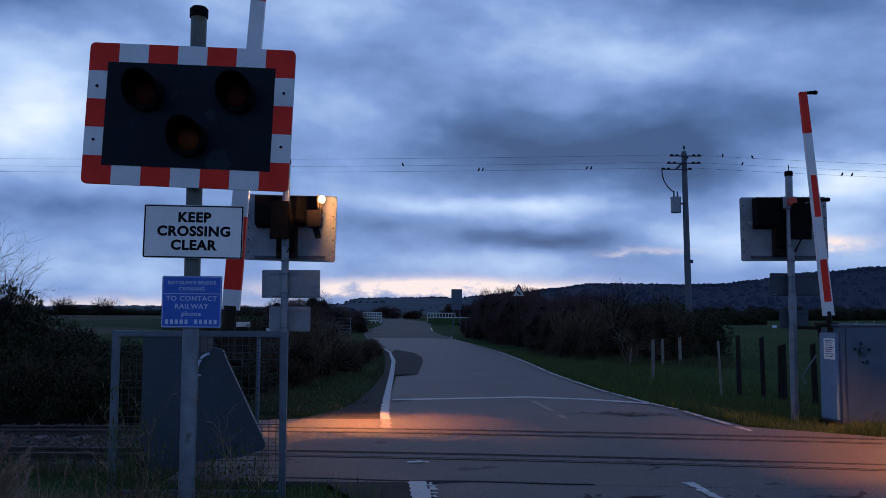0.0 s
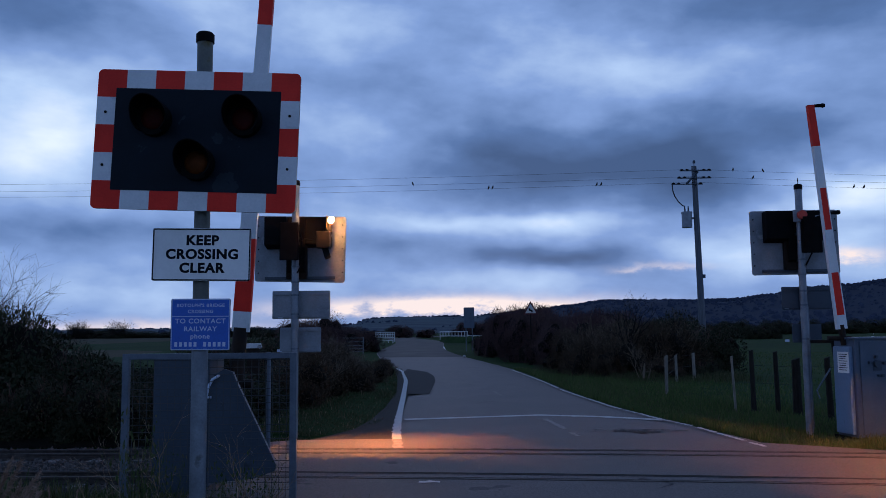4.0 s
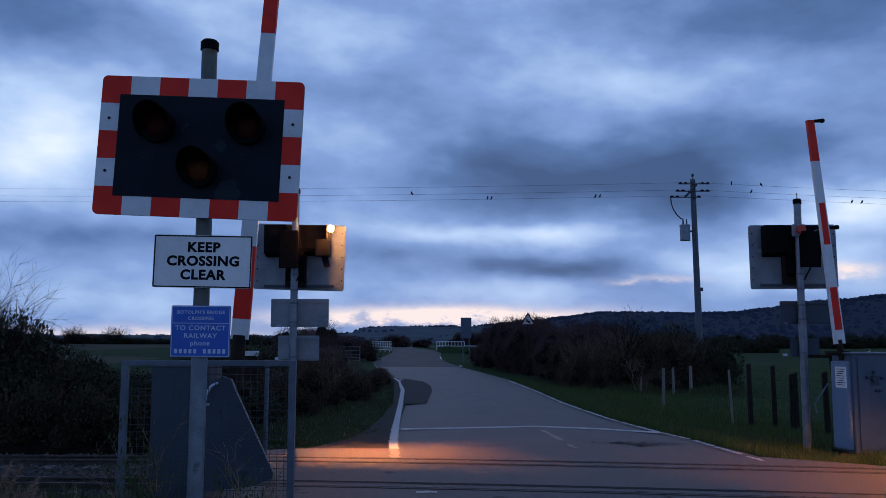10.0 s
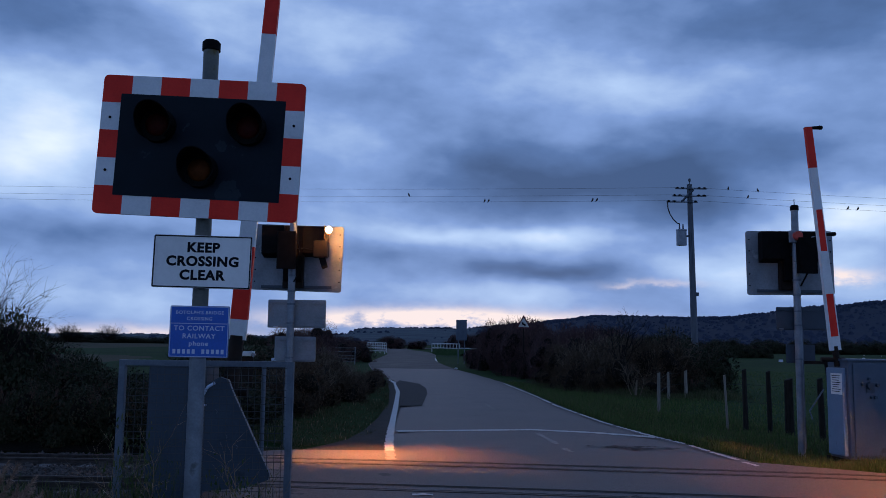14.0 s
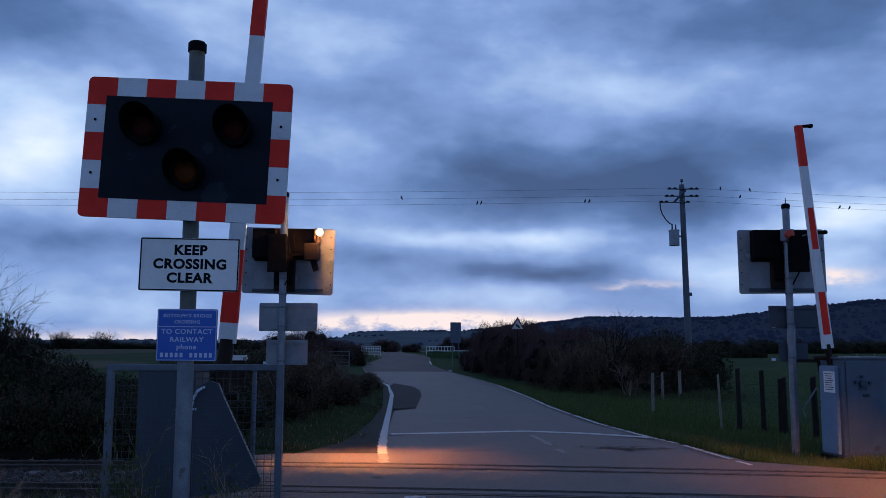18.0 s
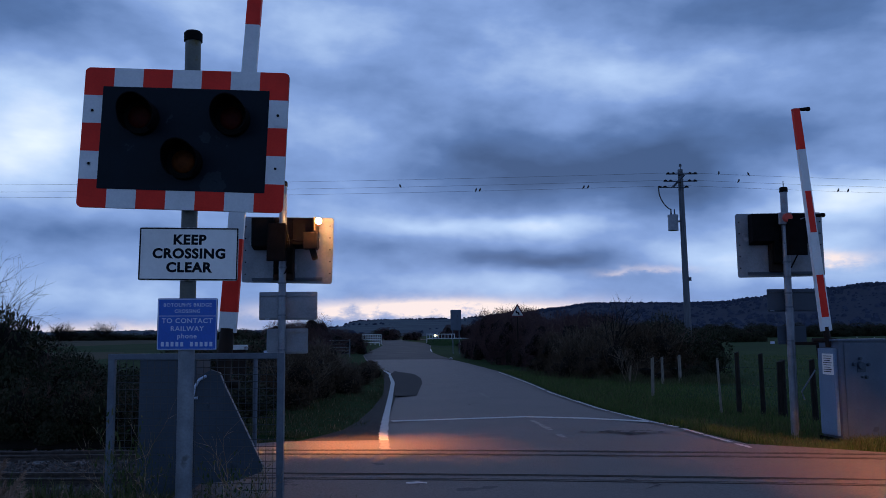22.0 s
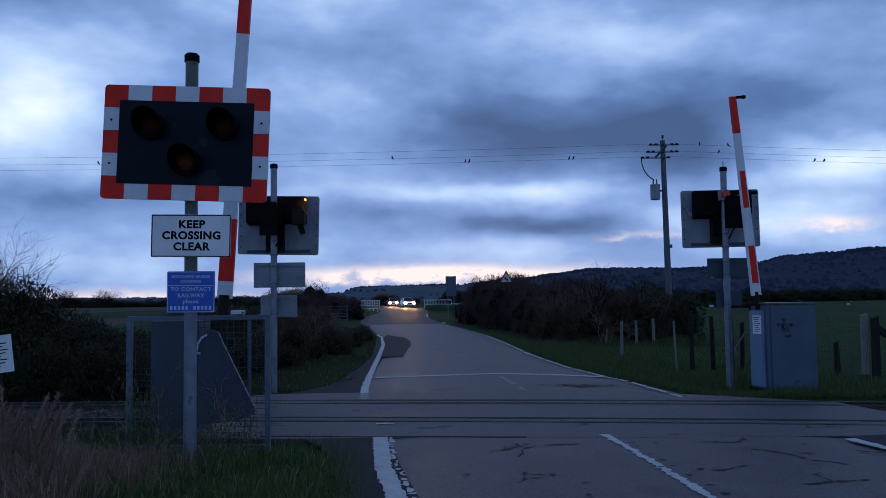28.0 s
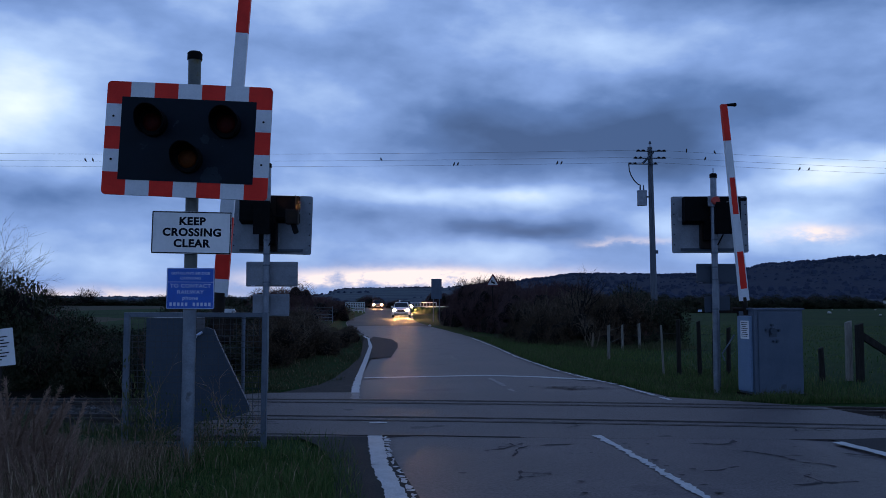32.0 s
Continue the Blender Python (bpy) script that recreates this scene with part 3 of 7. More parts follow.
def make_markings():
    zt = 0.006
    line_band("edge_line_near", ((0.14, 4.9), (-0.09, 6.4), (-0.235, 8.05)), 0.165, 0.006, "broad worn white edge line", ragged=0.014)
    # flaked remains of an older line along its inner edge
    rnd = random.Random(9)
    y = 4.95
    while y < 8.0:
        d = rnd.uniform(0.05, 0.26)
        x = (0.14 - 0.153 * (y - 4.9) if y < 6.4 else -0.09 - 0.088 * (y - 6.4)) + 0.128 + rnd.uniform(-0.008, 0.02)
        line_band("edge_line_flake", ((x, y), (x - 0.13 * d, y + d)), rnd.uniform(0.025, 0.055), 0.0075, "flaked white paint beside the edge line", ragged=0.022)
        y += d + rnd.uniform(0.02, 0.10)
    line_band("edge_line_near_behind", ((0.9, -1.0), (0.45, 2.5), (0.19, 4.75)), 0.2, 0.006, "worn white edge line", ragged=0.02)
    far = ((-0.755, 11.62), (-0.83, 12.3), (-0.90, 13.4), (-1.03, 16.0), (-1.25, 21.0), (-1.54, 27.0), (-2.0, 33.0), (-2.45, 36))
    line_band("edge_line_end", ((-0.755, 11.62), (-0.83, 12.55)), 0.135, 0.0085, "dirty worn end of the white edge line", LINE_WORN, ragged=0.02)
    line_band("edge_line_far", ((-0.83, 12.58),) + far[2:4], 0.135, zt, "worn white edge line past the rails", ragged=0.018)
    line_band("edge_line_bend", far[3:], 0.12, zt, "thin white edge line along the bend", ragged=0.01)
    right = ((4.12, 11.5), (3.84, 14.0), (3.60, 15.0), (3.19, 17.5), (2.8, 22.1), (2.68, 25.9), (2.2, 34.4))
    rnd = random.Random(31)
    dense = [(x0 + (x1 - x0) * i / 24, y0 + (y1 - y0) * i / 24) for (x0, y0), (x1, y1) in zip(right[:-1], right[1:]) for i in range(24)]
    i = 0
    while i < len(dense) - 4:
        j = min(i + rnd.randint(5, 22), len(dense) - 1)
        line_band("edge_line_verge", dense[i:j], rnd.uniform(0.055, 0.085), zt, "thin flaking white edge line beside the grass verge", ragged=0.018)
        i = j + (0 if rnd.random() < 0.55 else 1)
    line_band("edge_line_distant", ((-0.75, 62), (-0.9, 72), (-1.15, 82)), 0.14, zt, "far white edge line on the bend", ragged=0.01)
    line_band("stop_line", ((-0.88, 15.32), (1.54, 15.9), (2.6, 15.55), (3.6, 14.9)), 0.22, zt, "thin white stop line across the road", ragged=0.012)
    line_band("centre_dash", ((2.28, 8.02), (2.42, 6.5), (2.53, 4.9)), 0.085, 0.006, "broken worn white centre line", ragged=0.026)
    line_band("centre_dash_behind", ((2.62, 3.4), (2.75, 0.6)), 0.12, 0.006, "worn white centre line", ragged=0.02)
    line_band("side_dash", ((4.80, 7.55), (4.93, 6.8), (5.05, 5.6)), 0.14, 0.006, "white line at the far side of the lane", ragged=0.012)
    line_band("centre_stub", ((1.60, 15.25), (1.75, 13.7)), 0.09, zt, "short worn centre line", LINE_WORN, ragged=0.02)
    line_band("centre_stub_fragment", ((1.79, 13.2), (1.82, 12.75)), 0.08, zt, "flaked end of the centre line", LINE_WORN, ragged=0.03)
    line_band("paint_fragment", ((-0.36, 9.02), (-0.14, 9.02)), 0.10, 0.010, "flaked patch of white paint between the tracks", ragged=0.03)
    for y0 in (20.5, 31):
        c, h = spline(ROAD, y0)
        c1, h1 = spline(ROAD, y0 + 1.6)
        line_band("faint_dash", ((c + 0.25, y0), (c1 + 0.2, y0 + 1.6)), 0.08, zt, "faded centre dash", LINE_FADED, ragged=0.03)
    rows = []
    for k in range(60):
        y = 50.6 + 2.4 * k
        c, h = spline(ROAD, y)
        rows.append((c - h - 0.02, c + h + 0.06, y, road_z(y) + 0.0152))
    strip("road_resurfaced", rows, ASPHALT_BLUE, "darker bluish resurfaced road towards the bend", "road")
    # dark new patch by the left edge
    bm = bmesh.new()
    bm.faces.new([bm.verts.new((x, y, 0.016)) for x, y in ((-1.16, 21.2), (-0.62, 21.3), (-0.60, 26.5), (-0.72, 29.5), (-1.05, 32.5), (-1.95, 35.2), (-1.95, 32.5), (-1.47, 27.0))])
    solo("road_patch", bm, ASPHALT_NEW, "fresh dark asphalt patch beside the edge line", "road patch", kind="structure")
    # cracked tar seams in the near lane and before the stop line
    rnd = random.Random(5)

    def crack(bm, px, py, d, n, zz, w):
        l, r = [], []
        for k in range(n):
            ww = w * rnd.choice((0.4, 0.7, 1.3, 2.6, 3.4)) * (0.35 if k in (0, n - 1) else 1)
            nx, ny = -math.sin(d), math.cos(d)
            l.append(bm.verts.new((px - nx * ww, py - ny * ww, zz)))
            r.append(bm.verts.new((px + nx * ww, py + ny * ww, zz)))
            if k and rnd.random() < 0.10 and n > 5:
                crack(bm, px, py, d + rnd.choice((-1.1, 1.1)), n // 2, zz + 0.0004, w * 0.7)
            d += rnd.uniform(-0.35, 0.35)
            px, py = px + 0.05 * math.cos(d), py + 0.05 * math.sin(d)
        for k in range(n - 1):
            bm.faces.new((l[k], l[k + 1], r[k + 1], r[k]))

    for x, y, d, n, w in ((1.02, 7.1, 0.35, 12, 0.011), (1.2, 6.7, 1.2, 14, 0.008), (1.55, 7.35, 0.2, 9, 0.010), (3.15, 7.45, -0.2, 16, 0.011), (3.55, 7.0, -0.35, 14, 0.010),
                          (3.9, 6.4, -0.4, 10, 0.009), (4.5, 6.9, -0.6, 7, 0.012), (2.85, 6.0, 0.3, 10, 0.007), (2.15, 13.45, -0.35, 14, 0.030), (2.75, 13.2, -0.25, 12, 0.034), (2.55, 13.55, -0.15, 16, 0.018), (1.1, 5.6, 0.8, 10, 0.007), (3.4, 5.4, 0.1, 14, 0.009),
                          (0.6, 18.5, 1.3, 12, 0.009), (0.4, 24.5, 1.5, 10, 0.010), (1.7, 9.0, 0.0, 14, 0.006), (4.6, 8.3, 0.1, 12, 0.008)):
        bm = bmesh.new()
        crack(bm, x, y, d, n, 0.0035 + (0.012 if y > 12.4 else 0.004 if y > 7.7 else 0.0), w)
        solo("tar_crack", bm, TAR, "dark crack and lifted tar in the asphalt", "road crack", kind="structure")
    # small dark spots, and tar along the centre line
    spots = [(rnd.uniform(0.6, 4.8), rnd.uniform(4.6, 7.6), rnd.uniform(0.015, 0.045)) for _ in range(15)]
    spots += [(2.40 + 0.09 * (8.0 - y) + rnd.uniform(-0.01, 0.02), y, rnd.uniform(0.02, 0.04)) for y in (7.8, 7.45, 7.2, 6.8, 6.5, 6.2, 5.8, 5.4, 5.1)]
    for x, y, r in spots:
        bm = bmesh.new()
        k = rnd.randint(6, 9)
        bm.faces.new([bm.verts.new((x + r * rnd.uniform(0.6, 1.5) * math.cos(6.2832 * i / k), y + r * rnd.uniform(0.5, 1.1) * math.sin(6.2832 * i / k), 0.0082)) for i in range(k)])
        solo("tar_spot", bm, TAR, "small dark tar spot in the asphalt", "road spot", kind="structure")


def rail_line(far, off, x0, x1, step=0.4):
    pts, x = [], x0
    while x <= x1 + 1e-6:
        xc = max(min(x, 9), -9)
        y = track_y(xc, far)
        s = (track_y(xc + 0.01, far) - track_y(xc - 0.01, far)) / 0.02
        y += s * (x - xc)
        n = Vector((-s, 1)).normalized()
        pts.append((x + n.x * off, y + n.y * off))
        x += step
    return pts


def sweep(bm, pts, profile):
    """Draws a closed (across, up) profile along (x, y) points."""
    rings = []
    for i, (x, y) in enumerate(pts):
        a, b = pts[max(i - 1, 0)], pts[min(i + 1, len(pts) - 1)]
        d = Vector((b[0] - a[0], b[1] - a[1])).normalized()
        rings.append([bm.verts.new((x - d.y * u, y + d.x * u, w)) for u, w in profile])
    n = len(profile)
    for a, b in zip(rings[:-1], rings[1:]):
        for k in range(n):
            bm.faces.new((a[k], a[(k + 1) % n], b[(k + 1) % n], b[k]))
    bm.faces.new(rings[0])
    bm.faces.new(rings[-1][::-1])


def make_tracks():
    prof = ((-0.035, -0.075), (0.035, -0.075), (0.035, -0.062), (0.008, -0.05), (0.008, -0.02), (0.019, -0.012), (0.019, 0.006), (0.012, 0.0105), (-0.012, 0.0105), (-0.019, 0.006), (-0.019, -0.012), (-0.008, -0.02), (-0.008, -0.05), (-0.035, -0.062))
    for far in (True, False):
        for off in (-0.19, 0.19):
            bm = bmesh.new()
            sweep(bm, rail_line(far, off, -40, 40), prof)
            solo("rail", bm, RAIL_STEEL, "worn brown narrow-gauge steel rail", "rail", "rails of the crossing", round_it=False)
            # flangeway slot beside the rail where it runs through the deck, and a tar seam outside it
            q = -1 if off > 0 else 1
            line_band("flangeway", rail_line(far, off + q * 0.052, -2.7, 6.2, 0.3), 0.058, 0.0075, "dark ragged flangeway slot along the rail", CRACK, ragged=0.016)
            if far:
                line_band("deck_seam", rail_line(far, off - q * 0.048, -2.7, 6.2, 0.3), 0.036, 0.0075, "dark tar seam outside the rail", CRACK, ragged=0.018)
    # tar seams along the deck's edges
    bm = bmesh.new()
    sweep(bm, [(-1.6 + 0.25 * i, 8.16 - 0.02 * i + 0.02 * math.sin(i)) for i in range(13)], ((-0.018, 0.002), (0.018, 0.002), (0.018, 0.0072), (-0.018, 0.0072)))
    solo("deck_seam", bm, CRACK, "dark tar seam along the edge of the deck", "seam", kind="structure")
    # sleepers off the deck, as parts of the track
    bm = bmesh.new()
    bm_box(bm, (0, 0, 0), (0.19, 0.92, 0.10))
    me = finish("sleeper", bm, SLEEPER, 0.008)
    for far in (True, False):
        bed = thing("sleeper_row", at(0, 0), "grey weathered timber sleepers under the narrow-gauge rails", "sleepers")
        for x in [-2.95 - 0.56 * i for i in range(24)] + [6.6 + 0.56 * i for i in range(16)]:
            xc = max(min(x, 9), -9)
            s = (track_y(xc + 0.01, far) - track_y(xc - 0.01, far)) / 0.02
            piece("sleeper", me, bed, pose(x, track_y(xc, far) + s * (x - xc), -0.112, 0, 0, math.degrees(math.atan(s)) + random.uniform(-1.5, 1.5)))
    # ballast stones
    rnd = random.Random(11)
    verts, faces = [], []
    shape = [(1, 0, 0), (-1, 0, 0), (0, 1, 0), (0, -1, 0), (0, 0, 1), (0, 0, -1)]
    tri = [(0, 2, 4), (2, 1, 4), (1, 3, 4), (3, 0, 4), (2, 0, 5), (1, 2, 5), (3, 1, 5), (0, 3, 5)]
    for _ in range(11000):
        x = rnd.choice((rnd.uniform(-13, -2.72), rnd.uniform(-7, -2.72), rnd.uniform(6.3, 14)))
        xc = max(min(x, 9), -9)
        y = (track_y(xc, True) + track_y(xc, False)) / 2 + rnd.uniform(-1.75, 1.75)
        if x > 6 and y < 8.3 - 0.15 * (x - 6):
            continue
        r = rnd.uniform(0.018, 0.045)
        rot = Euler((rnd.uniform(0, 6), rnd.uniform(0, 6), rnd.uniform(0, 6))).to_matrix()
        b = len(verts)
        for v in shape:
            p = rot @ Vector((v[0] * r * rnd.uniform(0.7, 1.2), v[1] * r * rnd.uniform(0.7, 1.2), v[2] * r * rnd.uniform(0.6, 1.0)))
            verts.append((x + p.x, y + p.y, -0.095 + p.z + rnd.uniform(0, 0.03)))
        faces += [tuple(b + k for k in f) for f in tri]
    sheet("ballast", verts, faces, BALLAST, "grey-brown stone ballast between the sleepers", "ballast", "stuff")
    # bed below the stones
    for x0, x1 in ((-40, -2.6), (6.2, 40)):
        rows = []
        x = x0
        while x <= x1:
            xc = max(min(x, 9), -9)
            c = (track_y(xc, True) + track_y(xc, False)) / 2
            rows.append((x, c))
            x += 1.2
        verts = [v for x, c in rows for v in ((x, c - 1.7, -0.098), (x, c + 1.75, -0.098))]
        faces = [(2 * i, 2 * i + 2, 2 * i + 3, 2 * i + 1) for i in range(len(rows) - 1)]
        sheet("track_bed", verts, faces, BALLAST, "grey-brown stony track bed", "track bed")


def ridge(az):
    """Height of the skyline in degrees above level, by heading."""
    pts = ((-60, 0.5), (-30, 0.3), (-18, 0.25), (-13, 0.25), (-9, 0.28), (-7.4, 0.42), (-5.4, 0.86), (-2.3, 0.93), (-0.5, 0.95), (1.8, 0.98), (5.2, 1.25), (7.4, 1.52), (10, 1.83), (12.5, 1.82), (15.6, 1.74), (18, 1.78), (20.2, 2.0), (22, 2.38), (24.7, 2.52), (26.6, 2.72), (33, 2.9), (45, 2.5), (60, 1.5))
    for (a, h), (b, k) in zip(pts[:-1], pts[1:]):
        if a <= az <= b:
            return h + (k - h) * smoothstep(a, b, az)
    return 0.5


def make_hills():
    verts, faces = [], []
    azs = [-60 + 0.4 * i for i in range(301)]
    ds = [560, 680, 820, 980, 1150, 1320, 1500, 1700, 1900, 2100]
    for d in ds:
        for a in azs:
            h = ridge(a) * smoothstep(540, 1900, d) if d <= 1900 else ridge(a) * 0.85
            h += 0.10 * noise.noise((a * 0.25, d * 0.004, 1)) * smoothstep(600, 1500, d)
            h += 0.05 * noise.noise((a * 1.4, d * 0.01, 5)) * smoothstep(1000, 1900, d)
            verts.append((d * math.sin(radians(a)), d * math.cos(radians(a)), 1.0 + d * math.tan(radians(max(h, 0.0))) - 2.0 * (1 - smoothstep(540, 700, d))))
    n = len(azs)
    faces = [(j * n + i, j * n + i + 1, (j + 1) * n + i + 1, (j + 1) * n + i) for j in range(len(ds) - 1) for i in range(n - 1)]
    half = lambda f: verts[f[0]][0] < 0.06 * verts[f[0]][1]
    sheet("hills_far", verts, [f for f in faces if half(f)], HILL_FIELD, "hillside of fields on the horizon, tinted blue-grey for haze", "hills", "structure")
    sheet("hills", verts, [f for f in faces if not half(f)], HILL, "wooded hills on the horizon, tinted dark blue for haze", "hills", "structure")
    # woods along the ridge and in belts on the slope: many small uneven clumps
    rnd = random.Random(3)
    verts, faces = [], []
    for _ in range(15000):
        a = rnd.uniform(-45, 48)
        right = a > 2
        d = 1900 - abs(rnd.gauss(0, 12)) if rnd.random() < 0.55 else rnd.uniform(700, 1850)
        if d < 1840 and noise.noise((a * 0.25, d * 0.006, 8)) + rnd.gauss(0, 0.12) < (-0.3 if right else 0.42):
            continue
        if d > 1840 and noise.noise((a * 0.55, 2.0, 8)) + rnd.gauss(0, 0.18) < (-0.40 if right else -0.02):
            continue
        h = ridge(a) * smoothstep(540, 1900, d)
        x, y, z = d * math.sin(radians(a)), d * math.cos(radians(a)), 1.0 + d * math.tan(radians(h)) - 4.5
        r = rnd.choice((rnd.uniform(1.2, 3.0), rnd.uniform(2.0, 5.0))) * (1.0 if right else 0.75)
        b = len(verts)
        k = 6
        for lev, rad in ((0.0, 0.9), (0.55, 1.0), (1.0, 0.6)):
            for q in range(k):
                t = 6.283 * q / k
                verts.append((x + r * rad * math.cos(t) * rnd.uniform(0.75, 1.25), y + r * rad * math.sin(t), z + 3.0 * lev + lev * r * rnd.uniform(0.8, 1.35)))
        verts.append((x, y, z + 3.0 + r * rnd.uniform(1.1, 1.6)))
        for lev in range(2):
            for q in range(k):
                faces.append((b + lev * k + q, b + lev * k + (q + 1) % k, b + (lev + 1) * k + (q + 1) % k, b + (lev + 1) * k + q))
        for q in range(k):
            faces.append((b + 2 * k + q, b + 2 * k + (q + 1) % k, b + 3 * k))
    sheet("hill_woods", verts, faces, HILL_WOOD, "far woods along the ridge, tinted blue for haze", "woods", "stuff")
    # reedy brown field beyond the hedges on the flat side, a paler sheet of land
    verts = [(-900, 26, -0.28), (-16, 30, -0.28), (-22, 330, -0.05), (-900, 520, 0.25)]
    sheet("reed_field", verts, [(0, 1, 2, 3)], FAR_FIELD, "dim brown reedy field beyond the hedge", "field", "structure")


make_ground()
make_road()
make_shoulders()
make_markings()
make_tracks()
make_hills()
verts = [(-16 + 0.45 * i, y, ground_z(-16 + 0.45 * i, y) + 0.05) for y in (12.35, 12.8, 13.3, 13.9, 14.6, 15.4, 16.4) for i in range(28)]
sheet("hedge_floor", verts, [(j * 28 + i, j * 28 + i + 1, j * 28 + 29 + i, j * 28 + 28 + i) for j in range(6) for i in range(27)], NEAR_BLACK, "near-black ground sheet under the hedge", "ground")


# ---- crossing signals ----
def lamp_unit(name, parent, x, z, s, lens, y0, box=0.44, rear=True):
    """One lamp: a round housing, a long open hood, a lens; and the box behind the board."""
    bm = bmesh.new()
    bm_tube(bm, (x, y0 - 0.005, z), (x, y0 - 0.06, z), 0.136 * s, 0.130 * s, 28)
    lamp = part(name, bm, BLACK, parent, "black signal lamp", round_it=True)
    bm = bmesh.new()
    seg, r, depth = 30, 0.136 * s, 0.25 * s
    ring = []
    for k in range(seg + 1):
        a = radians(-50 + 280 * k / seg)
        cut = depth * (0.55 + 0.45 * max(0.0, math.sin(a)))
        ring.append([(r * q * math.cos(a), -dep, r * q * math.sin(a)) for q, dep in ((1, 0.03), (1.03, cut), (0.975, cut), (0.945, 0.03))])
    vs = [[bm.verts.new((x + p[0], y0 + p[1] - 0.03, z + p[2])) for p in g] for g in ring]
    for a, b in zip(vs[:-1], vs[1:]):
        for k in range(4):
            bm.faces.new((a[k], a[(k + 1) % 4], b[(k + 1) % 4], b[k]))
    bm.faces.new(vs[0])
    bm.faces.new(vs[-1][::-1])
    part("hood", bm, BLACK, lamp, "deep black visor", round_it=True)
    bm = bmesh.new()
    bmesh.ops.create_uvsphere(bm, u_segments=24, v_segments=10, radius=0.092 * s, matrix=pose(x, y0 - 0.055, z) @ Matrix.Diagonal((1, 0.3, 1, 1)))
    part("lens", bm, lens, lamp, "unlit coloured glass lens", round_it=True)
    if rear:
        bm = bmesh.new()
        bm_box(bm, (x, y0 + 0.15 * s, z), (box * s, 0.24 * s, 0.48 * s))
        part("lamp_box", bm, BLACK, lamp, "black lamp housing behind the board", bevel=0.015)


def signal_head(sig, cx, cz, w, h, roll, y0, rear=True):
    """Striped backboard with three lamps, front towards -y at y0."""
    m = pose(cx, y0, cz, 0, roll, 0)
    bm = bmesh.new()
    bm_plate(bm, w, h, 0.022, 0.04, m)
    board = part("backboard", bm, SIGN_BACK, sig, "grey-backed signal board with a striped border")
    b = 0.148 * w / 1.59
    bm = bmesh.new()
    bm_plate(bm, w - 2 * b, h - 2 * b, 0.006, 0.005, m @ pose(0, -0.015, 0))
    part("black_face", bm, BOARD_BLACK, board, "faded black face panel")
    # border stripes: seven across, five down
    t, y = 0.003, -0.0135
    nx, nz = 7, 5
    wx, hz = w / nx, h / nz

    def stripe(x0, x1, z0, z1, red, corner=None):
        bm = bmesh.new()
        if corner:
            r, pts = 0.04, []
            sx, sz = corner
            px, pz = (x1 if sx > 0 else x0), (z1 if sz > 0 else z0)
            qx, qz = (x0 if sx > 0 else x1), (z0 if sz > 0 else z1)
            arc = [(px - sx * r + sx * r * math.sin(radians(90 * k / 5)), pz - sz * r + sz * r * math.cos(radians(90 * k / 5))) for k in range(6)]
            # an L of the border's width round the corner
            outer = [(qx, pz)] + arc + [(px, qz)]
            inner = [(px - sx * b, qz), (px - sx * b, pz - sz * b), (qx, pz - sz * b)]
            pts = outer + inner
            f = [bm.verts.new(m @ Vector((p[0], y - t / 2, p[1]))) for p in pts]
            k = [bm.verts.new(m @ Vector((p[0], y + t / 2, p[1]))) for p in pts]
            bm.faces.new(f)
            bm.faces.new(k[::-1])
            for i in range(len(pts)):
                bm.faces.new((f[i], k[i], k[(i + 1) % len(pts)], f[(i + 1) % len(pts)]))
            bmesh.ops.triangulate(bm, faces=bm.faces)
        else:
            bm_box(bm, ((x0 + x1) / 2, y, (z0 + z1) / 2), (x1 - x0, t, z1 - z0), m)
        part("stripe", bm, RED if red else WHITE, board)

    for i in range(1, nx - 1):
        x0 = -w / 2 + i * wx
        stripe(x0, x0 + wx, h / 2 - b, h / 2, i % 2 == 0)
        stripe(x0, x0 + wx, -h / 2, -h / 2 + b, i % 2 == 0)
    for j in range(1, nz - 1):
        z0 = -h / 2 + j * hz
        stripe(-w / 2, -w / 2 + b, z0, z0 + hz, j % 2 == 0)
        stripe(w / 2 - b, w / 2, z0, z0 + hz, j % 2 == 0)
    for sx in (-1, 1):
        for sz in (-1, 1):
            x0, z0 = (-w / 2 if sx < 0 else w / 2 - wx), (-h / 2 if sz < 0 else h / 2 - hz)
            stripe(x0, x0 + wx, z0, z0 + hz, True, (sx, sz))
    # small bolts through the border
    for sx in (-1, 1):
        for z in (-0.19 * h, 0.19 * h):
            p = m @ Vector((sx * (w / 2 - b / 2), -0.016, z))
            bm = bmesh.new()
            bm_tube(bm, p, p + Vector((0, -0.006, 0)), 0.011, 0.011, 8)
            part("bolt", bm, BLACK, board)
    s = w / 1.59
    for name, dx, dz, lens in (("red_lamp", -0.330 * s, 0.155 * s, LENS_RED), ("red_lamp", 0.375 * s, 0.165 * s, LENS_RED), ("amber_lamp", 0.025 * s, -0.185 * s, LENS_AMBER)):
        p = m @ Vector((dx, 0, dz))
        lamp_unit(name, sig, p.x, p.z, s, lens, y0 - 0.012, 0.34 if lens == LENS_AMBER else 0.46, rear)
    return board


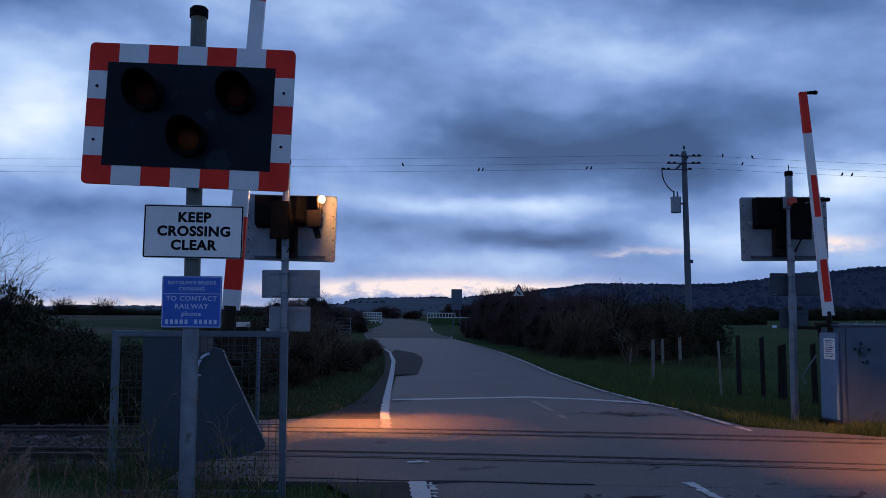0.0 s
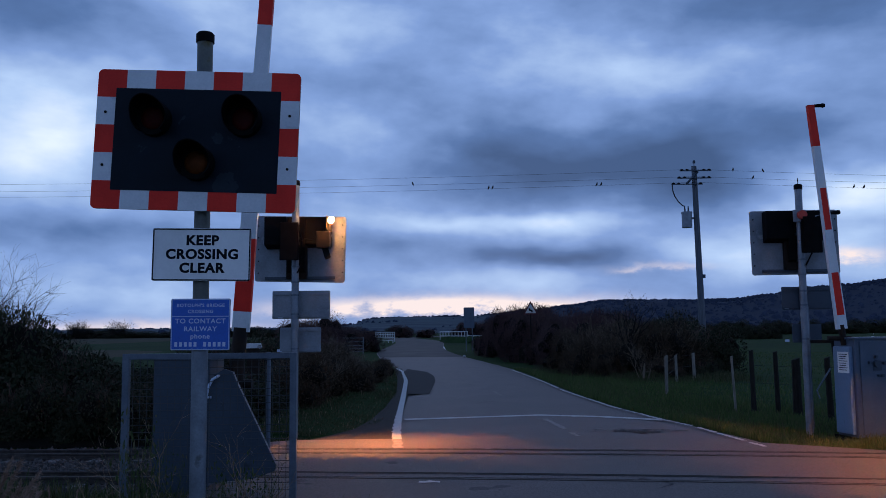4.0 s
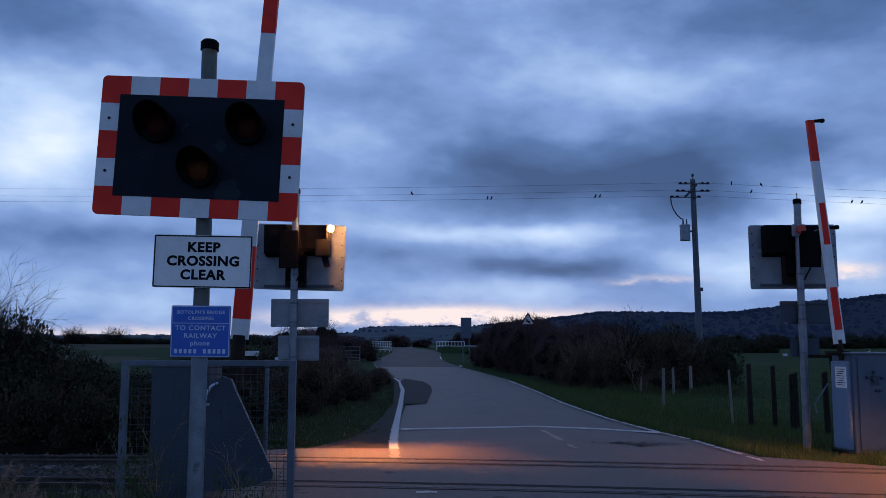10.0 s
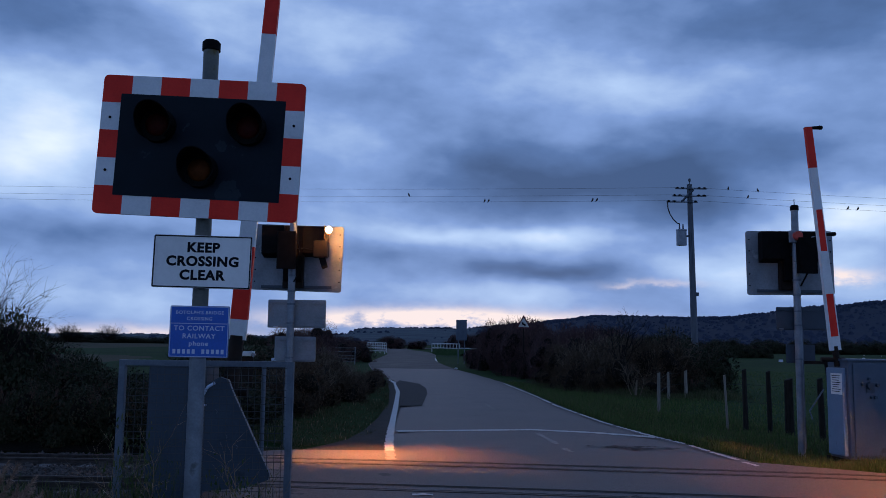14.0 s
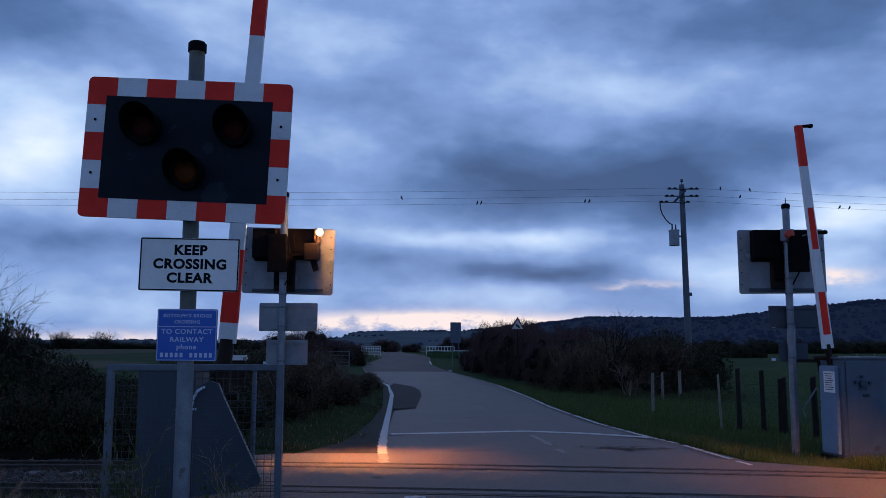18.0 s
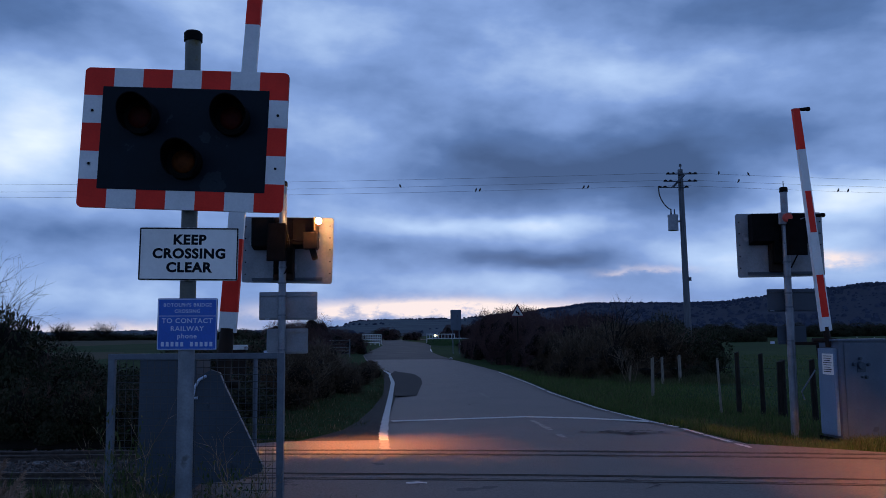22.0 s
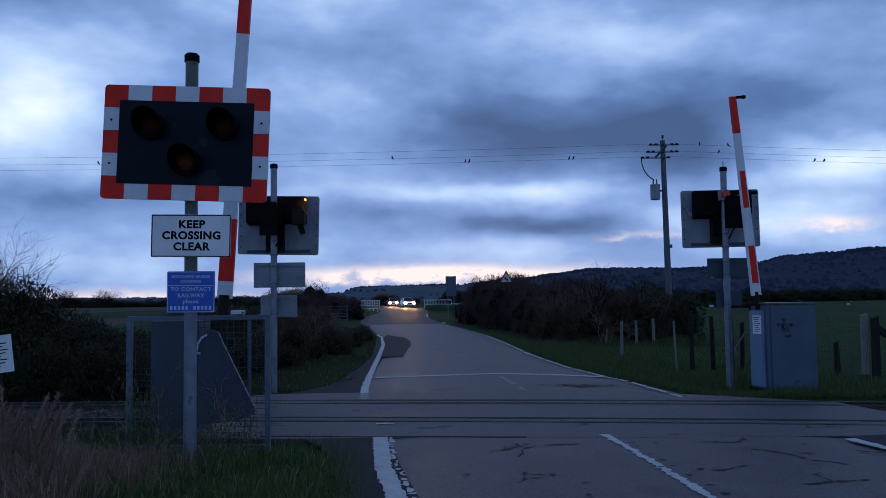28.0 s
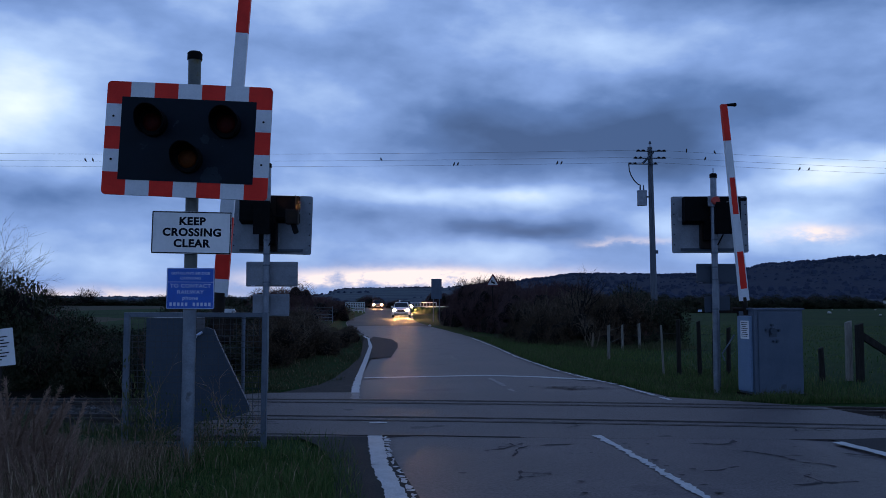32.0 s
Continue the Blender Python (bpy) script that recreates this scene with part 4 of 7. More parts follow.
def post(sig, x, y, z0, z1, r, cap=True, stained=None):
    """A round post; above the height "stained" it is darkened by algae."""
    top = stained or z1
    bm = bmesh.new()
    bm_tube(bm, (x, y, z0), (x, y, top), r, r, 22)
    if stained:
        upper = bmesh.new()
        bm_tube(upper, (x, y, stained), (x, y, z1), r, r, 22)
        part("upper_post", upper, GALV_STAINED, sig, "algae-stained upper length of the post", round_it=True)
    part("post", bm, GALV, sig, "round galvanised steel post", round_it=True)
    if cap:
        bm = bmesh.new()
        bm_tube(bm, (x, y, z1 - 0.06), (x, y, z1 + 0.005), r * 1.17, r * 1.17, 22)
        bm_tube(bm, (x, y, z1 + 0.005), (x, y, z1 + 0.022), r * 1.15, r * 0.92, 22)
        part("post_cap", bm, BLACK, sig, "black post cap", round_it=True)


def sign_plate(sig, name, cx, cz, w, h, y, face, back, label, roll=0.0, t=0.006, r=0.02, rails=True):
    m = pose(cx, y, cz, 0, roll, 0)
    bm = bmesh.new()
    bm_plate(bm, w, h, t, r, m)
    pl = part(name, bm, back, sig, label)
    bm = bmesh.new()
    bm_plate(bm, w - 0.004, h - 0.004, 0.002, r, m @ pose(0, -t / 2 - 0.001, 0))
    part("sign_face", bm, face, pl)
    if rails:
        bm = bmesh.new()
        for dz in (-0.42 * h, 0.42 * h):
            bm = bmesh.new()
            bm_box(bm, (0, t / 2 + 0.012, dz), (w * 0.98, 0.022, 0.035), m)
            part("stiffener", bm, back, pl, "channel stiffener on the back")
    return pl, m


def clips(sig, x, y, zs, r):
    for z in zs:
        bm = bmesh.new()
        bm_tube(bm, (x, y, z - 0.012), (x, y, z + 0.012), r * 1.1, r * 1.1, 18)
        bm_box(bm, (x, y - r * 0.98, z), (0.05, 0.02, 0.03))
        part("clip", bm, GALV_DARK, sig, "steel post clip")


def near_signal():
    sig = thing("crossing_signal", at(0, 0), "level crossing signal with red and white striped board on steel post", "crossing signal", "crossing signals")
    px, py = -1.945, 6.60
    post(sig, px, py, -0.12, 3.95, 0.062, stained=1.75)
    signal_head(sig, -1.967, 3.065, 1.595, 1.105, 2.2, 6.49)
    clips(sig, px, py, (2.75, 3.3, 2.25, 2.05, 1.75, 1.52), 0.062)
    # KEEP CROSSING CLEAR
    pl, m = sign_plate(sig, "keep_clear_sign", -1.92, 2.175, 0.765, 0.41, 6.515, SIGN_WHITE, SIGN_BACK, "white sign with a black border, lettered KEEP CROSSING CLEAR", 0.9, r=0.02)
    bm = bmesh.new()
    for dx, dz, w, h in ((0, 0.1965, 0.757, 0.009), (0, -0.1965, 0.757, 0.009), (0.3745, 0, 0.009, 0.384), (-0.3745, 0, 0.009, 0.384)):
        bm_box(bm, (dx, -0.0062, dz), (w, 0.0016, h), m)
    part("border", bm, INK, pl, "black sign border")
    for text, dz in (("KEEP", 0.107), ("CROSSING", 0.0), ("CLEAR", -0.107)):
        words(text, 0.072, INK, pl, m @ pose(0.005, -0.0062, dz), 1.10, wide=1.06, bold=0.062)
    # contact sign
    pl, m = sign_plate(sig, "contact_sign", -1.92, 1.637, 0.458, 0.395, 6.52, SIGN_BLUE, SIGN_BACK, "blue railway contact sign with white lettering", 0.3, r=0.012)
    bm = bmesh.new()
    for dx, dz, w, h in ((0, 0.190, 0.446, 0.005), (0, -0.190, 0.446, 0.005), (0.2215, 0, 0.005, 0.376), (-0.2215, 0, 0.005, 0.376), (0, 0.062, 0.44, 0.005)):
        bm_box(bm, (dx, -0.0062, dz), (w, 0.0016, h), m)
    part("border", bm, INK_WHITE, pl, "thin white sign border")
    for text, dz, hh in (("BOTOLPH'S BRIDGE", 0.145, 0.025), ("CROSSING", 0.098, 0.025), ("TO CONTACT", 0.024, 0.036), ("RAILWAY", -0.036, 0.036), ("phone", -0.092, 0.036)):
        words(text, hh, INK_WHITE, pl, m @ pose(0, -0.0062, dz), 1.12, wide=1.06, bold=0.022)
    for k in range(11):
        if k != 5:
            bm = bmesh.new()
            bm_box(bm, (-0.185 + 0.037 * k, -0.0062, -0.152), (0.022, 0.0016, 0.034), m)
            part("number_bar", bm, INK_WHITE, pl, "white bar")
    return sig


def far_signal(x, y, bx, bz, w, h, roll, signs, ztop, boxes, plate, red_band=False):
    """A signal seen from behind; built facing away, the post on this side of its boards."""
    sig = thing("crossing_signal", at(0, 0), "rear of a level crossing signal, grey board, black boxes", "crossing signal", "crossing signals")
    post(sig, x, y, -0.28, ztop, 0.056)
    head = new("signal_head")
    head.parent = sig
    back, w, h = 0.29, w * 1.014, h * 1.014
    bx, bz = bx * 1.014, 1.56 + (bz - 1.56) * 1.014
    head.matrix_basis = pose(bx, y + back, bz, 0, 0, 180)
    tagged(head, "three-lamp head with a grey-backed board")
    signal_head(head, 0, 0, w, h, roll, 0.0, rear=False)
    # lamp housings and the open frame behind the board: across and down from the board's top corner
    for name, x0, x1, z0, z1, deep in boxes:
        bm = bmesh.new()
        bm_box(bm, (bx - w / 2 + (x0 + x1) / 2, y + back - 0.017 - deep / 2, bz + h / 2 - (z0 + z1) / 2), (x1 - x0, deep, z1 - z0))
        if name == "lamp_box":
            for v in bm.verts:
                if v.co.y < y + back - 0.017 - deep / 2 and v.co.z < bz + h / 2 - (z0 + z1) / 2:
                    v.co.z += 0.10 * (z1 - z0)
        part(name, bm, RUSTY_BLACK if name == "mounting_frame" else BLACK, sig, "black lamp housing behind the board" if name == "lamp_box" else "rust-streaked dark mounting frame", bevel=0.012)
    # control box on the post, cables
    bm = bmesh.new()
    bm_box(bm, (x - 0.06 if not red_band else x + 0.11, y - 0.13, bz + 0.075), (0.26, 0.14, 0.55))
    bm_box(bm, (x - 0.06 if not red_band else x + 0.11, y - 0.205, bz + 0.075), (0.285, 0.015, 0.575))
    part("control_box", bm, BLACK, sig, "dark control box with a lid on the post", bevel=0.012)
    for sx in (-1, 1):
        for k in range(5):
            bm = bmesh.new()
            px, pz = bx + sx * (w / 2 - 0.045), bz + h * (0.36 - 0.18 * k)
            bm_tube(bm, (px, y + back - 0.010, pz), (px, y + back - 0.022, pz), 0.012, 0.010, 8)
            part("rivet", bm, BLACK, sig)
    bm = bmesh.new()
    bm_path(bm, [(x + 0.05, y - 0.06, bz + 0.3), (x + 0.12, y - 0.09, bz + 0.1), (x + 0.08, y - 0.08, bz - 0.1), (x + 0.14, y - 0.08, bz - 0.2), (x + 0.04, y - 0.06, bz - 0.4)], 0.012)
    bm_path(bm, [(x + 0.02, y - 0.06, bz + 0.1), (x + 0.18, y - 0.05, bz + 0.12), (x + 0.3, y + 0.0, bz + 0.1)], 0.010)
    part("cable", bm, BLACK, sig, "black cables", round_it=True)
    bm = bmesh.new()
    bm_box(bm, (bx, y + back - 0.035, bz - h / 2 + 0.06), (w * 0.78, 0.03, 0.045))
    part("stiffener", bm, GREY_DARK, sig, "dark steel channel behind the board")
    for dz in (-0.30, 0.12, 0.40):
        bm = bmesh.new()
        bm_box(bm, (x, y + 0.15, bz + dz), (0.05, 0.24, 0.04))
        part("bracket", bm, GREY_DARK, sig, "dark steel bracket")

    if red_band:
        bm = bmesh.new()
        bm_box(bm, (x - 0.03, y - 0.085, bz + 0.385), (0.20, 0.05, 0.19))
        plate_box = part("lamp_plate", bm, SIGN_BACK, sig, "pale plate clamped to the post", bevel=0.008)
        bm = bmesh.new()
        bm_tube(bm, (x - 0.01, y - 0.11, bz + 0.395), (x - 0.01, y - 0.17, bz + 0.395), 0.075, 0.068, 18)
        part("red_reflector", bm, RED_CAP, plate_box, "round red reflector", round_it=True)
        bm = bmesh.new()
        bm_path(bm, [(x + 0.16, y - 0.22, bz + 0.36), (x + 0.265, y - 0.22, bz + 0.39), (x + 0.268, y - 0.22, bz + 0.1), (x + 0.27, y - 0.22, bz - 0.18)], 0.010)
        part("lid_edge", bm, SIGN_BACK, sig, "pale metal edge of the control box lid", round_it=True)
        bm = bmesh.new()
        bm_tube(bm, (x, y, ztop), (x, y, ztop + 0.12), 0.007, 0.007, 8)
        part("finial", bm, BLACK, sig)
        bm = bmesh.new()
        bm_tube(bm, (x + 0.06, y + 0.02, 0.0), (x + 0.06, y + 0.02, 1.9), 0.022, 0.022, 10)
        part("conduit", bm, GALV_DARK, sig, "grey cable conduit", round_it=True)
    for x0, x1, z0, z1 in signs:
        m = pose((x0 + x1) / 2, y + 0.085, (z0 + z1) / 2, 0, 0, 180)
        bm = bmesh.new()
        bm_plate(bm, x1 - x0, z1 - z0, 0.006, 0.02, m)
        pl = part("sign_plate", bm, plate, sig, "grey back of a road sign")
        for dz in (-0.40, 0.40):
            bm = bmesh.new()
            bm_box(bm, (0, 0.014, dz * (z1 - z0)), ((x1 - x0) * 0.97, 0.022, 0.035), m)
            part("stiffener", bm, plate, pl)
        bm = bmesh.new()
        bm_box(bm, ((x0 + x1) / 2 - 0.32, y + 0.07, z0 + 0.03), (0.07, 0.004, 0.04))
        part("sticker", bm, INK_WHITE, pl, "small white sticker")
    clips(sig, x, y, (bz - h / 2 - 0.02, bz - h / 2 + 0.22, signs[0][2] + 0.07, signs[0][3] - 0.07, signs[1][2] + 0.06), 0.056)
    return sig


near_signal()
left_sig = far_signal(-2.405, 12.95, -2.345, 2.845, 1.39, 1.02, -1.4, ((-2.77, -1.88, 1.77, 2.20), (-2.65, -2.02, 1.26, 1.64)), 3.88,
                      (("lamp_box", 0.18, 0.52, 0.03, 0.52, 0.22), ("mounting_frame", 0.50, 0.82, 0.02, 0.99, 0.10), ("lamp_box", 0.80, 1.20, 0.03, 0.50, 0.17), ("lamp_box", 0.52, 0.80, 0.50, 0.92, 0.16)), SIGN_BACK)
# right sign backs: the shade on them is put into the dark grey colour
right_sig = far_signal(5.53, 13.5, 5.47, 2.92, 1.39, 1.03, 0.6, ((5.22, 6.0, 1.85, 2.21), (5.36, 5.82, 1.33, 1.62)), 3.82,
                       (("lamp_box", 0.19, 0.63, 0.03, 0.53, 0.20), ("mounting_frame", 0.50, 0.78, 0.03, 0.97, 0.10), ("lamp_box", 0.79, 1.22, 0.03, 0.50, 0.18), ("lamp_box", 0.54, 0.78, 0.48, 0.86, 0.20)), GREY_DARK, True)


def floodlight(x, y, z, turn, aim, label, bare, deep=0.14):
    """A flood lamp: gear box, bent reflector, an added downward emitter in a beam-narrowing box and, where it shows, a
    bare bulb.
    """
    fl = thing("floodlight", at(x, y, z, turn), label, "floodlight", "crossing floodlights")
    bm = bmesh.new()
    bm_box(bm, (-0.085, 0.03, -0.285), (0.21, 0.18, 0.255))
    part("gear_box", bm, RUSTY_BLACK, fl, "dark lamp gear box", bevel=0.015)
    bm = bmesh.new()
    bm_box(bm, (-0.04, 0.09, -0.02), (0.012, 0.16, 0.20))
    bm_box(bm, (-0.01, 0.13, -0.05), (0.07, 0.012, 0.22))
    part("reflector", bm, RUSTY_BLACK, fl, "bent dark lamp bracket")
    bm = bmesh.new()
    bm_tube(bm, (0, 0.13, -0.2), (0, 0.25, -0.2), 0.02, 0.02, 8)
    part("bracket", bm, GALV_DARK, fl)
    parts = []
    # hidden emitter and box walls, added to shape the pool on the road
    d = Vector(aim).normalized()
    bm = bmesh.new()
    xa = (Vector((1, 0, 0)) - d * d.x).normalized()
    turned = Matrix.Translation((-0.06, 0.04, -0.425)) @ Matrix((xa, (-d).cross(xa), -d)).transposed().to_4x4()
    w, h, t = (0.040, 0.040, 0.006) if bare else (0.046, 0.046, 0.006)
    for cx, cy, sx, sy in ((-w - t / 2, 0, t, 2 * h + 2 * t), (w + t / 2, 0, t, 2 * h + 2 * t), (0, -h - t / 2, 2 * w, t), (0, h + t / 2, 2 * w, t)):
        lip = 0.05 if cy < 0 and bare else 0.0
        far_out = deep + lip if bare or cy >= 0 else 0.07
        bm_box(bm, (cx, cy, 0.01 - far_out / 2), (sx, sy, far_out), turned)
    bm_box(bm, (0, 0, 0.013), (2 * w + 2 * t, 2 * h + 2 * t, 0.006), turned)
    part("cowl", bm, BLACK, fl, "black box walls added to narrow the beam")
    bm = bmesh.new()
    bm_box(bm, (0, 0, 0), (2 * w - 0.004, 2 * h - 0.004, 0.004))
    face = part("lamp_face", bm, FLOOD_FACE, fl, "hidden amber emitter added to light the road")
    parts.append((face, turned))
    if bare:
        bm = bmesh.new()
        bmesh.ops.create_uvsphere(bm, u_segments=12, v_segments=8, radius=0.024, matrix=pose(0.045, -0.055, -0.055))
        part("lamp_glass", bm, LAMP_GLASS, fl, "small dull red lamp glass", round_it=True)
        bm = bmesh.new()
        bmesh.ops.create_uvsphere(bm, u_segments=12, v_segments=8, radius=0.021)
        fl_ember = part("filament", bm, EMBER, fl, "filament cooling from orange to dark", round_it=True)
        parts.append((fl_ember, at(0.045, -0.105, 0.0)))
        bm = bmesh.new()
        bmesh.ops.create_uvsphere(bm, u_segments=16, v_segments=10, radius=0.046)
        parts.append((part("bulb", bm, FLOOD_GLOW, fl, "glowing amber bulb", round_it=True), at(0.045, -0.10, 0.0)))
    for ob, m in parts:
        ob.matrix_basis = m
    return fl, parts


flood_a, lit_a = floodlight(-1.86, 12.74, 3.24, 0, (1.06, -0.86, -3.22), "amber floodlight on the back of the signal board", True)
flood_b, lit_b = floodlight(6.75, 8.0, 3.3, 180, (1.35, -0.55, -3.3), "amber floodlight on a post beside the crossing", False, 0.16)
bm = bmesh.new()
bm_tube(bm, (0, 0.28, -3.5), (0, 0.28, 0.15), 0.05, 0.05, 14)
part("post", bm, GALV, flood_b, "galvanised post", round_it=True)


# ---- barriers ----
def barrier_arm(parent, base, tip, w0, w1, d, step, fill, lamps=()):
    """A raised arm from base to tip in bands of the length step, red at the tip."""
    base, tip = Vector(base), Vector(tip)
    ax = (tip - base).normalized()
    side = Vector((0, 1, 0)).cross(ax).normalized()
    L = (tip - base).length

    def quad(bm, a, b, s, dy):
        wa, wb = (w0 + (w1 - w0) * a / L) / 2 * s, (w0 + (w1 - w0) * b / L) / 2 * s
        vs = []
        for t, w in ((a, wa), (b, wb)):
            for sx in (-1, 1):
                for sy in (-1, 1):
                    vs.append(bm.verts.new(base + ax * t + side * (w * sx) + Vector((0, dy * sy, 0))))
        for f in ((0, 1, 3, 2), (4, 6, 7, 5), (0, 4, 5, 1), (2, 3, 7, 6), (0, 2, 6, 4), (1, 5, 7, 3)):
            bm.faces.new([vs[k] for k in f])

    bm = bmesh.new()
    quad(bm, 0, L, 1.0, d / 2)
    arm = part("arm", bm, WHITE, parent, "raised white barrier arm with red bands", bevel=0.006)
    for i in range(0, 6, 2):
        b = L - i * step
        if b > 0.1:
            bm = bmesh.new()
            quad(bm, max(b - step, 0.02), b - 0.005, fill if i else 1.015, d / 2 + 0.003)
            part("red_band", bm, RED, arm, "red reflective band")
    for t in lamps:
        p = base + ax * (L * t)
        bm = bmesh.new()
        bm_tube(bm, p + side * (w1 * 0.3), p + side * 0.20, 0.022, 0.030, 12)
        bm_tube(bm, p + side * 0.20, p + side * 0.235, 0.036, 0.030, 12)
        part("arm_lamp", bm, BLACK, arm, "small black lamp on the arm", round_it=True)
    return arm


def right_barrier():
    ba = thing("barrier_machine", at(5.86, 12.60, 0.0, 9.0), "grey steel barrier machine cabinet with a raised red and white arm", "level crossing barrier", "crossing barriers")
    bm = bmesh.new()
    bm_box(bm, (0.47, 0.26, 0.675), (0.90, 0.50, 1.43))
    cab = part("cabinet", bm, GREY_PAINT, ba, "grey painted steel cabinet", bevel=0.012)
    bm = bmesh.new()
    bm_box(bm, (0.47, 0.26, 1.40), (0.95, 0.55, 0.03))
    part("lid", bm, GREY_PAINT, cab, "overhanging cabinet lid", bevel=0.006)
    bm = bmesh.new()
    bm_box(bm, (0.49, -0.001, 0.68), (0.80, 0.012, 1.34))
    door = part("door", bm, GREY_PAINT, cab, "grey cabinet door", bevel=0.004)
    bm = bmesh.new()
    for dx, dz, s in ((0.34, 1.03, 0.060), (0.33, 1.13, 0.024), (0.23, 1.05, 0.026), (0.46, 1.04, 0.026), (0.42, 0.86, 0.028), (0.36, 0.86, 0.020)):
        bm_tube(bm, (dx, -0.005, dz), (dx, -0.05, dz), s, s * 0.85, 14)
    bm_box(bm, (0.35, -0.014, 1.0), (0.13, 0.012, 0.14))
    part("lock", bm, GREY_DARK, door, "dark lock and stubs", round_it=True)
    # side panel: light falling on this face is put into its paler grey
    bm = bmesh.new()
    bm_box(bm, (0.0, 0.27, 0.64), (0.07, 0.40, 1.28))
    part("side_panel", bm, GREY_SIDE_LIT, cab, "grey side panel, coloured paler for the light on that face", bevel=0.02)
    bm = bmesh.new()
    bm_box(bm, (-0.037, 0.22, 1.045), (0.004, 0.27, 0.31))
    notice = part("notice", bm, SIGN_WHITE, cab, "small white printed notice")
    bm = bmesh.new()
    for k in range(8):
        bm_box(bm, (-0.040, 0.22 + (0.01 if k % 3 else 0), 1.165 - 0.033 * k), (0.002, 0.21 - 0.03 * (k % 3), 0.010))
    part("notice_bars", bm, INK, notice, "dark bars of small print")
    # the shadow beneath the cabinet is put into the plinth's near-black colour
    bm = bmesh.new()
    bm_box(bm, (0.47, 0.26, -0.11), (0.98, 0.58, 0.14))
    part("plinth", bm, NEAR_BLACK, ba, "plinth, coloured near-black for the shadow under the cabinet")
    inv = ba.matrix_basis.inverted()
    bm = bmesh.new()
    a, b = inv @ Vector((5.84, 12.85, 1.30)), inv @ Vector((5.80, 12.85, 1.60))
    bm_tube(bm, a, b, 0.05, 0.045, 12)
    bm_tube(bm, inv @ Vector((5.6, 12.86, 1.40)), inv @ Vector((5.95, 12.86, 1.40)), 0.035, 0.035, 12)
    part("pivot", bm, RUSTY_BLACK, ba, "rust-streaked dark arm pivot", round_it=True)
    bm = bmesh.new()
    bm_path(bm, [inv @ Vector(p) for p in ((5.68, 13.0, 0.95), (5.48, 13.05, 0.62), (5.52, 13.05, 0.5))], 0.012)
    part("stay", bm, GALV_DARK, ba, "thin bent stay")
    barrier_arm(ba, inv @ Vector((5.81, 12.85, 1.54)), inv @ Vector((5.51, 12.85, 4.96)), 0.165, 0.105, 0.06, 0.645, 0.74, (0.995, 0.51))
    return ba


def left_barrier():
    ba = thing("barrier_machine", at(0, 0), "grey barrier machine behind a mesh guard, arm raised", "level crossing barrier", "crossing barriers")
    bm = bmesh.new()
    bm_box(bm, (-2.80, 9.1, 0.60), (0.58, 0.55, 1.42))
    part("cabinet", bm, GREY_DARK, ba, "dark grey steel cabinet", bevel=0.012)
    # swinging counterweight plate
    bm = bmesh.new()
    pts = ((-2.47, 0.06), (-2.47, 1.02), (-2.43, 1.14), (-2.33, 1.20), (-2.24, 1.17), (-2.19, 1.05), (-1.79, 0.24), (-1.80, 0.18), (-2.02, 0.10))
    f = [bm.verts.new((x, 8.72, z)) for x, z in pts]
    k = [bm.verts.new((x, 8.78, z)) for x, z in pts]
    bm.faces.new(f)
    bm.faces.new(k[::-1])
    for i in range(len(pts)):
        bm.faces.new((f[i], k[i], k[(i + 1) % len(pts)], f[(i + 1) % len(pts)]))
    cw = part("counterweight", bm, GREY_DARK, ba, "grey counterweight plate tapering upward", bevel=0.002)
    for x, z in ((-2.36, 0.85), (-2.25, 0.60), (-2.14, 0.50), (-2.05, 0.36), (-2.22, 0.25), (-2.33, 0.2)):
        bm = bmesh.new()
        bm_tube(bm, (x, 8.72, z), (x, 8.70, z), 0.022, 0.022, 8)
        part("bolt", bm, GREY_DARK, cw)
    bm = bmesh.new()
    bm_path(bm, [(-2.50, 8.70, 0.93), (-2.485, 8.70, 1.02), (-2.44, 8.70, 1.10), (-2.37, 8.70, 1.14)], 0.016)
    bm_tube(bm, (-2.51, 8.70, 0.92), (-2.45, 8.70, 0.92), 0.014, 0.014, 8)
    part("handle", bm, INK_WHITE, ba, "pale curved handle")
    bm = bmesh.new()
    bm_tube(bm, (-2.34, 9.15, 0.9), (-2.285, 9.2, 1.62), 0.09, 0.075, 14)
    bm_tube(bm, (-2.55, 9.2, 1.02), (-2.15, 9.2, 1.02), 0.05, 0.05, 14)
    part("pivot", bm, RUSTY_BLACK, ba, "dark arm pivot", round_it=True)
    barrier_arm(ba, (-2.285, 9.2, 1.58), (-2.005, 9.2, 5.79), 0.185, 0.15, 0.06, 0.80, 1.015)
    return ba


right_barrier()
left_barrier()


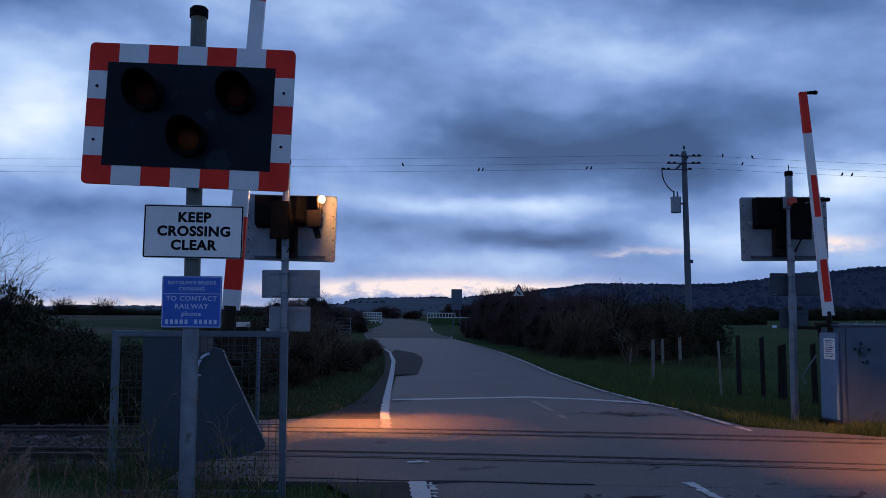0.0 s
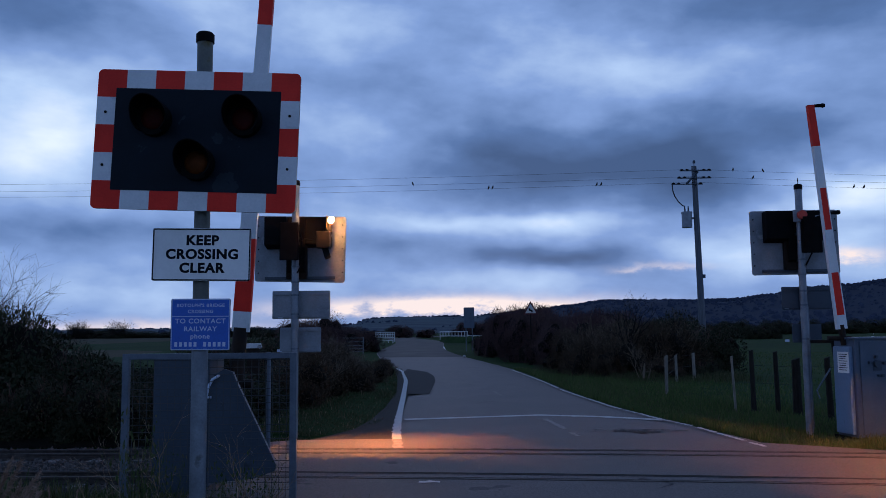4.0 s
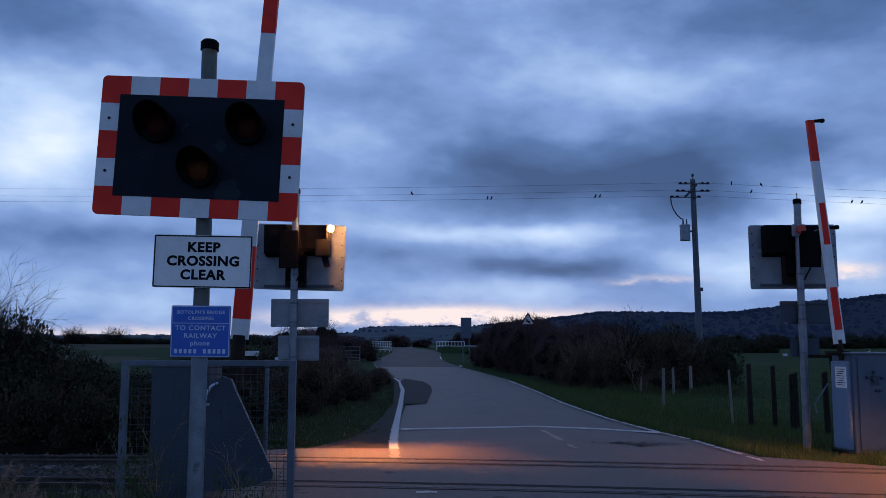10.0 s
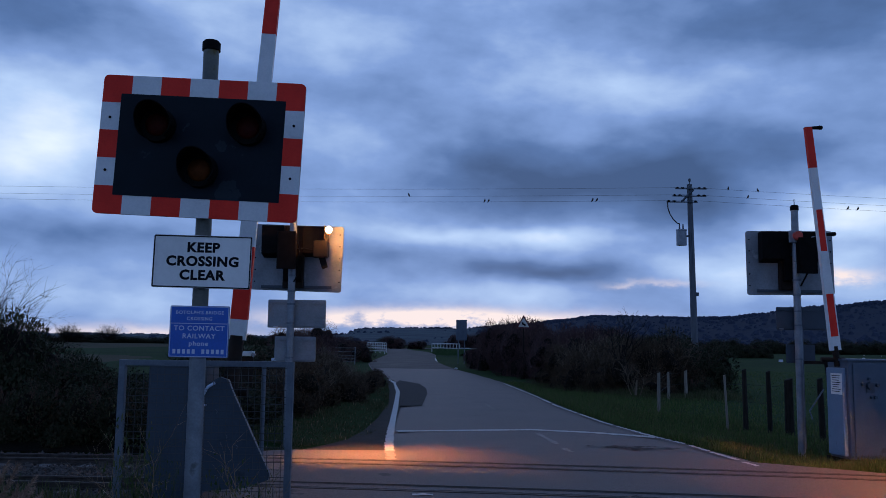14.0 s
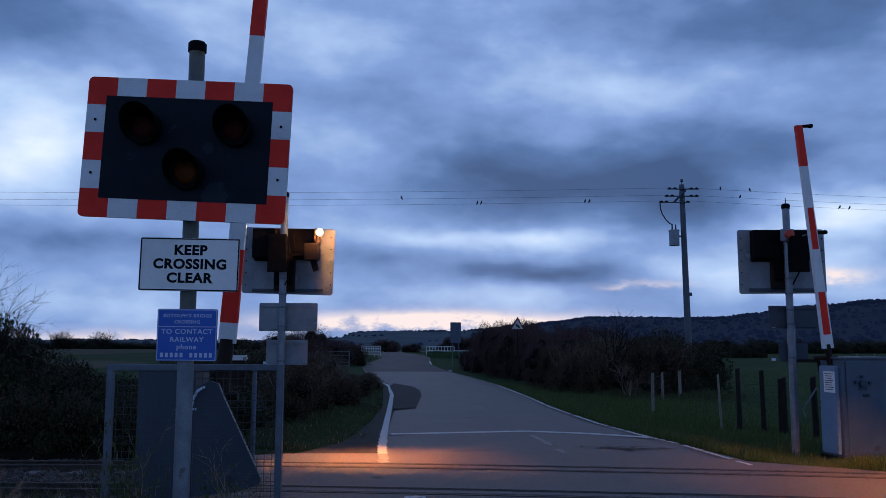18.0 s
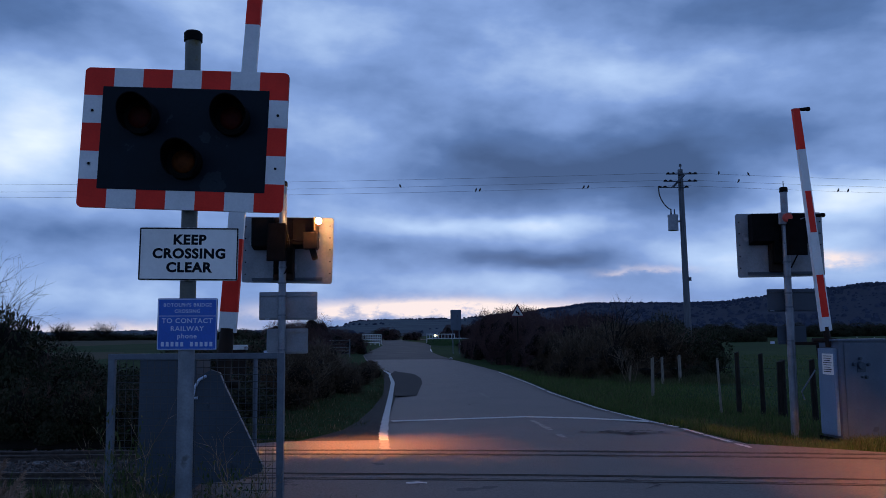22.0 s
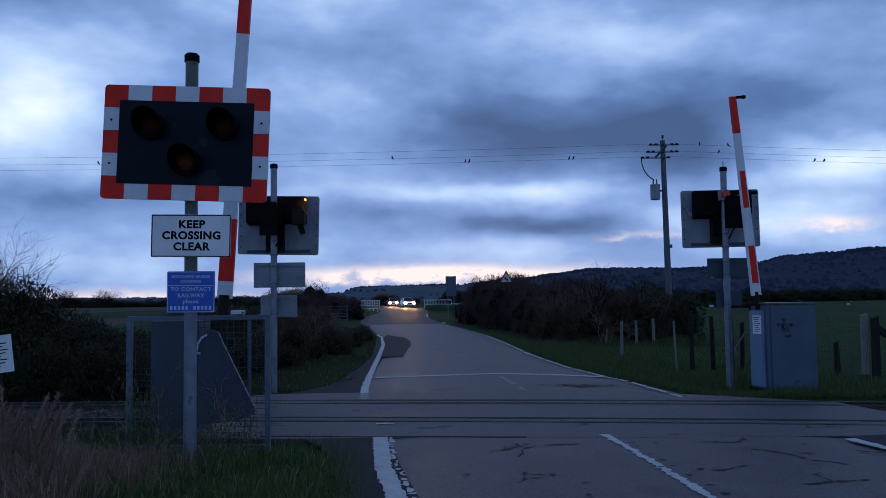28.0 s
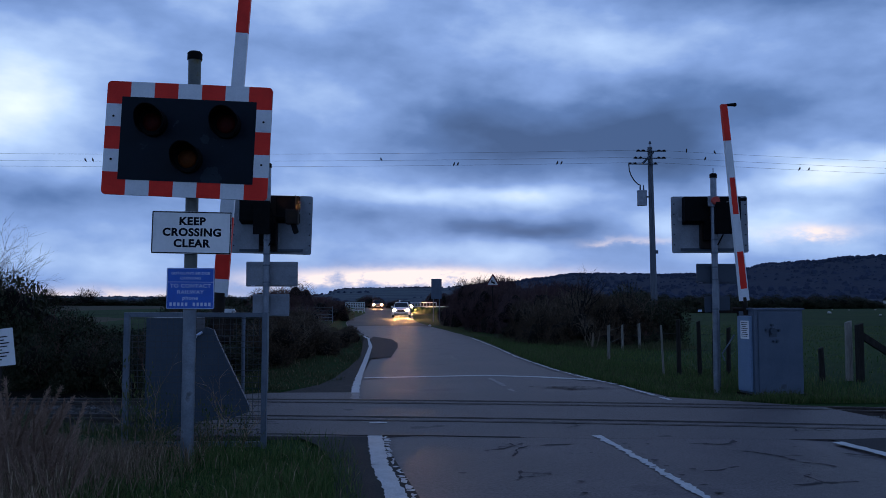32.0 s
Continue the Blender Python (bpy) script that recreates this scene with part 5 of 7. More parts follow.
def guard_cage():
    g = thing("mesh_guard", at(0, 0), "galvanised welded-mesh guard panel in front of the barrier machine", "mesh guard")
    y, x0, x1, z0, z1 = 7.42, -2.83, -1.37, -0.02, 1.395
    for name, a, b in (("upright", (x0, y, z0 - 0.08), (x0 - 0.0, y, z1)), ("upright", (x1, y, z0 - 0.08), (x1, y, z1)),
                       ("rail", (x0, y, z1 - 0.025), (x1, y, z1 - 0.025)), ("rail", (x0, y, z0 + 0.03), (x1, y, z0 + 0.03))):
        bm = bmesh.new()
        c = (Vector(a) + Vector(b)) / 2
        d = Vector(b) - Vector(a)
        bm_box(bm, c, (0.058, 0.05, d.length) if name == "upright" else (d.length - 0.06, 0.046, 0.05))
        part(name, bm, GALV_DARK, g, "square galvanised tube", bevel=0.004)
    bm = bmesh.new()
    bm_tube(bm, (-2.14, 9.95, -0.05), (-2.14, 9.95, 1.34), 0.025, 0.025, 10)
    part("rear_upright", bm, GALV_DARK, g, "galvanised rear upright", round_it=True)
    n = 24
    for k in range(1, n):
        x = x0 + (x1 - x0) * k / n
        bm = bmesh.new()
        bm_tube(bm, (x, y, z0 + 0.05), (x, y, z1 - 0.05), 0.0024, 0.0024, 5, False)
        part("wire", bm, MESH_STEEL, g)
    n = 23
    for k in range(1, n):
        z = z0 + (z1 - z0) * k / n
        bm = bmesh.new()
        bm_tube(bm, (x0 + 0.03, y + 0.005, z), (x1 - 0.03, y + 0.005, z), 0.0028, 0.0028, 5, False)
        part("wire", bm, MESH_STEEL, g)


guard_cage()


def side_rail():
    """A dark bar from the signal post to the cabinet, with a leaning stake under it."""
    g = thing("side_rail", at(0, 0), "dark steel bar between the signal post and the cabinet", "rail")
    bm = bmesh.new()
    bm_box(bm, (5.86, 13.36, 1.345), (0.62, 0.045, 0.05))
    part("bar", bm, RUSTY_BLACK, g, bevel=0.006)
    bm = bmesh.new()
    bm_tube(bm, (6.07, 13.36, -0.2), (5.90, 13.36, 1.33), 0.045, 0.04, 10)
    part("stake", bm, WOOD_DARK, g, "dark leaning stake", round_it=True)


side_rail()


# ---- utility pole, wires, birds ----
def utility_pole():
    p = thing("utility_pole", at(11.05, 38.6, -0.3), "tall wooden utility pole with crossarms and a grey transformer", "utility pole")
    bm = bmesh.new()
    bm_tube(bm, (0.12, 0, 0), (-0.02, 0, 9.25), 0.165, 0.115, 16)
    part("pole", bm, POLE_WOOD, p, "weathered round wooden pole", round_it=True)
    for x0, x1, z in ((-0.72, 0.72, 9.02), (-0.85, 0.70, 8.68), (-1.12, 0.30, 8.40)):
        bm = bmesh.new()
        bm_box(bm, ((x0 + x1) / 2, -0.16, z), (x1 - x0, 0.05, 0.05))
        arm = part("crossarm", bm, GREY_DARK, p, "thin dark crossarm", bevel=0.006)
        for x in (x0 + 0.10, x0 + 0.34, x1 - 0.34, x1 - 0.10):
            if abs(x) < 0.12:
                continue
            bm = bmesh.new()
            bm_tube(bm, (x - 0.075, -0.16, z + 0.035), (x, -0.16, z + 0.035), 0.022, 0.052, 10)
            bm_tube(bm, (x, -0.16, z + 0.035), (x + 0.075, -0.16, z + 0.035), 0.052, 0.022, 10)
            bm_tube(bm, (x, -0.16, z), (x, -0.16, z + 0.09), 0.008, 0.008, 6)
            part("insulator", bm, BLACK, arm, "dark insulator", round_it=True)
    bm = bmesh.new()
    bm_tube(bm, (-0.42, -0.14, 8.42), (0.12, -0.14, 8.98), 0.05, 0.05, 8)
    part("brace", bm, GREY_DARK, p, "dark diagonal brace", round_it=True)
    bm = bmesh.new()
    bm_tube(bm, (-0.01, 0, 9.2), (-0.01, 0, 9.48), 0.02, 0.02, 8)
    bm_tube(bm, (-0.01, 0, 9.40), (-0.01, 0, 9.52), 0.07, 0.05, 10)
    part("top_insulator", bm, GREY_DARK, p, "insulator on top", round_it=True)
    bm = bmesh.new()
    bm_tube(bm, (-0.44, -0.05, 6.42), (-0.44, -0.05, 7.08), 0.23, 0.23, 22)
    bm_tube(bm, (-0.44, -0.05, 7.08), (-0.44, -0.05, 7.14), 0.25, 0.24, 22)
    tr = part("transformer", bm, GALV, p, "light grey cylindrical transformer", round_it=True)
    for dx in (-0.08, 0.08):
        bm = bmesh.new()
        bm_tube(bm, (-0.44 + dx, -0.05, 7.14), (-0.44 + dx, -0.05, 7.40), 0.045, 0.025, 10)
        part("bushing", bm, GREY_DARK, tr, "dark bushing", round_it=True)
    bm = bmesh.new()
    bm_box(bm, (-0.15, 0, 6.85), (0.3, 0.08, 0.08))
    part("bracket", bm, GREY_DARK, p)
    bm = bmesh.new()
    bm_path(bm, [(-1.08, -0.16, 8.38), (-1.06, -0.16, 8.1), (-0.98, -0.16, 7.85), (-0.82, -0.14, 7.6), (-0.62, -0.1, 7.42), (-0.50, -0.06, 7.40)], 0.026)
    part("drop_cable", bm, WIRE, p, "dark hanging cable", round_it=True)
    bm = bmesh.new()
    bm_box(bm, (0.22, -0.05, 4.2), (0.14, 0.12, 0.16))
    bm_tube(bm, (0.06, -0.12, 4.2), (0.0, -0.12, 7.0), 0.018, 0.018, 6)
    part("fuse_box", bm, GREY_DARK, p, "small dark box on the pole")


WIRES = ((8.78, -0.02), (8.45, 0.0), (8.19, 0.02))


def wire_z(k, x):
    z = WIRES[k][0]
    if x < 11:
        u = (11 - x) / 58.0
        return z - 0.38 * (1 - (2 * u - 1) ** 2) + 0.10 * u
    u = (x - 11) / 58.0
    return z - 0.62 * (1 - (2 * u - 1) ** 2) - 0.55 * u


def make_wires():
    for k, (_, dy) in enumerate(WIRES):
        for lo, hi in ((-47, 11), (11, 69)):
            bm = bmesh.new()
            pts = [(lo + (hi - lo) * i / 36, 38.44 + dy, wire_z(k, lo + (hi - lo) * i / 36)) for i in range(37)]
            bm_path(bm, pts, 0.0055, 4)
            solo("overhead_wire", bm, WIRE, "thin dark overhead power wire on the pole's crossarm", "overhead wire", "overhead wires")
    for x in (-47.3, 69.3):
        q = thing("utility_pole", at(x, 38.6, -0.4), "plain wooden utility pole carrying the wires", "utility pole")
        bm = bmesh.new()
        bm_tube(bm, (0, 0, 0), (0, 0, 9.4), 0.15, 0.11, 12)
        part("pole", bm, POLE_WOOD, q, round_it=True)
        bm = bmesh.new()
        bm_box(bm, (0, -0.1, 9.0), (1.2, 0.08, 0.08))
        part("crossarm", bm, GREY_DARK, q)


def make_birds():
    proto = None
    for x, k in ((-1.85, 1), (1.62, 2), (1.80, 2), (6.55, 2), (12.75, 0), (14.1, 0), (13.65, 1), (18.2, 2), (18.65, 2), (-15.8, 1), (-15.45, 1), (6.75, 2)):
        m = pose(x, 38.44 + WIRES[k][1], wire_z(k, x) + 0.005, 0, 0, (x * 77) % 180) @ Matrix.Diagonal((0.58, 0.58, 0.58, 1))
        if proto is None:
            proto = thing("bird", m.copy(), "small dark bird perched on the wire", "bird", "birds on the wires")
            bm = bmesh.new()
            bmesh.ops.create_uvsphere(bm, u_segments=12, v_segments=8, radius=0.075, matrix=pose(0, 0, 0.09, 0, 55, 0) @ Matrix.Diagonal((1.45, 0.85, 0.9, 1)))
            part("body", bm, BIRD, proto, round_it=True)
            bm = bmesh.new()
            bmesh.ops.create_uvsphere(bm, u_segments=10, v_segments=6, radius=0.042, matrix=pose(-0.03, 0, 0.205))
            bm_tube(bm, (-0.065, 0, 0.205), (-0.10, 0, 0.195), 0.012, 0.002, 6)
            part("head", bm, BIRD, proto, round_it=True)
            bm = bmesh.new()
            bm_box(bm, (0.075, 0, -0.02), (0.03, 0.045, 0.14), pose(0, 0, 0, 0, -18, 0))
            part("tail", bm, BIRD, proto)
            bm = bmesh.new()
            for s in (-1, 1):
                bm_tube(bm, (0, 0.018 * s, 0.0), (0, 0.018 * s, 0.04), 0.006, 0.006, 5)
            part("legs", bm, BIRD, proto)
        else:
            copy_thing(proto, m).matrix_basis = m


utility_pole()
make_wires()
make_birds()


# ---- far signs, rails, gate ----
def far_things():
    s = thing("road_sign", at(1.12, 68.8, 0.0), "grey back of a tall road sign on two posts", "road sign")
    bm = bmesh.new()
    bm_plate(bm, 0.86, 1.65, 0.02, 0.04, pose(0, 0, 2.58))
    part("sign_panel", bm, GREY_PAINT, s, "grey sign panel")
    for x in (-0.25, 0.25):
        bm = bmesh.new()
        bm_tube(bm, (x, 0.05, -0.3), (x, 0.05, 3.35), 0.04, 0.04, 10)
        part("post", bm, GALV_DARK, s, round_it=True)
    # triangular bend warning sign
    s = thing("warning_sign", at(3.68, 41.4, 0.0), "triangular red-bordered bend warning sign on a post", "road sign")
    for name, r, y, mt in (("sign_plate", 0.43, 0.0, RED_DARK), ("sign_face", 0.31, -0.008, CREAM_PAINT)):
        bm = bmesh.new()
        bmesh.ops.create_cone(bm, cap_ends=True, segments=3, radius1=r, radius2=r, depth=0.012, matrix=pose(0, y, 2.52, 90, 0, 0))
        pl = part(name, bm, mt, s)
    bm = bmesh.new()
    bm_path(bm, [(0.06, -0.02, 2.41), (0.06, -0.02, 2.49), (-0.05, -0.02, 2.52), (-0.05, -0.02, 2.61)], 0.045, 8)
    part("bend_symbol", bm, INK, s, "black bend symbol")
    bm = bmesh.new()
    bm_tube(bm, (0, 0.05, -0.2), (0, 0.05, 2.7), 0.034, 0.034, 10)
    part("post", bm, RUSTY_BLACK, s, round_it=True)
    # white bridge rails on both sides of the bend
    for x0, y0, x1, y1, levels, n in ((-1.85, 103, 1.4, 97, (0.92, 1.42), 9), (1.4, 97, 3.3, 95, (0.95,), 3), (-10.3, 110, -7.35, 103, (0.80, 1.10, 1.42), 11), (-9.7, 104, -7.1, 97, (0.50,), 4)):
        f = thing("bridge_railing", at(0, 0), "white painted railing beside the far bend", "railing", "white bridge railings")
        for z in levels:
            bm = bmesh.new()
            bm_tube(bm, (x0, y0, z), (x1, y1, z), 0.045, 0.045, 8)
            part("rail", bm, WHITE_PAINT, f, round_it=True)
        for k in range(n + 1):
            u = k / n
            bm = bmesh.new()
            low = levels[0] - 0.12 if len(levels) > 1 and 0 < k < n else -0.1
            bm_box(bm, (x0 + (x1 - x0) * u, y0 + (y1 - y0) * u, (levels[-1] + low) / 2), (0.075, 0.075, levels[-1] - low))
            part("post", bm, WHITE_PAINT, f)
    # low grassy bank that carries the railing
    verts, n = [], 17
    for j in range(n):
        for i in range(n):
            x, y = -3.5 + 10 * i / (n - 1), 93 + 13 * j / (n - 1)
            c, h = spline(ROAD, y)
            on_line = abs((x + 1.85) * 6 + (y - 103) * 3.25) / 6.82
            verts.append((x, y, -0.25 + (1.1 + 0.12 * noise.noise((x, y, 3))) * (1 - smoothstep(0.6, 3.0, on_line)) * smoothstep(-0.3, 0.5, x - c - h)))
    sheet("verge_bank", verts, [(j * n + i, j * n + i + 1, j * n + n + i + 1, j * n + n + i) for j in range(n - 1) for i in range(n - 1)], GROUND, "low grassy bank at the bend", "bank")
    # white cottage under the hill
    g = thing("cottage", at(234, 420, -0.6, 20), "small white rendered cottage with a dark roof", "house")
    bm = bmesh.new()
    bm_box(bm, (0, 0, 1.5), (9, 6, 3.4))
    wall = part("wall", bm, CREAM_PAINT, g, "white rendered wall")
    bm = bmesh.new()
    vs = [bm.verts.new(p) for p in ((-4.8, -3.3, 3.1), (4.8, -3.3, 3.1), (4.8, 3.3, 3.1), (-4.8, 3.3, 3.1), (-4.8, 0, 5.6), (4.8, 0, 5.6))]
    for q in ((0, 1, 5, 4), (2, 3, 4, 5), (1, 2, 5), (3, 0, 4), (3, 2, 1, 0)):
        bm.faces.new([vs[k] for k in q])
    part("roof", bm, BOARD_BLACK, g, "dark tiled roof")
    for x in (-2.6, 0.2, 2.8):
        bm = bmesh.new()
        bm_box(bm, (x, -3.02, 1.7), (1.0, 0.08, 1.1))
        part("window", bm, GLASS_DARK, wall)
    # field gate beyond the hedge
    g = thing("field_gate", at(-8.0, 58.0, -0.1), "pale grey five-bar metal field gate", "gate")
    for z in (0.3, 0.5, 0.72, 0.96, 1.22):
        bm = bmesh.new()
        bm_tube(bm, (0, 0, z), (1.75, 0, z), 0.015, 0.015, 8)
        part("bar", bm, GALV, g, round_it=True)
    for x in (0, 1.75):
        bm = bmesh.new()
        bm_tube(bm, (x, 0, 0), (x, 0, 1.28), 0.03, 0.03, 8)
        part("upright", bm, GALV, g, round_it=True)
    # relay box past the tracks, its pale lid just over the hedge
    g = thing("relay_box", at(-3.90, 16.6, -0.1, 12), "small dark relay box with a pale metal lid", "relay box")
    bm = bmesh.new()
    bm_box(bm, (0, 0, 0.70), (0.25, 0.22, 1.40))
    part("body", bm, RUSTY_BLACK, g, bevel=0.01)
    bm = bmesh.new()
    bm_box(bm, (0, 0, 1.41), (0.29, 0.26, 0.09))
    part("lid", bm, WHITE_PAINT, g, "pale metal lid", bevel=0.01)
    bm = bmesh.new()
    bm_tube(bm, (0.12, -0.13, 1.39), (0.12, -0.16, 1.39), 0.045, 0.04, 14)
    part("hasp", bm, CHROME, g, "bright metal hasp", round_it=True)
    # pale stone at the edge of the bend
    bm = bmesh.new()
    bmesh.ops.create_icosphere(bm, subdivisions=2, radius=0.10, matrix=Matrix.Diagonal((1.0, 0.7, 0.6, 1)))
    for v in bm.verts:
        v.co += v.normal * 0.03 * noise.noise(v.co * 9)
    solo("edge_stone", bm, WHITE_PAINT, "small white painted stone at the road's edge", "stone", m=at(0.52, 51.0, 0.05))


far_things()


# ---- fences ----
def fence_post(name, x, y, z1, r, material, label, lean=0.0, square=False, group="fence posts"):
    p = thing(name, pose(x, y, ground_z(x, y) - 0.1, 0, lean, 0), label, "fence post", group)
    bm = bmesh.new()
    h = z1 - ground_z(x, y) + 0.1
    if square:
        bm_box(bm, (0, 0, h / 2), (2 * r, 2 * r, h))
    else:
        bm_tube(bm, (0, 0, 0), (0, 0, h), r * 1.05, r * 0.92, 10)
    for v in bm.verts:
        v.co += Vector((noise.noise(v.co * 3 + Vector((x, y, 0))), noise.noise(v.co * 3 + Vector((y, x, 5))), 0)) * r * 0.25
        if v.co.z > h * 0.9:
            v.co.z += v.co.x * 0.35
    part("stake", bm, material, p, bevel=0.006 if square else 0.0)
    return p


def make_fences():
    pale = "pale weathered wooden fence post in the grass"
    dark = "dark wooden fence post in the grass"
    for x, y, z1, r, lean in ((5.45, 22.2, 0.87, 0.042, 0.5), (6.95, 27.0, 0.74, 0.042, -1), (7.78, 28.0, 0.76, 0.052, -1.5), (5.72, 17.6, 0.99, 0.024, -2.5)):
        fence_post("fence_post", x, y, z1, r, WOOD_POST, pale, lean)
    for x, y, z1, r, lean in ((5.98, 17.3, 1.12, 0.050, -0.6), (6.32, 16.9, 1.10, 0.046, -0.8), (6.62, 16.7, 0.96, 0.085, 0), (6.78, 15.6, 1.02, 0.055, -1.5), (7.05, 17.2, 0.95, 0.05, 1), (8.55, 15.9, 0.57, 0.058, -1.5)):
        fence_post("fence_post", x, y, z1, r, WOOD_DARK, dark, lean)
    fence_post("gate_post", 9.17, 16.0, 1.11, 0.075, WOOD_POST, "thick pale weathered gate post", -0.3, group="gate posts")
    b = fence_post("strainer_post", 9.24, 15.7, 1.07, 0.062, WOOD_DARK, "dark square strainer post with a sloping brace", 0, True, group="gate posts")
    bm = bmesh.new()
    bm_box(bm, (0.62, 0, 0.68), (1.45, 0.11, 0.13), pose(0, 0, 0, 0, 0, 0) @ Matrix.Translation((0.62, 0, 0.68)) @ pose(0, 0, 0, 0, 33, 0) @ Matrix.Translation((-0.62, 0, -0.68)))
    part("brace", bm, WOOD_DARK, b, "sloping dark timber brace")
    # thin wires between the stakes
    for z in (0.45, 0.8):
        bm = bmesh.new()
        bm_path(bm, [(5.72, 17.6, z), (5.98, 17.3, z + 0.02), (6.55, 16.9, z), (7.05, 17.2, z), (8.55, 16.1, z - 0.1), (9.0, 16.0, z)], 0.004, 4)
        solo("fence_wire", bm, WIRE, "thin grey fence wire between the posts", "fence wire", "fence wires")
        bm = bmesh.new()
        bm_path(bm, [(5.45, 22.2, z - 0.1), (6.95, 27.0, z - 0.1), (7.78, 28.0, z - 0.1)], 0.004, 4)
        solo("fence_wire", bm, WIRE, "thin grey fence wire between the posts", "fence wire", "fence wires")
    # notice on a post beside the path
    n = thing("notice_post", at(-3.15, 5.3, -0.13), "dark wooden post carrying a white printed notice", "notice post")
    bm = bmesh.new()
    bm_box(bm, (0.0, 0, 0.65), (0.085, 0.085, 1.30))
    part("post", bm, WOOD_DARK, n, bevel=0.006)
    m = pose(0.075, -0.05, 1.27, 0, -7, 0)
    bm = bmesh.new()
    bm_plate(bm, 0.20, 0.30, 0.004, 0.004, m)
    sh = part("notice_sheet", bm, SIGN_WHITE, n, "white laminated notice hanging askew")
    bm = bmesh.new()
    for k in range(9):
        w = (0.06, 0.13, 0.10, 0.14, 0.12, 0.08, 0.13, 0.11, 0.07)[k]
        bm_box(bm, (-0.075 + w / 2, -0.0032, 0.11 - 0.026 * k), (w, 0.0012, 0.009), m)
    part("notice_bars", bm, INK, sh, "dark bars of small print")


make_fences()


# ---- sheep far off in the field ----
def make_sheep():
    proto = None
    for x, y, a in ((62, 128, 20), (56, 102, 100), (97, 200, 200), (96, 190, 60), (110, 205, 310)):
        z = ground_z(x, y) if abs(x) < 60 else -0.4
        m = pose(x, y, z - 0.02, 0, 0, a) @ Matrix.Diagonal((0.6, 0.6, 0.6, 1))
        if proto is None:
            proto = thing("sheep", m, "pale woolly sheep grazing in the dim field", "sheep", "sheep in the field")
            bm = bmesh.new()
            bmesh.ops.create_icosphere(bm, subdivisions=3, radius=0.36, matrix=pose(0, 0, 0.62) @ Matrix.Diagonal((1.5, 0.85, 0.85, 1)))
            for v in bm.verts:
                v.co += v.normal * 0.04 * noise.noise(v.co * 9)
            part("body", bm, FLEECE, proto)
            bm = bmesh.new()
            bmesh.ops.create_icosphere(bm, subdivisions=2, radius=0.12, matrix=pose(0.62, 0, 0.55, 0, 40, 0) @ Matrix.Diagonal((1.6, 0.8, 0.85, 1)))
            part("head", bm, FLEECE, proto, round_it=True)
            for lx in (-0.32, 0.32):
                for ly in (-0.14, 0.14):
                    bm = bmesh.new()
                    bm_tube(bm, (lx, ly, 0), (lx, ly, 0.42), 0.035, 0.05, 8)
                    part("leg", bm, BIRD, proto, round_it=True)
        else:
            copy_thing(proto, m)


make_sheep()


# ---- plants ----
def twig_mesh(name, rnd, stems, material, height, spread, thick, forks=3, levels=3):
    """Bare branching stems from a base: tapered three-sided sticks."""
    verts, faces = [], []

    def stick(a, b, r0, r1):
        d = (b - a).normalized()
        u = d.cross(Vector((0.31, 0.87, 0.39))).normalized()
        w = d.cross(u)
        base = len(verts)
        for p, r in ((a, r0), (b, r1)):
            for k in range(3):
                t = 2.094 * k
                verts.append(p + u * (r * math.cos(t)) + w * (r * math.sin(t)))
        for k in range(3):
            faces.append((base + k, base + (k + 1) % 3, base + 3 + (k + 1) % 3, base + 3 + k))

    def grow(p, d, length, r, level):
        segs = 3
        for s in range(segs):
            d = (d + Vector((rnd.gauss(0, 0.18), rnd.gauss(0, 0.18), rnd.gauss(0.03, 0.12)))).normalized()
            q = p + d * (length / segs)
            stick(p, q, r * (1 - 0.22 * s), r * (1 - 0.22 * (s + 1)))
            p = q
            if level > 0:
                for _ in range(forks if s == segs - 1 else max(1, forks - 1)):
                    e = (d + Vector((rnd.gauss(0, 0.55), rnd.gauss(0, 0.55), rnd.gauss(0.1, 0.4)))).normalized()
                    grow(p, e, length * rnd.uniform(0.4, 0.7), r * 0.5, level - 1)

    for _ in range(stems):
        a = rnd.uniform(0, 6.283)
        o = Vector((math.cos(a), math.sin(a), 0)) * rnd.uniform(0, spread * 0.35)
        d = Vector((math.cos(a) * rnd.uniform(0.1, 0.9) * spread, math.sin(a) * rnd.uniform(0.1, 0.9) * spread, 1.0)).normalized()
        grow(o, d, height * rnd.uniform(0.4, 0.62), thick * rnd.uniform(0.7, 1.2), levels)
    me = bpy.data.meshes.new(name)
    me.from_pydata([tuple(v) for v in verts], [], faces)
    me.materials.append(material)
    return me


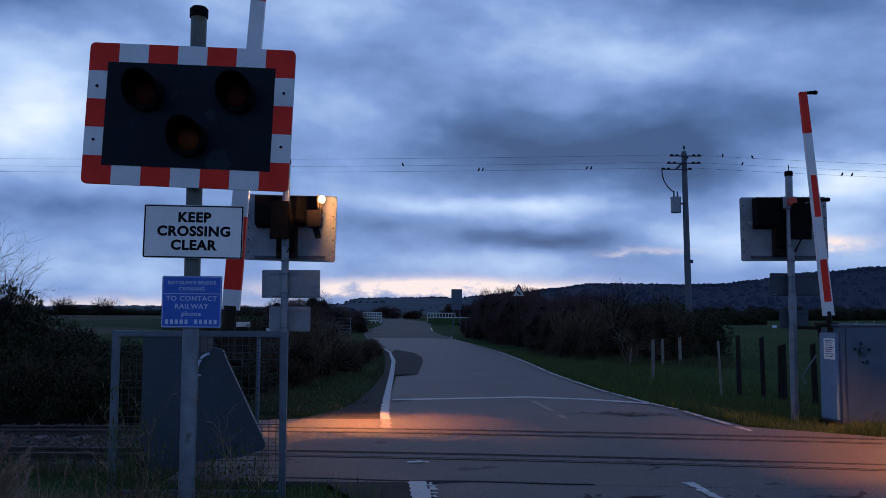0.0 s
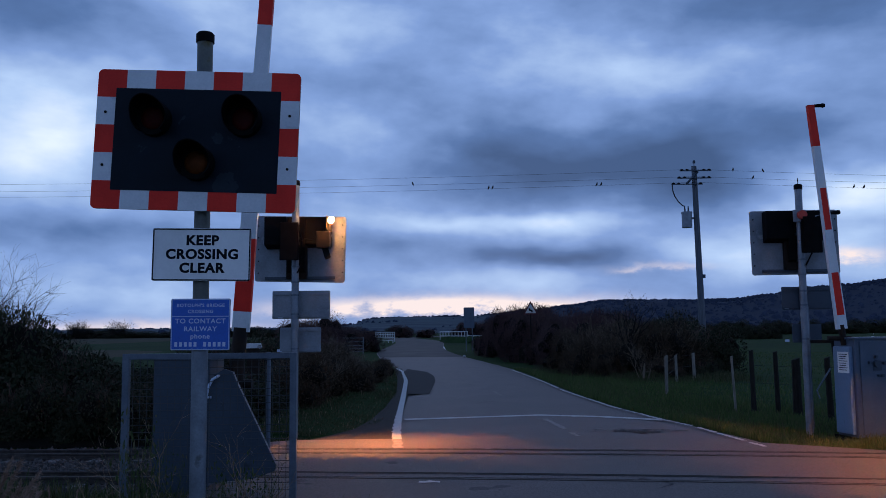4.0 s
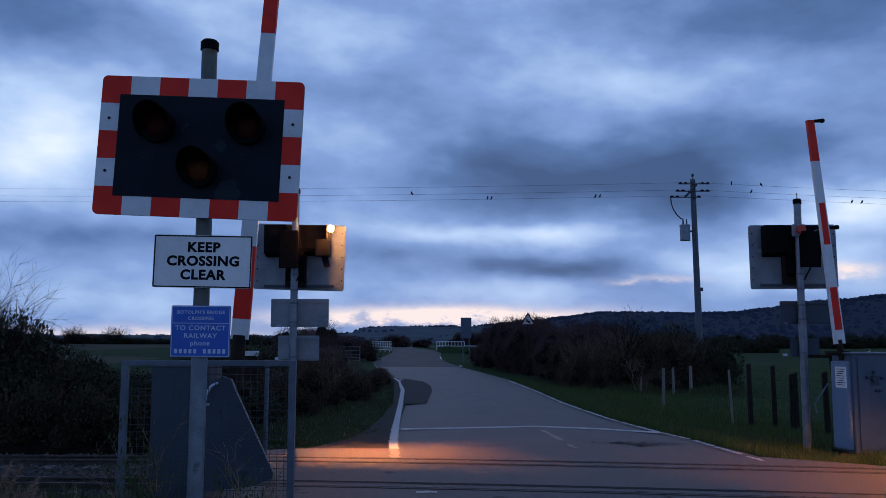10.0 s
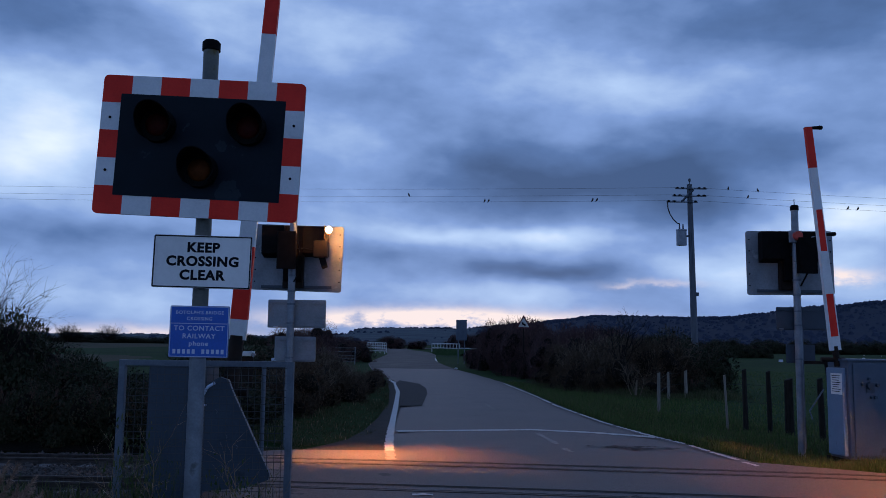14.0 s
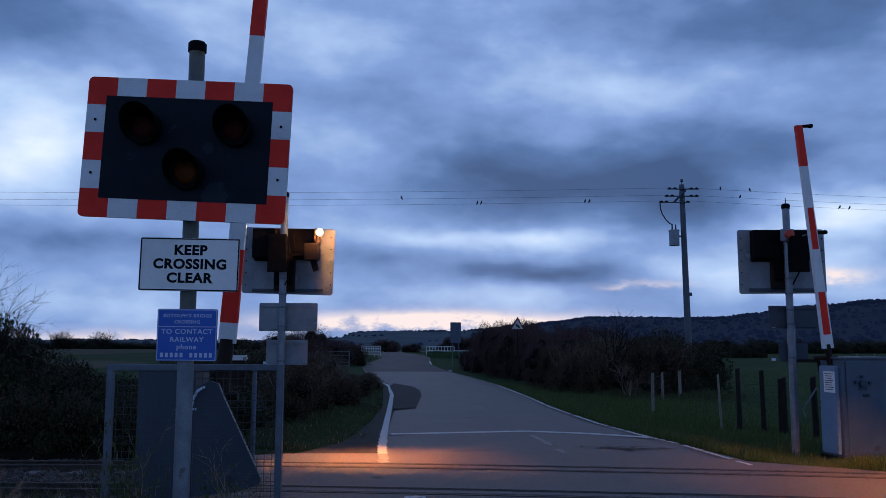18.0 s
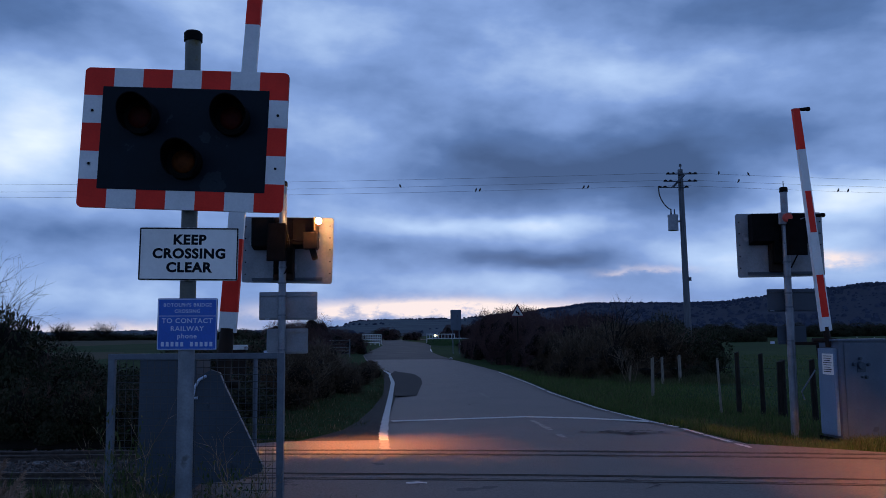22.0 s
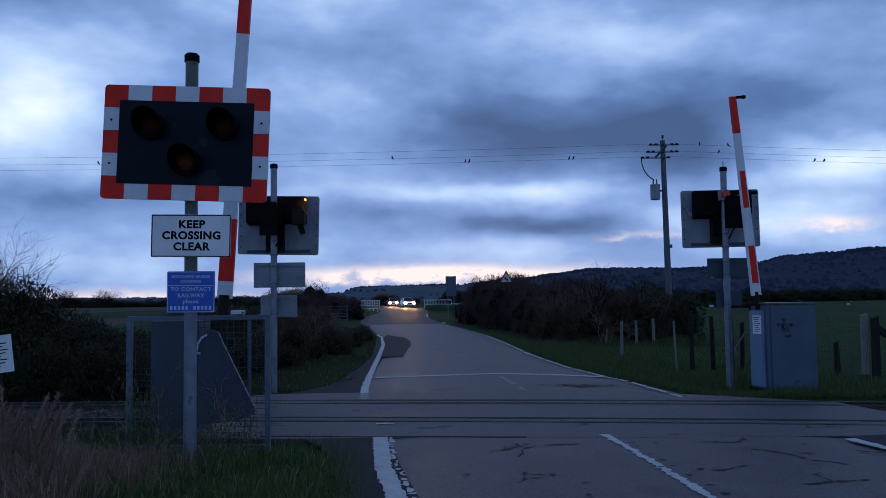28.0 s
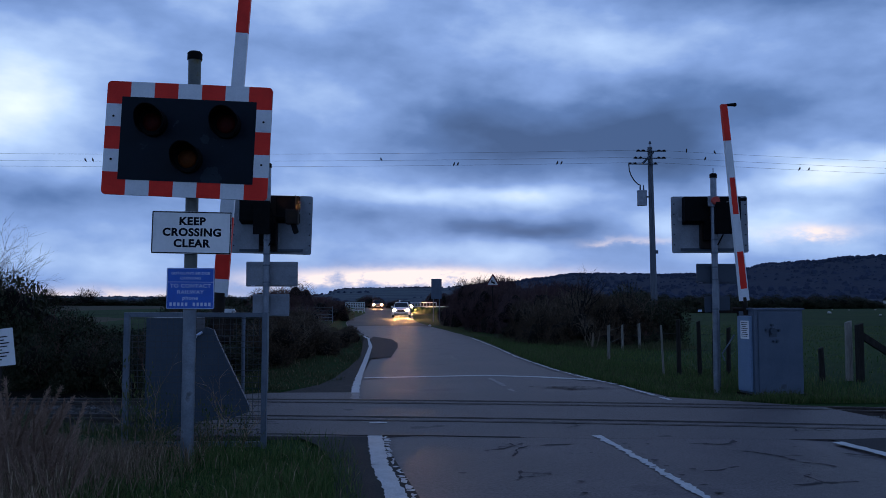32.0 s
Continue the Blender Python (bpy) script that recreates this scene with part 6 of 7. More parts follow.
def leaf_mesh(name, rnd, n, material, size, sliver=0.0):
    """A crown of small leaves within an uneven dome of unit radius and height."""
    lobes = [(Vector((rnd.uniform(-0.6, 0.6), rnd.uniform(-0.6, 0.6), rnd.uniform(0.18, 0.72))), rnd.uniform(0.28, 0.5)) for _ in range(13)]
    verts, faces = [], []
    while len(faces) < n:
        c, r = rnd.choice(lobes)
        d = Vector((rnd.gauss(0, 1), rnd.gauss(0, 1), rnd.gauss(0.1, 1))).normalized()
        p = c + d * (r * rnd.uniform(0.55, 1.08) ** 0.5)
        if p.z < 0.0:
            p.z = abs(p.z) * 0.5
        u = Vector((rnd.gauss(0, 1), rnd.gauss(0, 1), rnd.gauss(0, 1))).normalized()
        w = u.cross(d + Vector((0.01, 0.02, 0.5))).normalized()
        s = size * rnd.uniform(0.5, 1.3)
        wide = 0.32
        if rnd.random() < sliver:
            u = (d + Vector((rnd.gauss(0, 0.5), rnd.gauss(0, 0.5), rnd.gauss(0.6, 0.5)))).normalized()
            w = u.orthogonal().normalized()
            s, wide = size * rnd.uniform(1.6, 4.0), 0.035
        b = len(verts)
        verts += [tuple(p - u * s * 0.5), tuple(p + w * s * wide), tuple(p + u * s * 0.6), tuple(p - w * s * wide)]
        faces.append((b, b + 1, b + 2, b + 3))
    me = bpy.data.meshes.new(name)
    me.from_pydata(verts, [], faces)
    me.materials.append(material)
    return me, lobes


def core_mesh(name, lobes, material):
    """Solid filler that blocks the sky through a bush; its inner shade is put into the colour."""
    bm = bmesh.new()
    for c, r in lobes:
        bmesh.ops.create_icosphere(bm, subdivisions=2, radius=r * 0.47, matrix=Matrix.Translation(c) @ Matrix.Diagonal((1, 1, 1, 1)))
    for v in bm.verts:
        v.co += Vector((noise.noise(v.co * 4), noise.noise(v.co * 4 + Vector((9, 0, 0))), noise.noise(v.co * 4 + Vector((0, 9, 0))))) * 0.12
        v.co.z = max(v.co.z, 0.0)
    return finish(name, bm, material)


def bush_kind(seed, leaf_mat, twig_mat, leaves, stems, size, label, sliver=0.2):
    rnd = random.Random(seed)
    b = thing("bush", at(0, -300, -40), label, "bush", "hedge bushes")
    me, lobes = leaf_mesh("foliage", rnd, leaves, leaf_mat, size, sliver)
    piece("foliage", me, b)
    piece("branchwork", twig_mesh("branchwork", rnd, stems, twig_mat, 1.0, 0.75, 0.016, 2, 3), b)
    piece("dense_core", core_mesh("dense_core", lobes, CORE_SHADE), b)
    return b


# near-black: the shade deep in the bushes is put into this colour
CORE_SHADE = surface("shade_dark_bush_core", (0.007, 0.007, 0.005), (0.018, 0.014, 0.011), 9, 0.95, 0, 1.0, 60, spec=0.1, dist=0.05, grain=0.7)


def plant_bushes():
    kinds = {
        "red": [bush_kind(21 + k, LEAF_RED, TWIG_RED, 15000, 40, 0.036, "leafless reddish-brown hedge bush with a twiggy crown", 0.65) for k in range(2)],
        "dark": [bush_kind(31 + k, LEAF_DARK, TWIG_RED, 16000, 16, 0.052, "dark evergreen bramble and ivy bush") for k in range(2)],
        "brown": [bush_kind(41 + k, LEAF_BROWN, TWIG_PALE, 15000, 24, 0.036, "brown winter bush with pale bare twigs", 0.5) for k in range(2)],
    }
    used = set()
    rnd = random.Random(77)

    def put(kind, x, y, r, h, ry=None, sink=0.1):
        proto = kinds[kind][rnd.randint(0, 1)]
        z = ground_z(x, y) if abs(x) < 60 and y < 220 else -0.3
        m = Matrix.LocRotScale((x, y, z - sink), Euler((0, 0, rnd.uniform(0, 6.283))), (r, ry or r, h))
        ob = proto if proto not in used else copy_thing(proto, m)
        used.add(proto)
        ob.matrix_basis = m
        return ob

    # hedge along the far side of the road, on the pasture side
    for x, y, r, h, k in ((1.95, 59, 0.9, 1.2, "red"), (2.2, 56.5, 1.0, 1.6, "red"), (2.9, 57, 1.5, 2.5, "red"), (3.0, 53, 1.4, 2.45, "red"), (3.4, 49, 1.5, 2.65, "red"), (3.3, 45.5, 1.2, 1.7, "red"), (4.1, 45, 1.6, 2.5, "red"),
                          (4.2, 41.5, 1.1, 1.5, "red"), (5.4, 41.0, 1.7, 2.2, "red"), (4.7, 37.5, 1.4, 1.8, "red"), (4.9, 34.5, 1.4, 1.75, "brown"), (5.2, 31.8, 1.5, 1.95, "brown"), (6.3, 30.2, 1.6, 2.0, "brown"),
                          (7.6, 30.0, 1.6, 2.05, "brown"), (8.9, 30.6, 1.4, 1.75, "dark"), (6.4, 33.5, 1.8, 2.2, "brown"), (7.9, 33.5, 1.8, 2.1, "dark"), (9.6, 33.8, 1.6, 1.75, "dark"), (6.3, 37.5, 1.9, 2.35, "red"),
                          (8.0, 38.0, 1.9, 2.1, "dark"), (5.8, 42, 1.9, 2.4, "red"), (5.2, 47, 1.9, 2.6, "red"), (4.7, 52, 1.8, 2.95, "red"), (4.4, 57, 1.9, 3.0, "red"), (4.2, 62, 1.7, 2.6, "red"),
                          (10.2, 36.5, 1.4, 1.4, "dark"), (4.2, 36.0, 0.8, 0.7, "brown"), (4.6, 32.8, 0.8, 0.75, "brown"), (5.4, 30.0, 0.8, 0.8, "brown"), (6.9, 28.9, 0.9, 0.8, "brown"), (8.4, 29.0, 0.8, 0.7, "dark")):
        put(k, x, y, r, h)
    # low brambles between the crossing and the bend, on the marsh side
    for x, y, r, h, k in ((-2.75, 30.5, 0.8, 0.7, "brown"), (-2.75, 26.5, 0.8, 0.75, "brown"), (-2.6, 22.5, 0.7, 0.7, "brown"), (-3.35, 17.6, 1.05, 1.12, "brown"), (-3.2, 19.5, 1.15, 1.25, "brown"), (-3.35, 22.0, 1.3, 1.3, "brown"), (-3.75, 25, 1.4, 1.25, "brown"), (-4.2, 28.5, 1.4, 1.2, "brown"),
                          (-4.9, 32, 1.5, 1.2, "red"), (-5.4, 36, 1.6, 1.1, "brown"), (-5.0, 19, 1.5, 1.35, "dark"), (-5.2, 23, 1.7, 1.4, "dark"), (-6.2, 28, 2.0, 1.35, "brown"),
                          (-8.2, 52, 1.9, 1.9, "red"), (-9.6, 60, 2.2, 2.6, "red"), (-11.2, 62, 2.4, 2.2, "red"), (-7.2, 66, 1.8, 1.6, "red"), (-10.5, 80, 2.2, 1.9, "red")):
        put(k, x, y, r, h)
    # dark hedge behind the tracks
    for i in range(13):
        x = -4.3 - 0.98 * i
        put("dark", x, 15.0 + rnd.uniform(-0.5, 0.6) - 0.02 * i, rnd.uniform(1.15, 1.4), (0.80, 0.85, 0.95, 1.28, 1.85, 2.25, 2.3, 2.4, 2.4, 2.5, 2.5, 2.5, 2.5)[i])
        put("dark", x - 0.4, 17.2 + rnd.uniform(-0.5, 0.5), rnd.uniform(1.3, 1.6), (0.85, 0.85, 0.88, 1.05, 1.45, 1.9, 2.1, 2.2, 2.3, 2.4, 2.4, 2.5, 2.5)[i])
    for i in range(15):
        put("dark", -3.8 - 0.8 * i, 13.15 + rnd.uniform(-0.15, 0.2), 0.85, rnd.uniform(0.85, 1.05), 0.7, 0.3)
    # hedge line and clumps on the flat horizon
    for i in range(26):
        put("dark", -210 + 7.6 * i + rnd.uniform(-2, 2), 300 + rnd.uniform(-12, 12), rnd.uniform(6, 9), rnd.uniform(1.8, 3.6), sink=0.2)
    for x, y, r, h in ( (-9.5, 156, 2.6, 2.2), (-5.5, 158, 2.4, 1.7), (2.2, 160, 2.4, 2.9), (5.5, 162, 2.6, 2.6), (-20, 210, 4, 1.8), (-32, 230, 6, 2.0), (-45, 240, 7, 1.8), (6, 180, 3, 3.4), (22, 200, 6, 2.4), (-12, 190, 3, 1.6), (0.2, 176, 1.5, 1.8), (2.8, 178, 2.2, 2.2)):
        put("red", x, y, r, h, sink=0.2)
    # hedges across the pasture
    for i in range(24):
        put("dark", 26 + 5.0 * i, 205 + 2.5 * i + rnd.uniform(-4, 4), rnd.uniform(4, 6), rnd.uniform(2.2, 4.2), sink=0.2)
    for i in range(14):
        put("dark", 13 + 2.6 * i, 118 + rnd.uniform(-3, 3) + 1.0 * i, rnd.uniform(1.6, 2.4), rnd.uniform(1.0, 2.0), sink=0.2)


def bare_tree(x, y, z, h, spread, seed, label, leaves=0, stout=1.0, stems=9, bark=None, forks=2):
    rnd = random.Random(seed)
    t = thing("bare_tree", at(x, y, z), label, "tree")
    bm = bmesh.new()
    bm_tube(bm, (0, 0, 0), (0.04, 0, h * 0.35), 0.06 * stout, 0.042 * stout, 8)
    part("trunk", bm, bark or BARK, t, round_it=True)
    piece("crown", twig_mesh("crown", rnd, stems, bark or BARK, h * 1.0, spread, 0.026 * stout, forks, 3), t)
    if leaves:
        me, lobes = leaf_mesh("last_leaves", rnd, leaves, LEAF_DARK, 0.05)
        piece("last_leaves", me, t, Matrix.LocRotScale((0, 0, 0.2), None, (spread * 0.9, spread * 0.9, h * 0.62)))


plant_bushes()
bare_tree(-129, 290, -0.4, 6.8, 1.5, 31, "distant leafless tree in the hedge line", 0, 5.0, 40)
bare_tree(-115, 290, -0.4, 6.3, 1.2, 33, "distant leafless tree in the hedge line", 0, 5.0, 32)
bare_tree(-8.5, 15.3, -0.1, 2.75, 0.5, 5, "bare straggling sapling above the dark hedge", 700, 0.8, 6, None, 3)
bare_tree(-9.1, 15.6, -0.1, 3.0, 0.5, 6, "bare straggling sapling above the dark hedge", 900, 0.9, 6, None, 3)
bare_tree(6.0, 29.4, 0.9, 1.9, 0.55, 12, "leafless grey shrub rising out of the hedge", 0, 1.2, 7)
bare_tree(6.0, 27.4, 0.0, 1.35, 0.5, 17, "pale leafless sapling before the hedge", 0, 0.6, 4, TWIG_PALE)


def blades(name, rnd, count, place, h0, h1, width, material, label, lean=0.45):
    """Grass: bent tapered blades; place(rnd) gives x, y or None."""
    verts, faces = [], []
    n = 0
    while n < count:
        p = place(rnd)
        n += 1
        if p is None:
            continue
        x, y = p
        z = ground_z(x, y) - 0.01
        h = rnd.uniform(h0, h1) * (0.6 + 0.8 * max(0.0, 0.5 + noise.noise((x * 0.9, y * 0.9, 2))))
        a, b = rnd.uniform(0, 6.283), rnd.uniform(0, 6.283)
        dx, dy = math.cos(a) * width * rnd.uniform(0.6, 1.3), math.sin(a) * width
        l = rnd.uniform(0.1, lean) * h
        mx, my = math.cos(b) * l, math.sin(b) * l
        k = len(verts)
        verts += [(x - dx, y - dy, z), (x + dx, y + dy, z), (x + mx * 0.4 + dx * 0.7, y + my * 0.4 + dy * 0.7, z + h * 0.6),
                  (x + mx * 0.4 - dx * 0.7, y + my * 0.4 - dy * 0.7, z + h * 0.6), (x + mx, y + my, z + h * (0.95 if l < 0.3 * h else 0.8))]
        faces += [(k, k + 1, k + 2, k + 3), (k + 3, k + 2, k + 4)]
    return sheet(name, verts, faces, material, label, "grass", "stuff")


def make_grass():
    rnd = random.Random(4)

    def near_verge(r):
        x, y = r.uniform(-5.2, 0.35), r.uniform(2.4, 8.0)
        edge = 0.62 - 0.125 * y - 0.09
        if x > edge - abs(r.gauss(0, 0.13)) or (x > -0.75 and y > 7.6) or (y > 6.95 and r.random() < 0.85) or r.random() < (1 - smoothstep(-3.0, -1.7, x)) * 0.8:
            return None
        return x, y

    blades("verge_grass", rnd, 70000, near_verge, 0.04, 0.19, 0.0030, GRASS, "short rough green grass on the verge", 0.7)
    blades("verge_straw", rnd, 2200, near_verge, 0.08, 0.24, 0.0035, GRASS_DRY, "dead straw among the verge grass", 0.9)

    def reeds(r):
        x, y = r.uniform(-5.0, -1.6), r.uniform(3.6, 6.8)
        if r.random() < smoothstep(-2.7, -1.6, x) * 0.94 or noise.noise((x * 2.2, y * 2.2, 7)) + r.gauss(0, 0.15) < -0.08:
            return None
        return x, y

    blades("dead_grass", rnd, 15000, reeds, 0.08, 0.40, 0.0020, GRASS_DRY, "tall dead brown grass beside the guard", 0.7)

    def guard_foot(r):
        x, y = r.uniform(-4.6, -1.75), r.uniform(5.5, 7.0)
        if noise.noise((x * 1.8, y * 1.8, 3)) + r.gauss(0, 0.2) < -0.1 or r.random() < smoothstep(-2.6, -1.75, x) * 0.7:
            return None
        return x, y

    blades("pale_dead_grass", rnd, 8000, guard_foot, 0.10, 0.34, 0.0026, GRASS_DRY, "pale dead grass at the foot of the guard", 0.8)

    def far_right(r):
        y = 11.6 + 24 * r.random() ** 1.6
        c, h = spline(ROAD, y)
        x = c + h + 0.22 + abs(r.gauss(0, 2.2))
        if x > 11 or (y < 12.2 and x < 4.6):
            return None
        return x, y

    blades("far_verge_grass", rnd, 100000, far_right, 0.03, 0.15, 0.0042, GRASS, "rough green verge grass beside the road", 0.6)
    blades("far_verge_straw", rnd, 16000, far_right, 0.05, 0.22, 0.0038, GRASS_DULL, "straw-coloured stems in the verge", 0.6)

    def hedge_foot(r):
        u = r.random()
        x, y = 3.7 + 5.6 * u, 34.5 - 5.5 * min(1.0, u * 2.2)
        return x + r.gauss(0, 0.35), y - abs(r.gauss(0.4, 0.9))

    blades("hedge_foot_grass", rnd, 9000, hedge_foot, 0.08, 0.36, 0.006, GRASS_DULL, "rank dull grass at the hedge's foot", 0.8)

    def far_left(r):
        y = 12.75 + 24 * r.random() ** 1.5
        c, h = spline(ROAD, y)
        x = c - h - 0.22 - 1.1 * (1 - smoothstep(12.6, 15, y)) - abs(r.gauss(0, 1.5))
        if x < -7 or (x < -3.7 and y < 17):
            return None
        return x, y

    blades("left_verge_grass", rnd, 40000, far_left, 0.02, 0.08, 0.005, GRASS_DULL, "rough green grass below the brambles", 0.6)
    blades("left_verge_straw", rnd, 900, far_left, 0.04, 0.13, 0.004, GRASS_DRY, "pale straw at the road's edge", 0.6)

    def track_side(r):
        x = r.uniform(-12, -2.6)
        c = (track_y(max(x, -9), True) + track_y(max(x, -9), False)) / 2
        return x, c - (1.75 + abs(r.gauss(0, 0.35)))

    blades("trackside_grass", rnd, 4500, track_side, 0.06, 0.26, 0.006, WEED, "straggling weeds beside the tracks", 0.7)

    def pasture(r):
        return r.uniform(5, 40), r.uniform(15, 70)

    blades("pasture_grass", rnd, 30000, pasture, 0.04, 0.13, 0.012, GRASS, "dark pasture tussocks", 0.6)


def reed_clump():
    """Feathery seed heads on tall dry stalks, one thing per stalk near the eye."""
    rnd = random.Random(15)
    kinds = []
    for k in range(3):
        verts, faces = [], []
        h = 0.95

        def stick(a, b, r0, r1):
            d = (b - a).normalized()
            u = d.cross(Vector((0.3, 0.9, 0.1))).normalized()
            w = d.cross(u)
            base = len(verts)
            for p, r in ((a, r0), (b, r1)):
                for q in range(3):
                    verts.append(tuple(p + u * (r * math.cos(2.094 * q)) + w * (r * math.sin(2.094 * q))))
            for q in range(3):
                faces.append((base + q, base + (q + 1) % 3, base + 3 + (q + 1) % 3, base + 3 + q))

        p, d = Vector((0, 0, 0)), Vector((rnd.uniform(-0.1, 0.1), rnd.uniform(-0.1, 0.1), 1)).normalized()
        line = [p]
        for s in range(8):
            d = (d + Vector((0.035, rnd.gauss(0, 0.03), 0))).normalized()
            q = p + d * (h / 8)
            stick(p, q, 0.0035, 0.003)
            line.append(q)
            p = q
        me = bpy.data.meshes.new("stalk")
        me.from_pydata(verts, [], faces)
        me.materials.append(GRASS_DRY)
        verts, faces = [], []
        for _ in range(300):
            t = rnd.uniform(5.2, 8)
            i = min(int(t), 7)
            o = line[i].lerp(line[i + 1], t - i)
            e = ((line[i + 1] - line[i]).normalized() * 1.1 + Vector((rnd.gauss(0.25, 0.5), rnd.gauss(0, 0.5), rnd.gauss(-0.1, 0.5)))).normalized()
            stick(o, o + e * rnd.uniform(0.03, 0.085) * (1.0 - 0.06 * t), 0.0020, 0.0007)
        mp = bpy.data.meshes.new("seed_head")
        mp.from_pydata(verts, [], faces)
        mp.materials.append(PLUME)
        kinds.append((me, mp))
    for i in range(290):
        if i % 2:
            y = rnd.uniform(3.5, 5.2)
            u = rnd.uniform(-0.55, 0.35)
            x, s = -0.61 * y - u, rnd.uniform(0.7, 1.12) * (0.62 + 0.38 * smoothstep(-0.50, -0.15, u))
        else:
            x, y = rnd.uniform(-4.2, -2.1), rnd.uniform(4.2, 6.8)
            s = rnd.uniform(0.28, 0.62) * (1.0 - 0.35 * smoothstep(-3.2, -2.1, x))
        st = thing("reed_stalk", Matrix.LocRotScale((x, y, ground_z(x, y) - 0.02), Euler((rnd.gauss(0, 0.12), rnd.gauss(0.05, 0.14), rnd.uniform(0, 6.28))), (s, s, s)), "dry brown reed stalk with a feathery seed head", "reed", "dry reeds")
        a, b = kinds[i % 3]
        piece("stalk", a, st)
        piece("seed_head", b, st)


def weeds():
    rnd = random.Random(23)
    for x, y, h, n in ((-2.62, 7.15, 1.05, 8), (-2.45, 7.22, 0.7, 6), (-1.72, 7.05, 0.75, 7), (-1.95, 6.85, 0.45, 5), (-1.62, 7.25, 0.5, 5), (-2.85, 7.0, 0.5, 5), (-2.3, 6.75, 0.35, 5), (-1.5, 7.2, 0.3, 4)):
        w = thing("weed", at(x, y, ground_z(x, y) - 0.02), "straggling green and straw-coloured weed at the guard's foot", "weed", "weeds")
        for k in range(n):
            piece("stem", twig_mesh("stem", rnd, 1, GRASS_DRY if k % 3 == 0 else WEED, h * (1.1 if k % 3 == 0 else 0.95), 0.45, 0.006, 2, 2), w)
        me, lobes = leaf_mesh("leaves", rnd, 330 if h > 0.8 else 170, WEED, 0.08)
        piece("leaves", me, w, Matrix.LocRotScale((0, 0, 0.02), None, (0.27, 0.22, h * 0.95)))


make_grass()
reed_clump()
weeds()


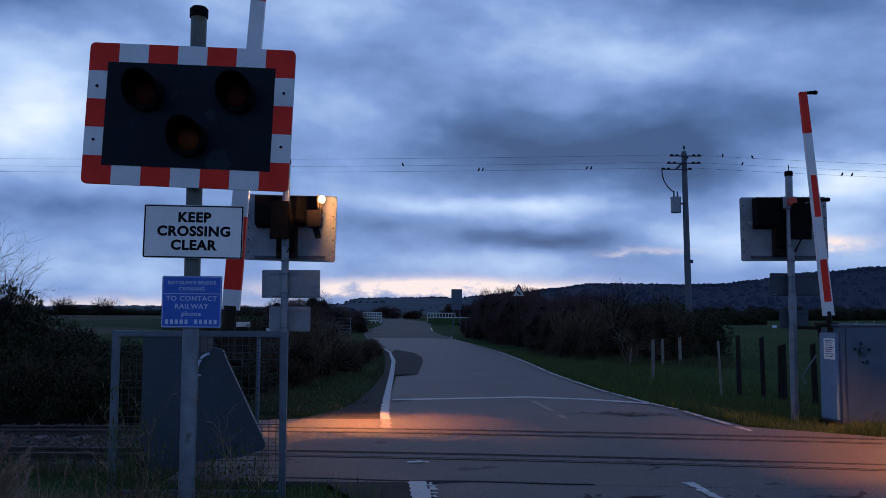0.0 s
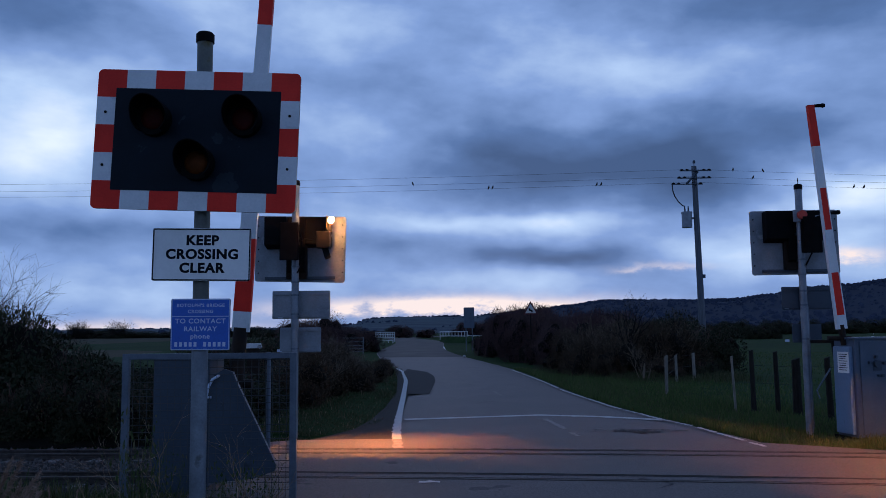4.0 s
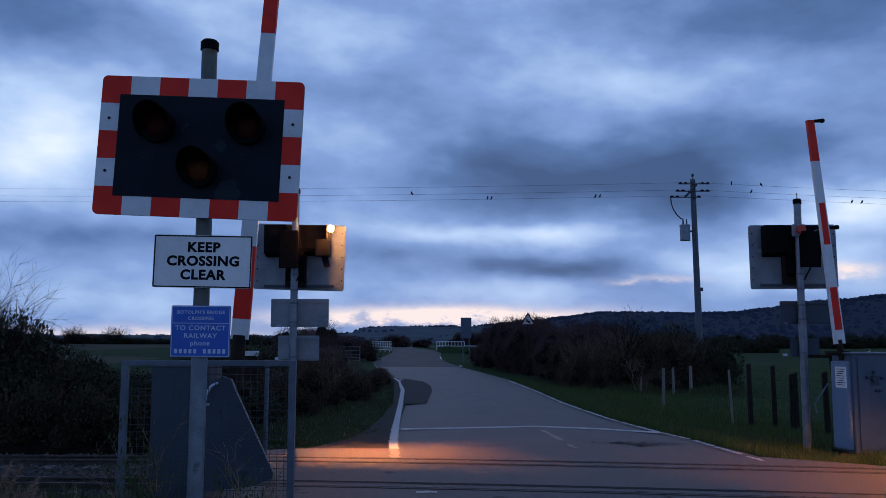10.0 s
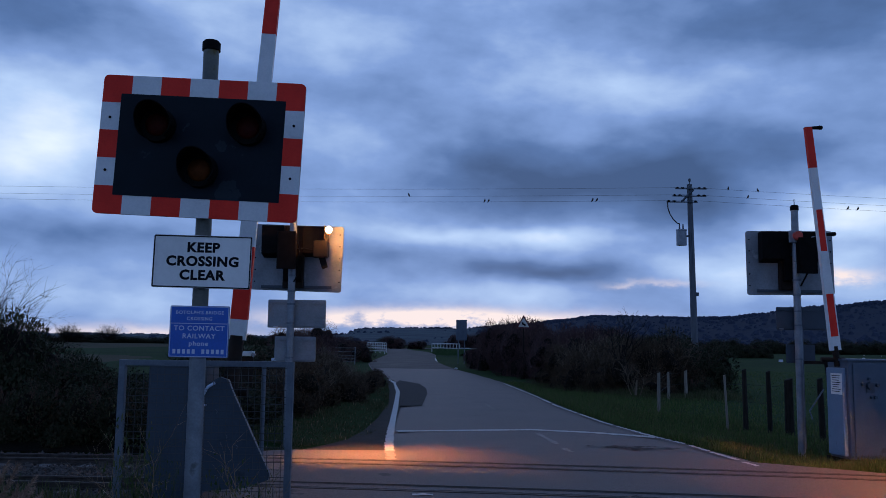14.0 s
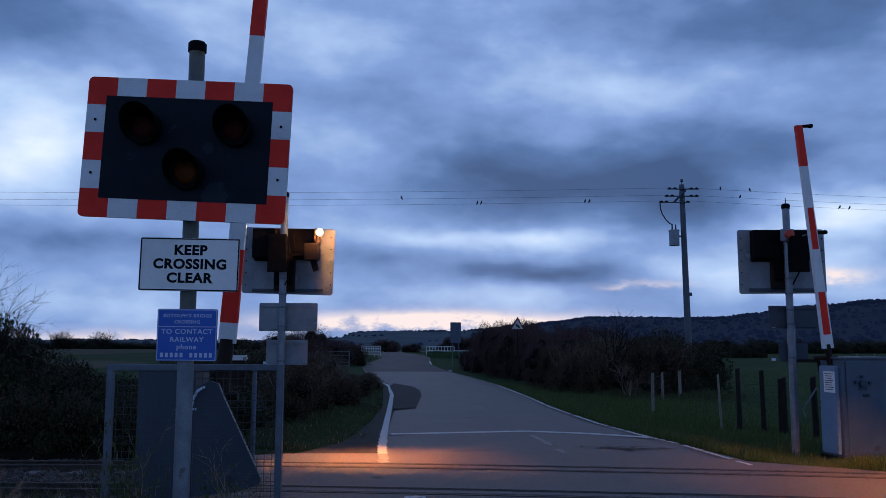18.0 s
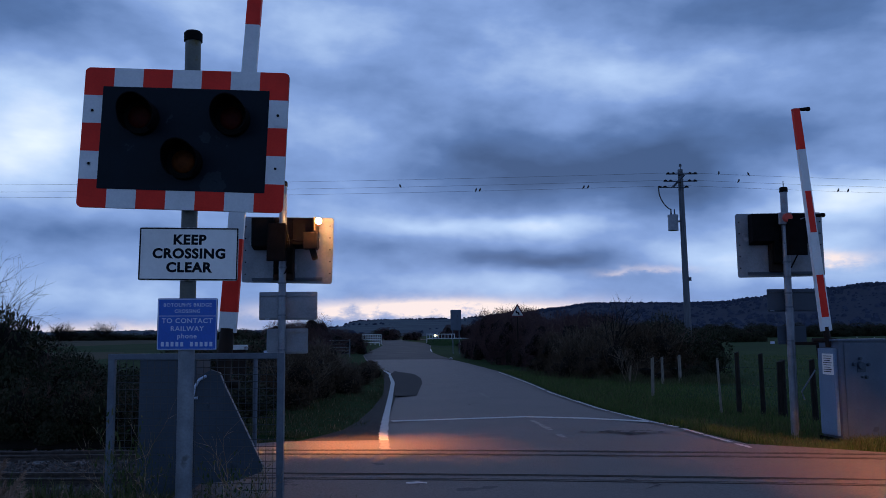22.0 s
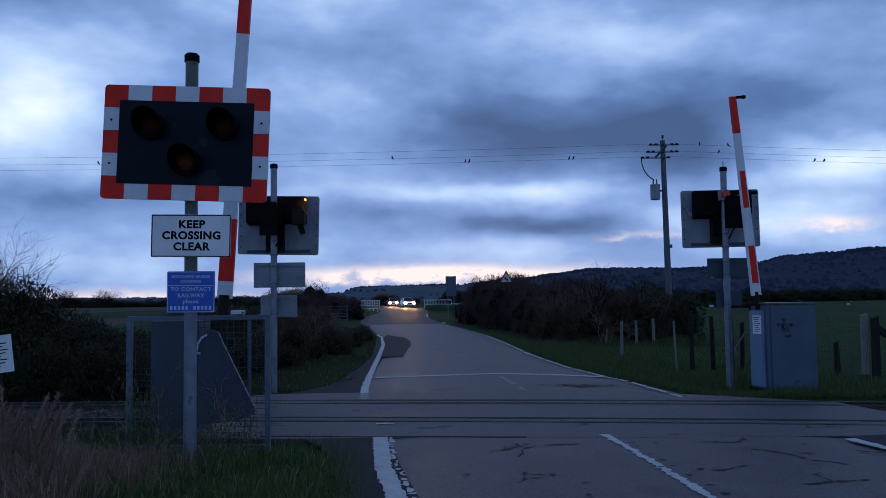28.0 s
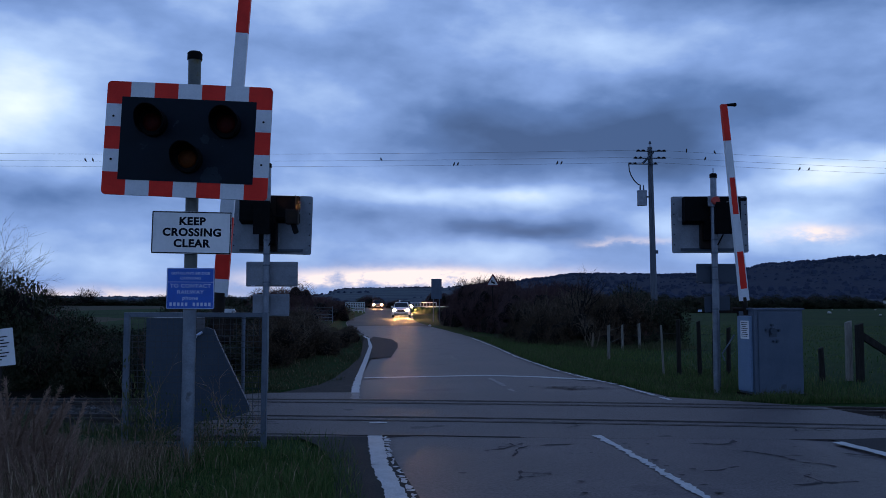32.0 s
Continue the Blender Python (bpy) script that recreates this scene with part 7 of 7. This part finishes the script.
# ---- cars ----
def car(name, paint, label):
    """A small hatchback, nose towards -y."""
    c = thing(name, at(0, 0), label, "car", "oncoming cars")
    rows = ((-2.05, 0.30, 0.62, 0.70), (-1.95, 0.24, 0.76, 0.82), (-1.2, 0.22, 0.92, 0.86), (-0.6, 0.22, 0.96, 0.87), (1.0, 0.22, 0.98, 0.87), (1.85, 0.26, 0.95, 0.84), (2.0, 0.36, 0.80, 0.76))
    bm = bmesh.new()
    rings = []
    for y, z0, z1, w in rows:
        rings.append([bm.verts.new(p) for p in ((-w, y, z0), (w, y, z0), (w * 1.0, y, (z0 + z1) / 2 + 0.05), (w * 0.93, y, z1), (-w * 0.93, y, z1), (-w, y, (z0 + z1) / 2 + 0.05))])
    for a, b in zip(rings[:-1], rings[1:]):
        for k in range(6):
            bm.faces.new((a[k], a[(k + 1) % 6], b[(k + 1) % 6], b[k]))
    bm.faces.new(rings[0])
    bm.faces.new(rings[-1][::-1])
    body = part("body", bm, paint, c, "painted car body", bevel=0.03)
    bm = bmesh.new()
    low = [(-0.76, -0.95, 0.93), (0.76, -0.95, 0.93), (0.78, 1.75, 0.94), (-0.78, 1.75, 0.94)]
    top = [(-0.56, -0.20, 1.44), (0.56, -0.20, 1.44), (0.58, 1.35, 1.44), (-0.58, 1.35, 1.44)]
    l, t = [bm.verts.new(p) for p in low], [bm.verts.new(p) for p in top]
    bm.faces.new(t)
    for k in range(4):
        bm.faces.new((l[k], l[(k + 1) % 4], t[(k + 1) % 4], t[k]))
    cabin = part("cabin", bm, paint, body, "roof and pillars", bevel=0.04)
    for nm, pts in (("windscreen", ((-0.68, -0.885, 0.985), (0.68, -0.885, 0.985), (0.54, -0.27, 1.40), (-0.54, -0.27, 1.40))),
                    ("side_window", ((0.775, -0.75, 0.97), (0.79, 1.45, 0.98), (0.625, 1.20, 1.38), (0.61, -0.18, 1.38))),
                    ("side_window", ((-0.79, 1.45, 0.98), (-0.775, -0.75, 0.97), (-0.61, -0.18, 1.38), (-0.625, 1.20, 1.38)))):
        bm = bmesh.new()
        vs = [bm.verts.new(p) for p in pts]
        f = bm.faces.new(vs)
        r = bmesh.ops.extrude_face_region(bm, geom=[f])
        f.normal_update()
        n = f.normal * 0.022
        for v in [g for g in r["geom"] if isinstance(g, bmesh.types.BMVert)]:
            v.co += n
        part(nm, bm, GLASS_DARK, body, "dark glass")
    for s in (-1, 1):
        bm = bmesh.new()
        bmesh.ops.create_uvsphere(bm, u_segments=16, v_segments=8, radius=0.105, matrix=pose(0.60 * s, -2.0, 0.66) @ Matrix.Diagonal((1.25, 0.5, 0.85, 1)))
        part("headlight", bm, HEADLIGHT, body, "lit headlight", round_it=True)
        bm = bmesh.new()
        bm_box(bm, (0.92 * s, -0.55, 1.0), (0.16, 0.09, 0.12))
        part("mirror", bm, paint, body, bevel=0.02)
        for y in (-1.3, 1.3):
            bm = bmesh.new()
            bm_tube(bm, (0.70 * s, y, 0.31), (0.88 * s, y, 0.31), 0.31, 0.31, 24)
            wh = part("wheel", bm, RUBBER, c, "black tyre", round_it=True)
            bm = bmesh.new()
            bm_tube(bm, (0.87 * s, y, 0.31), (0.892 * s, y, 0.31), 0.20, 0.17, 16)
            part("rim", bm, CHROME, wh, round_it=True)
    bm = bmesh.new()
    bm_box(bm, (0, -2.05, 0.62), (0.70, 0.05, 0.16))
    part("grille", bm, BLACK, body, "black grille")
    bm = bmesh.new()
    bm_box(bm, (0, -2.075, 0.42), (0.52, 0.03, 0.11))
    part("number_plate", bm, SIGN_WHITE, body, "plain pale plate")
    bm = bmesh.new()
    bm_box(bm, (0, -2.03, 0.33), (1.3, 0.06, 0.10))
    part("bumper_intake", bm, BLACK, body)
    return c


car_a = car("car", CAR_WHITE, "white hatchback with lit headlights driving on the road")
car_b = car("car", CAR_SILVER, "silver hatchback with lit headlights following on the road")
car_c = car("car", CAR_DARK, "dark hatchback with lit headlights far back on the road")


# ---- what moves ----
def lane(y):
    """The oncoming lane at a distance: place, height and heading of the nose."""
    def x_at(q):
        c, h = spline(ROAD, q)
        return c + 1.3 + 0.8 * smoothstep(128, 112, q) - 0.4 * smoothstep(98, 80, q)
    s = (x_at(y + 0.5) - x_at(y - 0.5))
    return pose(x_at(y), y, road_z(y) + 0.005, 0, 0, -math.degrees(math.atan(s)))


def motions():
    # the floodlights go out: their glowing parts sink into the gear boxes
    for ob, m in lit_a + lit_b:
        out = pose(-0.03, 0.03, -0.2) @ m.to_quaternion().to_matrix().to_4x4()
        end = 29.3 if ob.name.startswith("filament") else 27.7
        walk(ob, [(0.0, m), (end - (0.9 if end > 28 else 0.2), m), (end, out), (32.0, out)])
    # distance along the road, second by second, of the leading car
    lead = lambda t: 80.5 + 9.5 * (32 - t) if t > 25 else 147 + 12.5 * (25 - t)
    for c, lag in ((car_a, 0.0), (car_b, 2.2), (car_c, 6.3)):
        rows = []
        for k in range(65):
            t = k * 0.5
            # the followers close up on the leader after the bend
            gap = 14 * (1 - smoothstep(25, 28, t)) if lag else 0.0
            rows.append((t, lane(min(lead(t - lag) + gap, 222))))
        walk(c, rows)


motions()
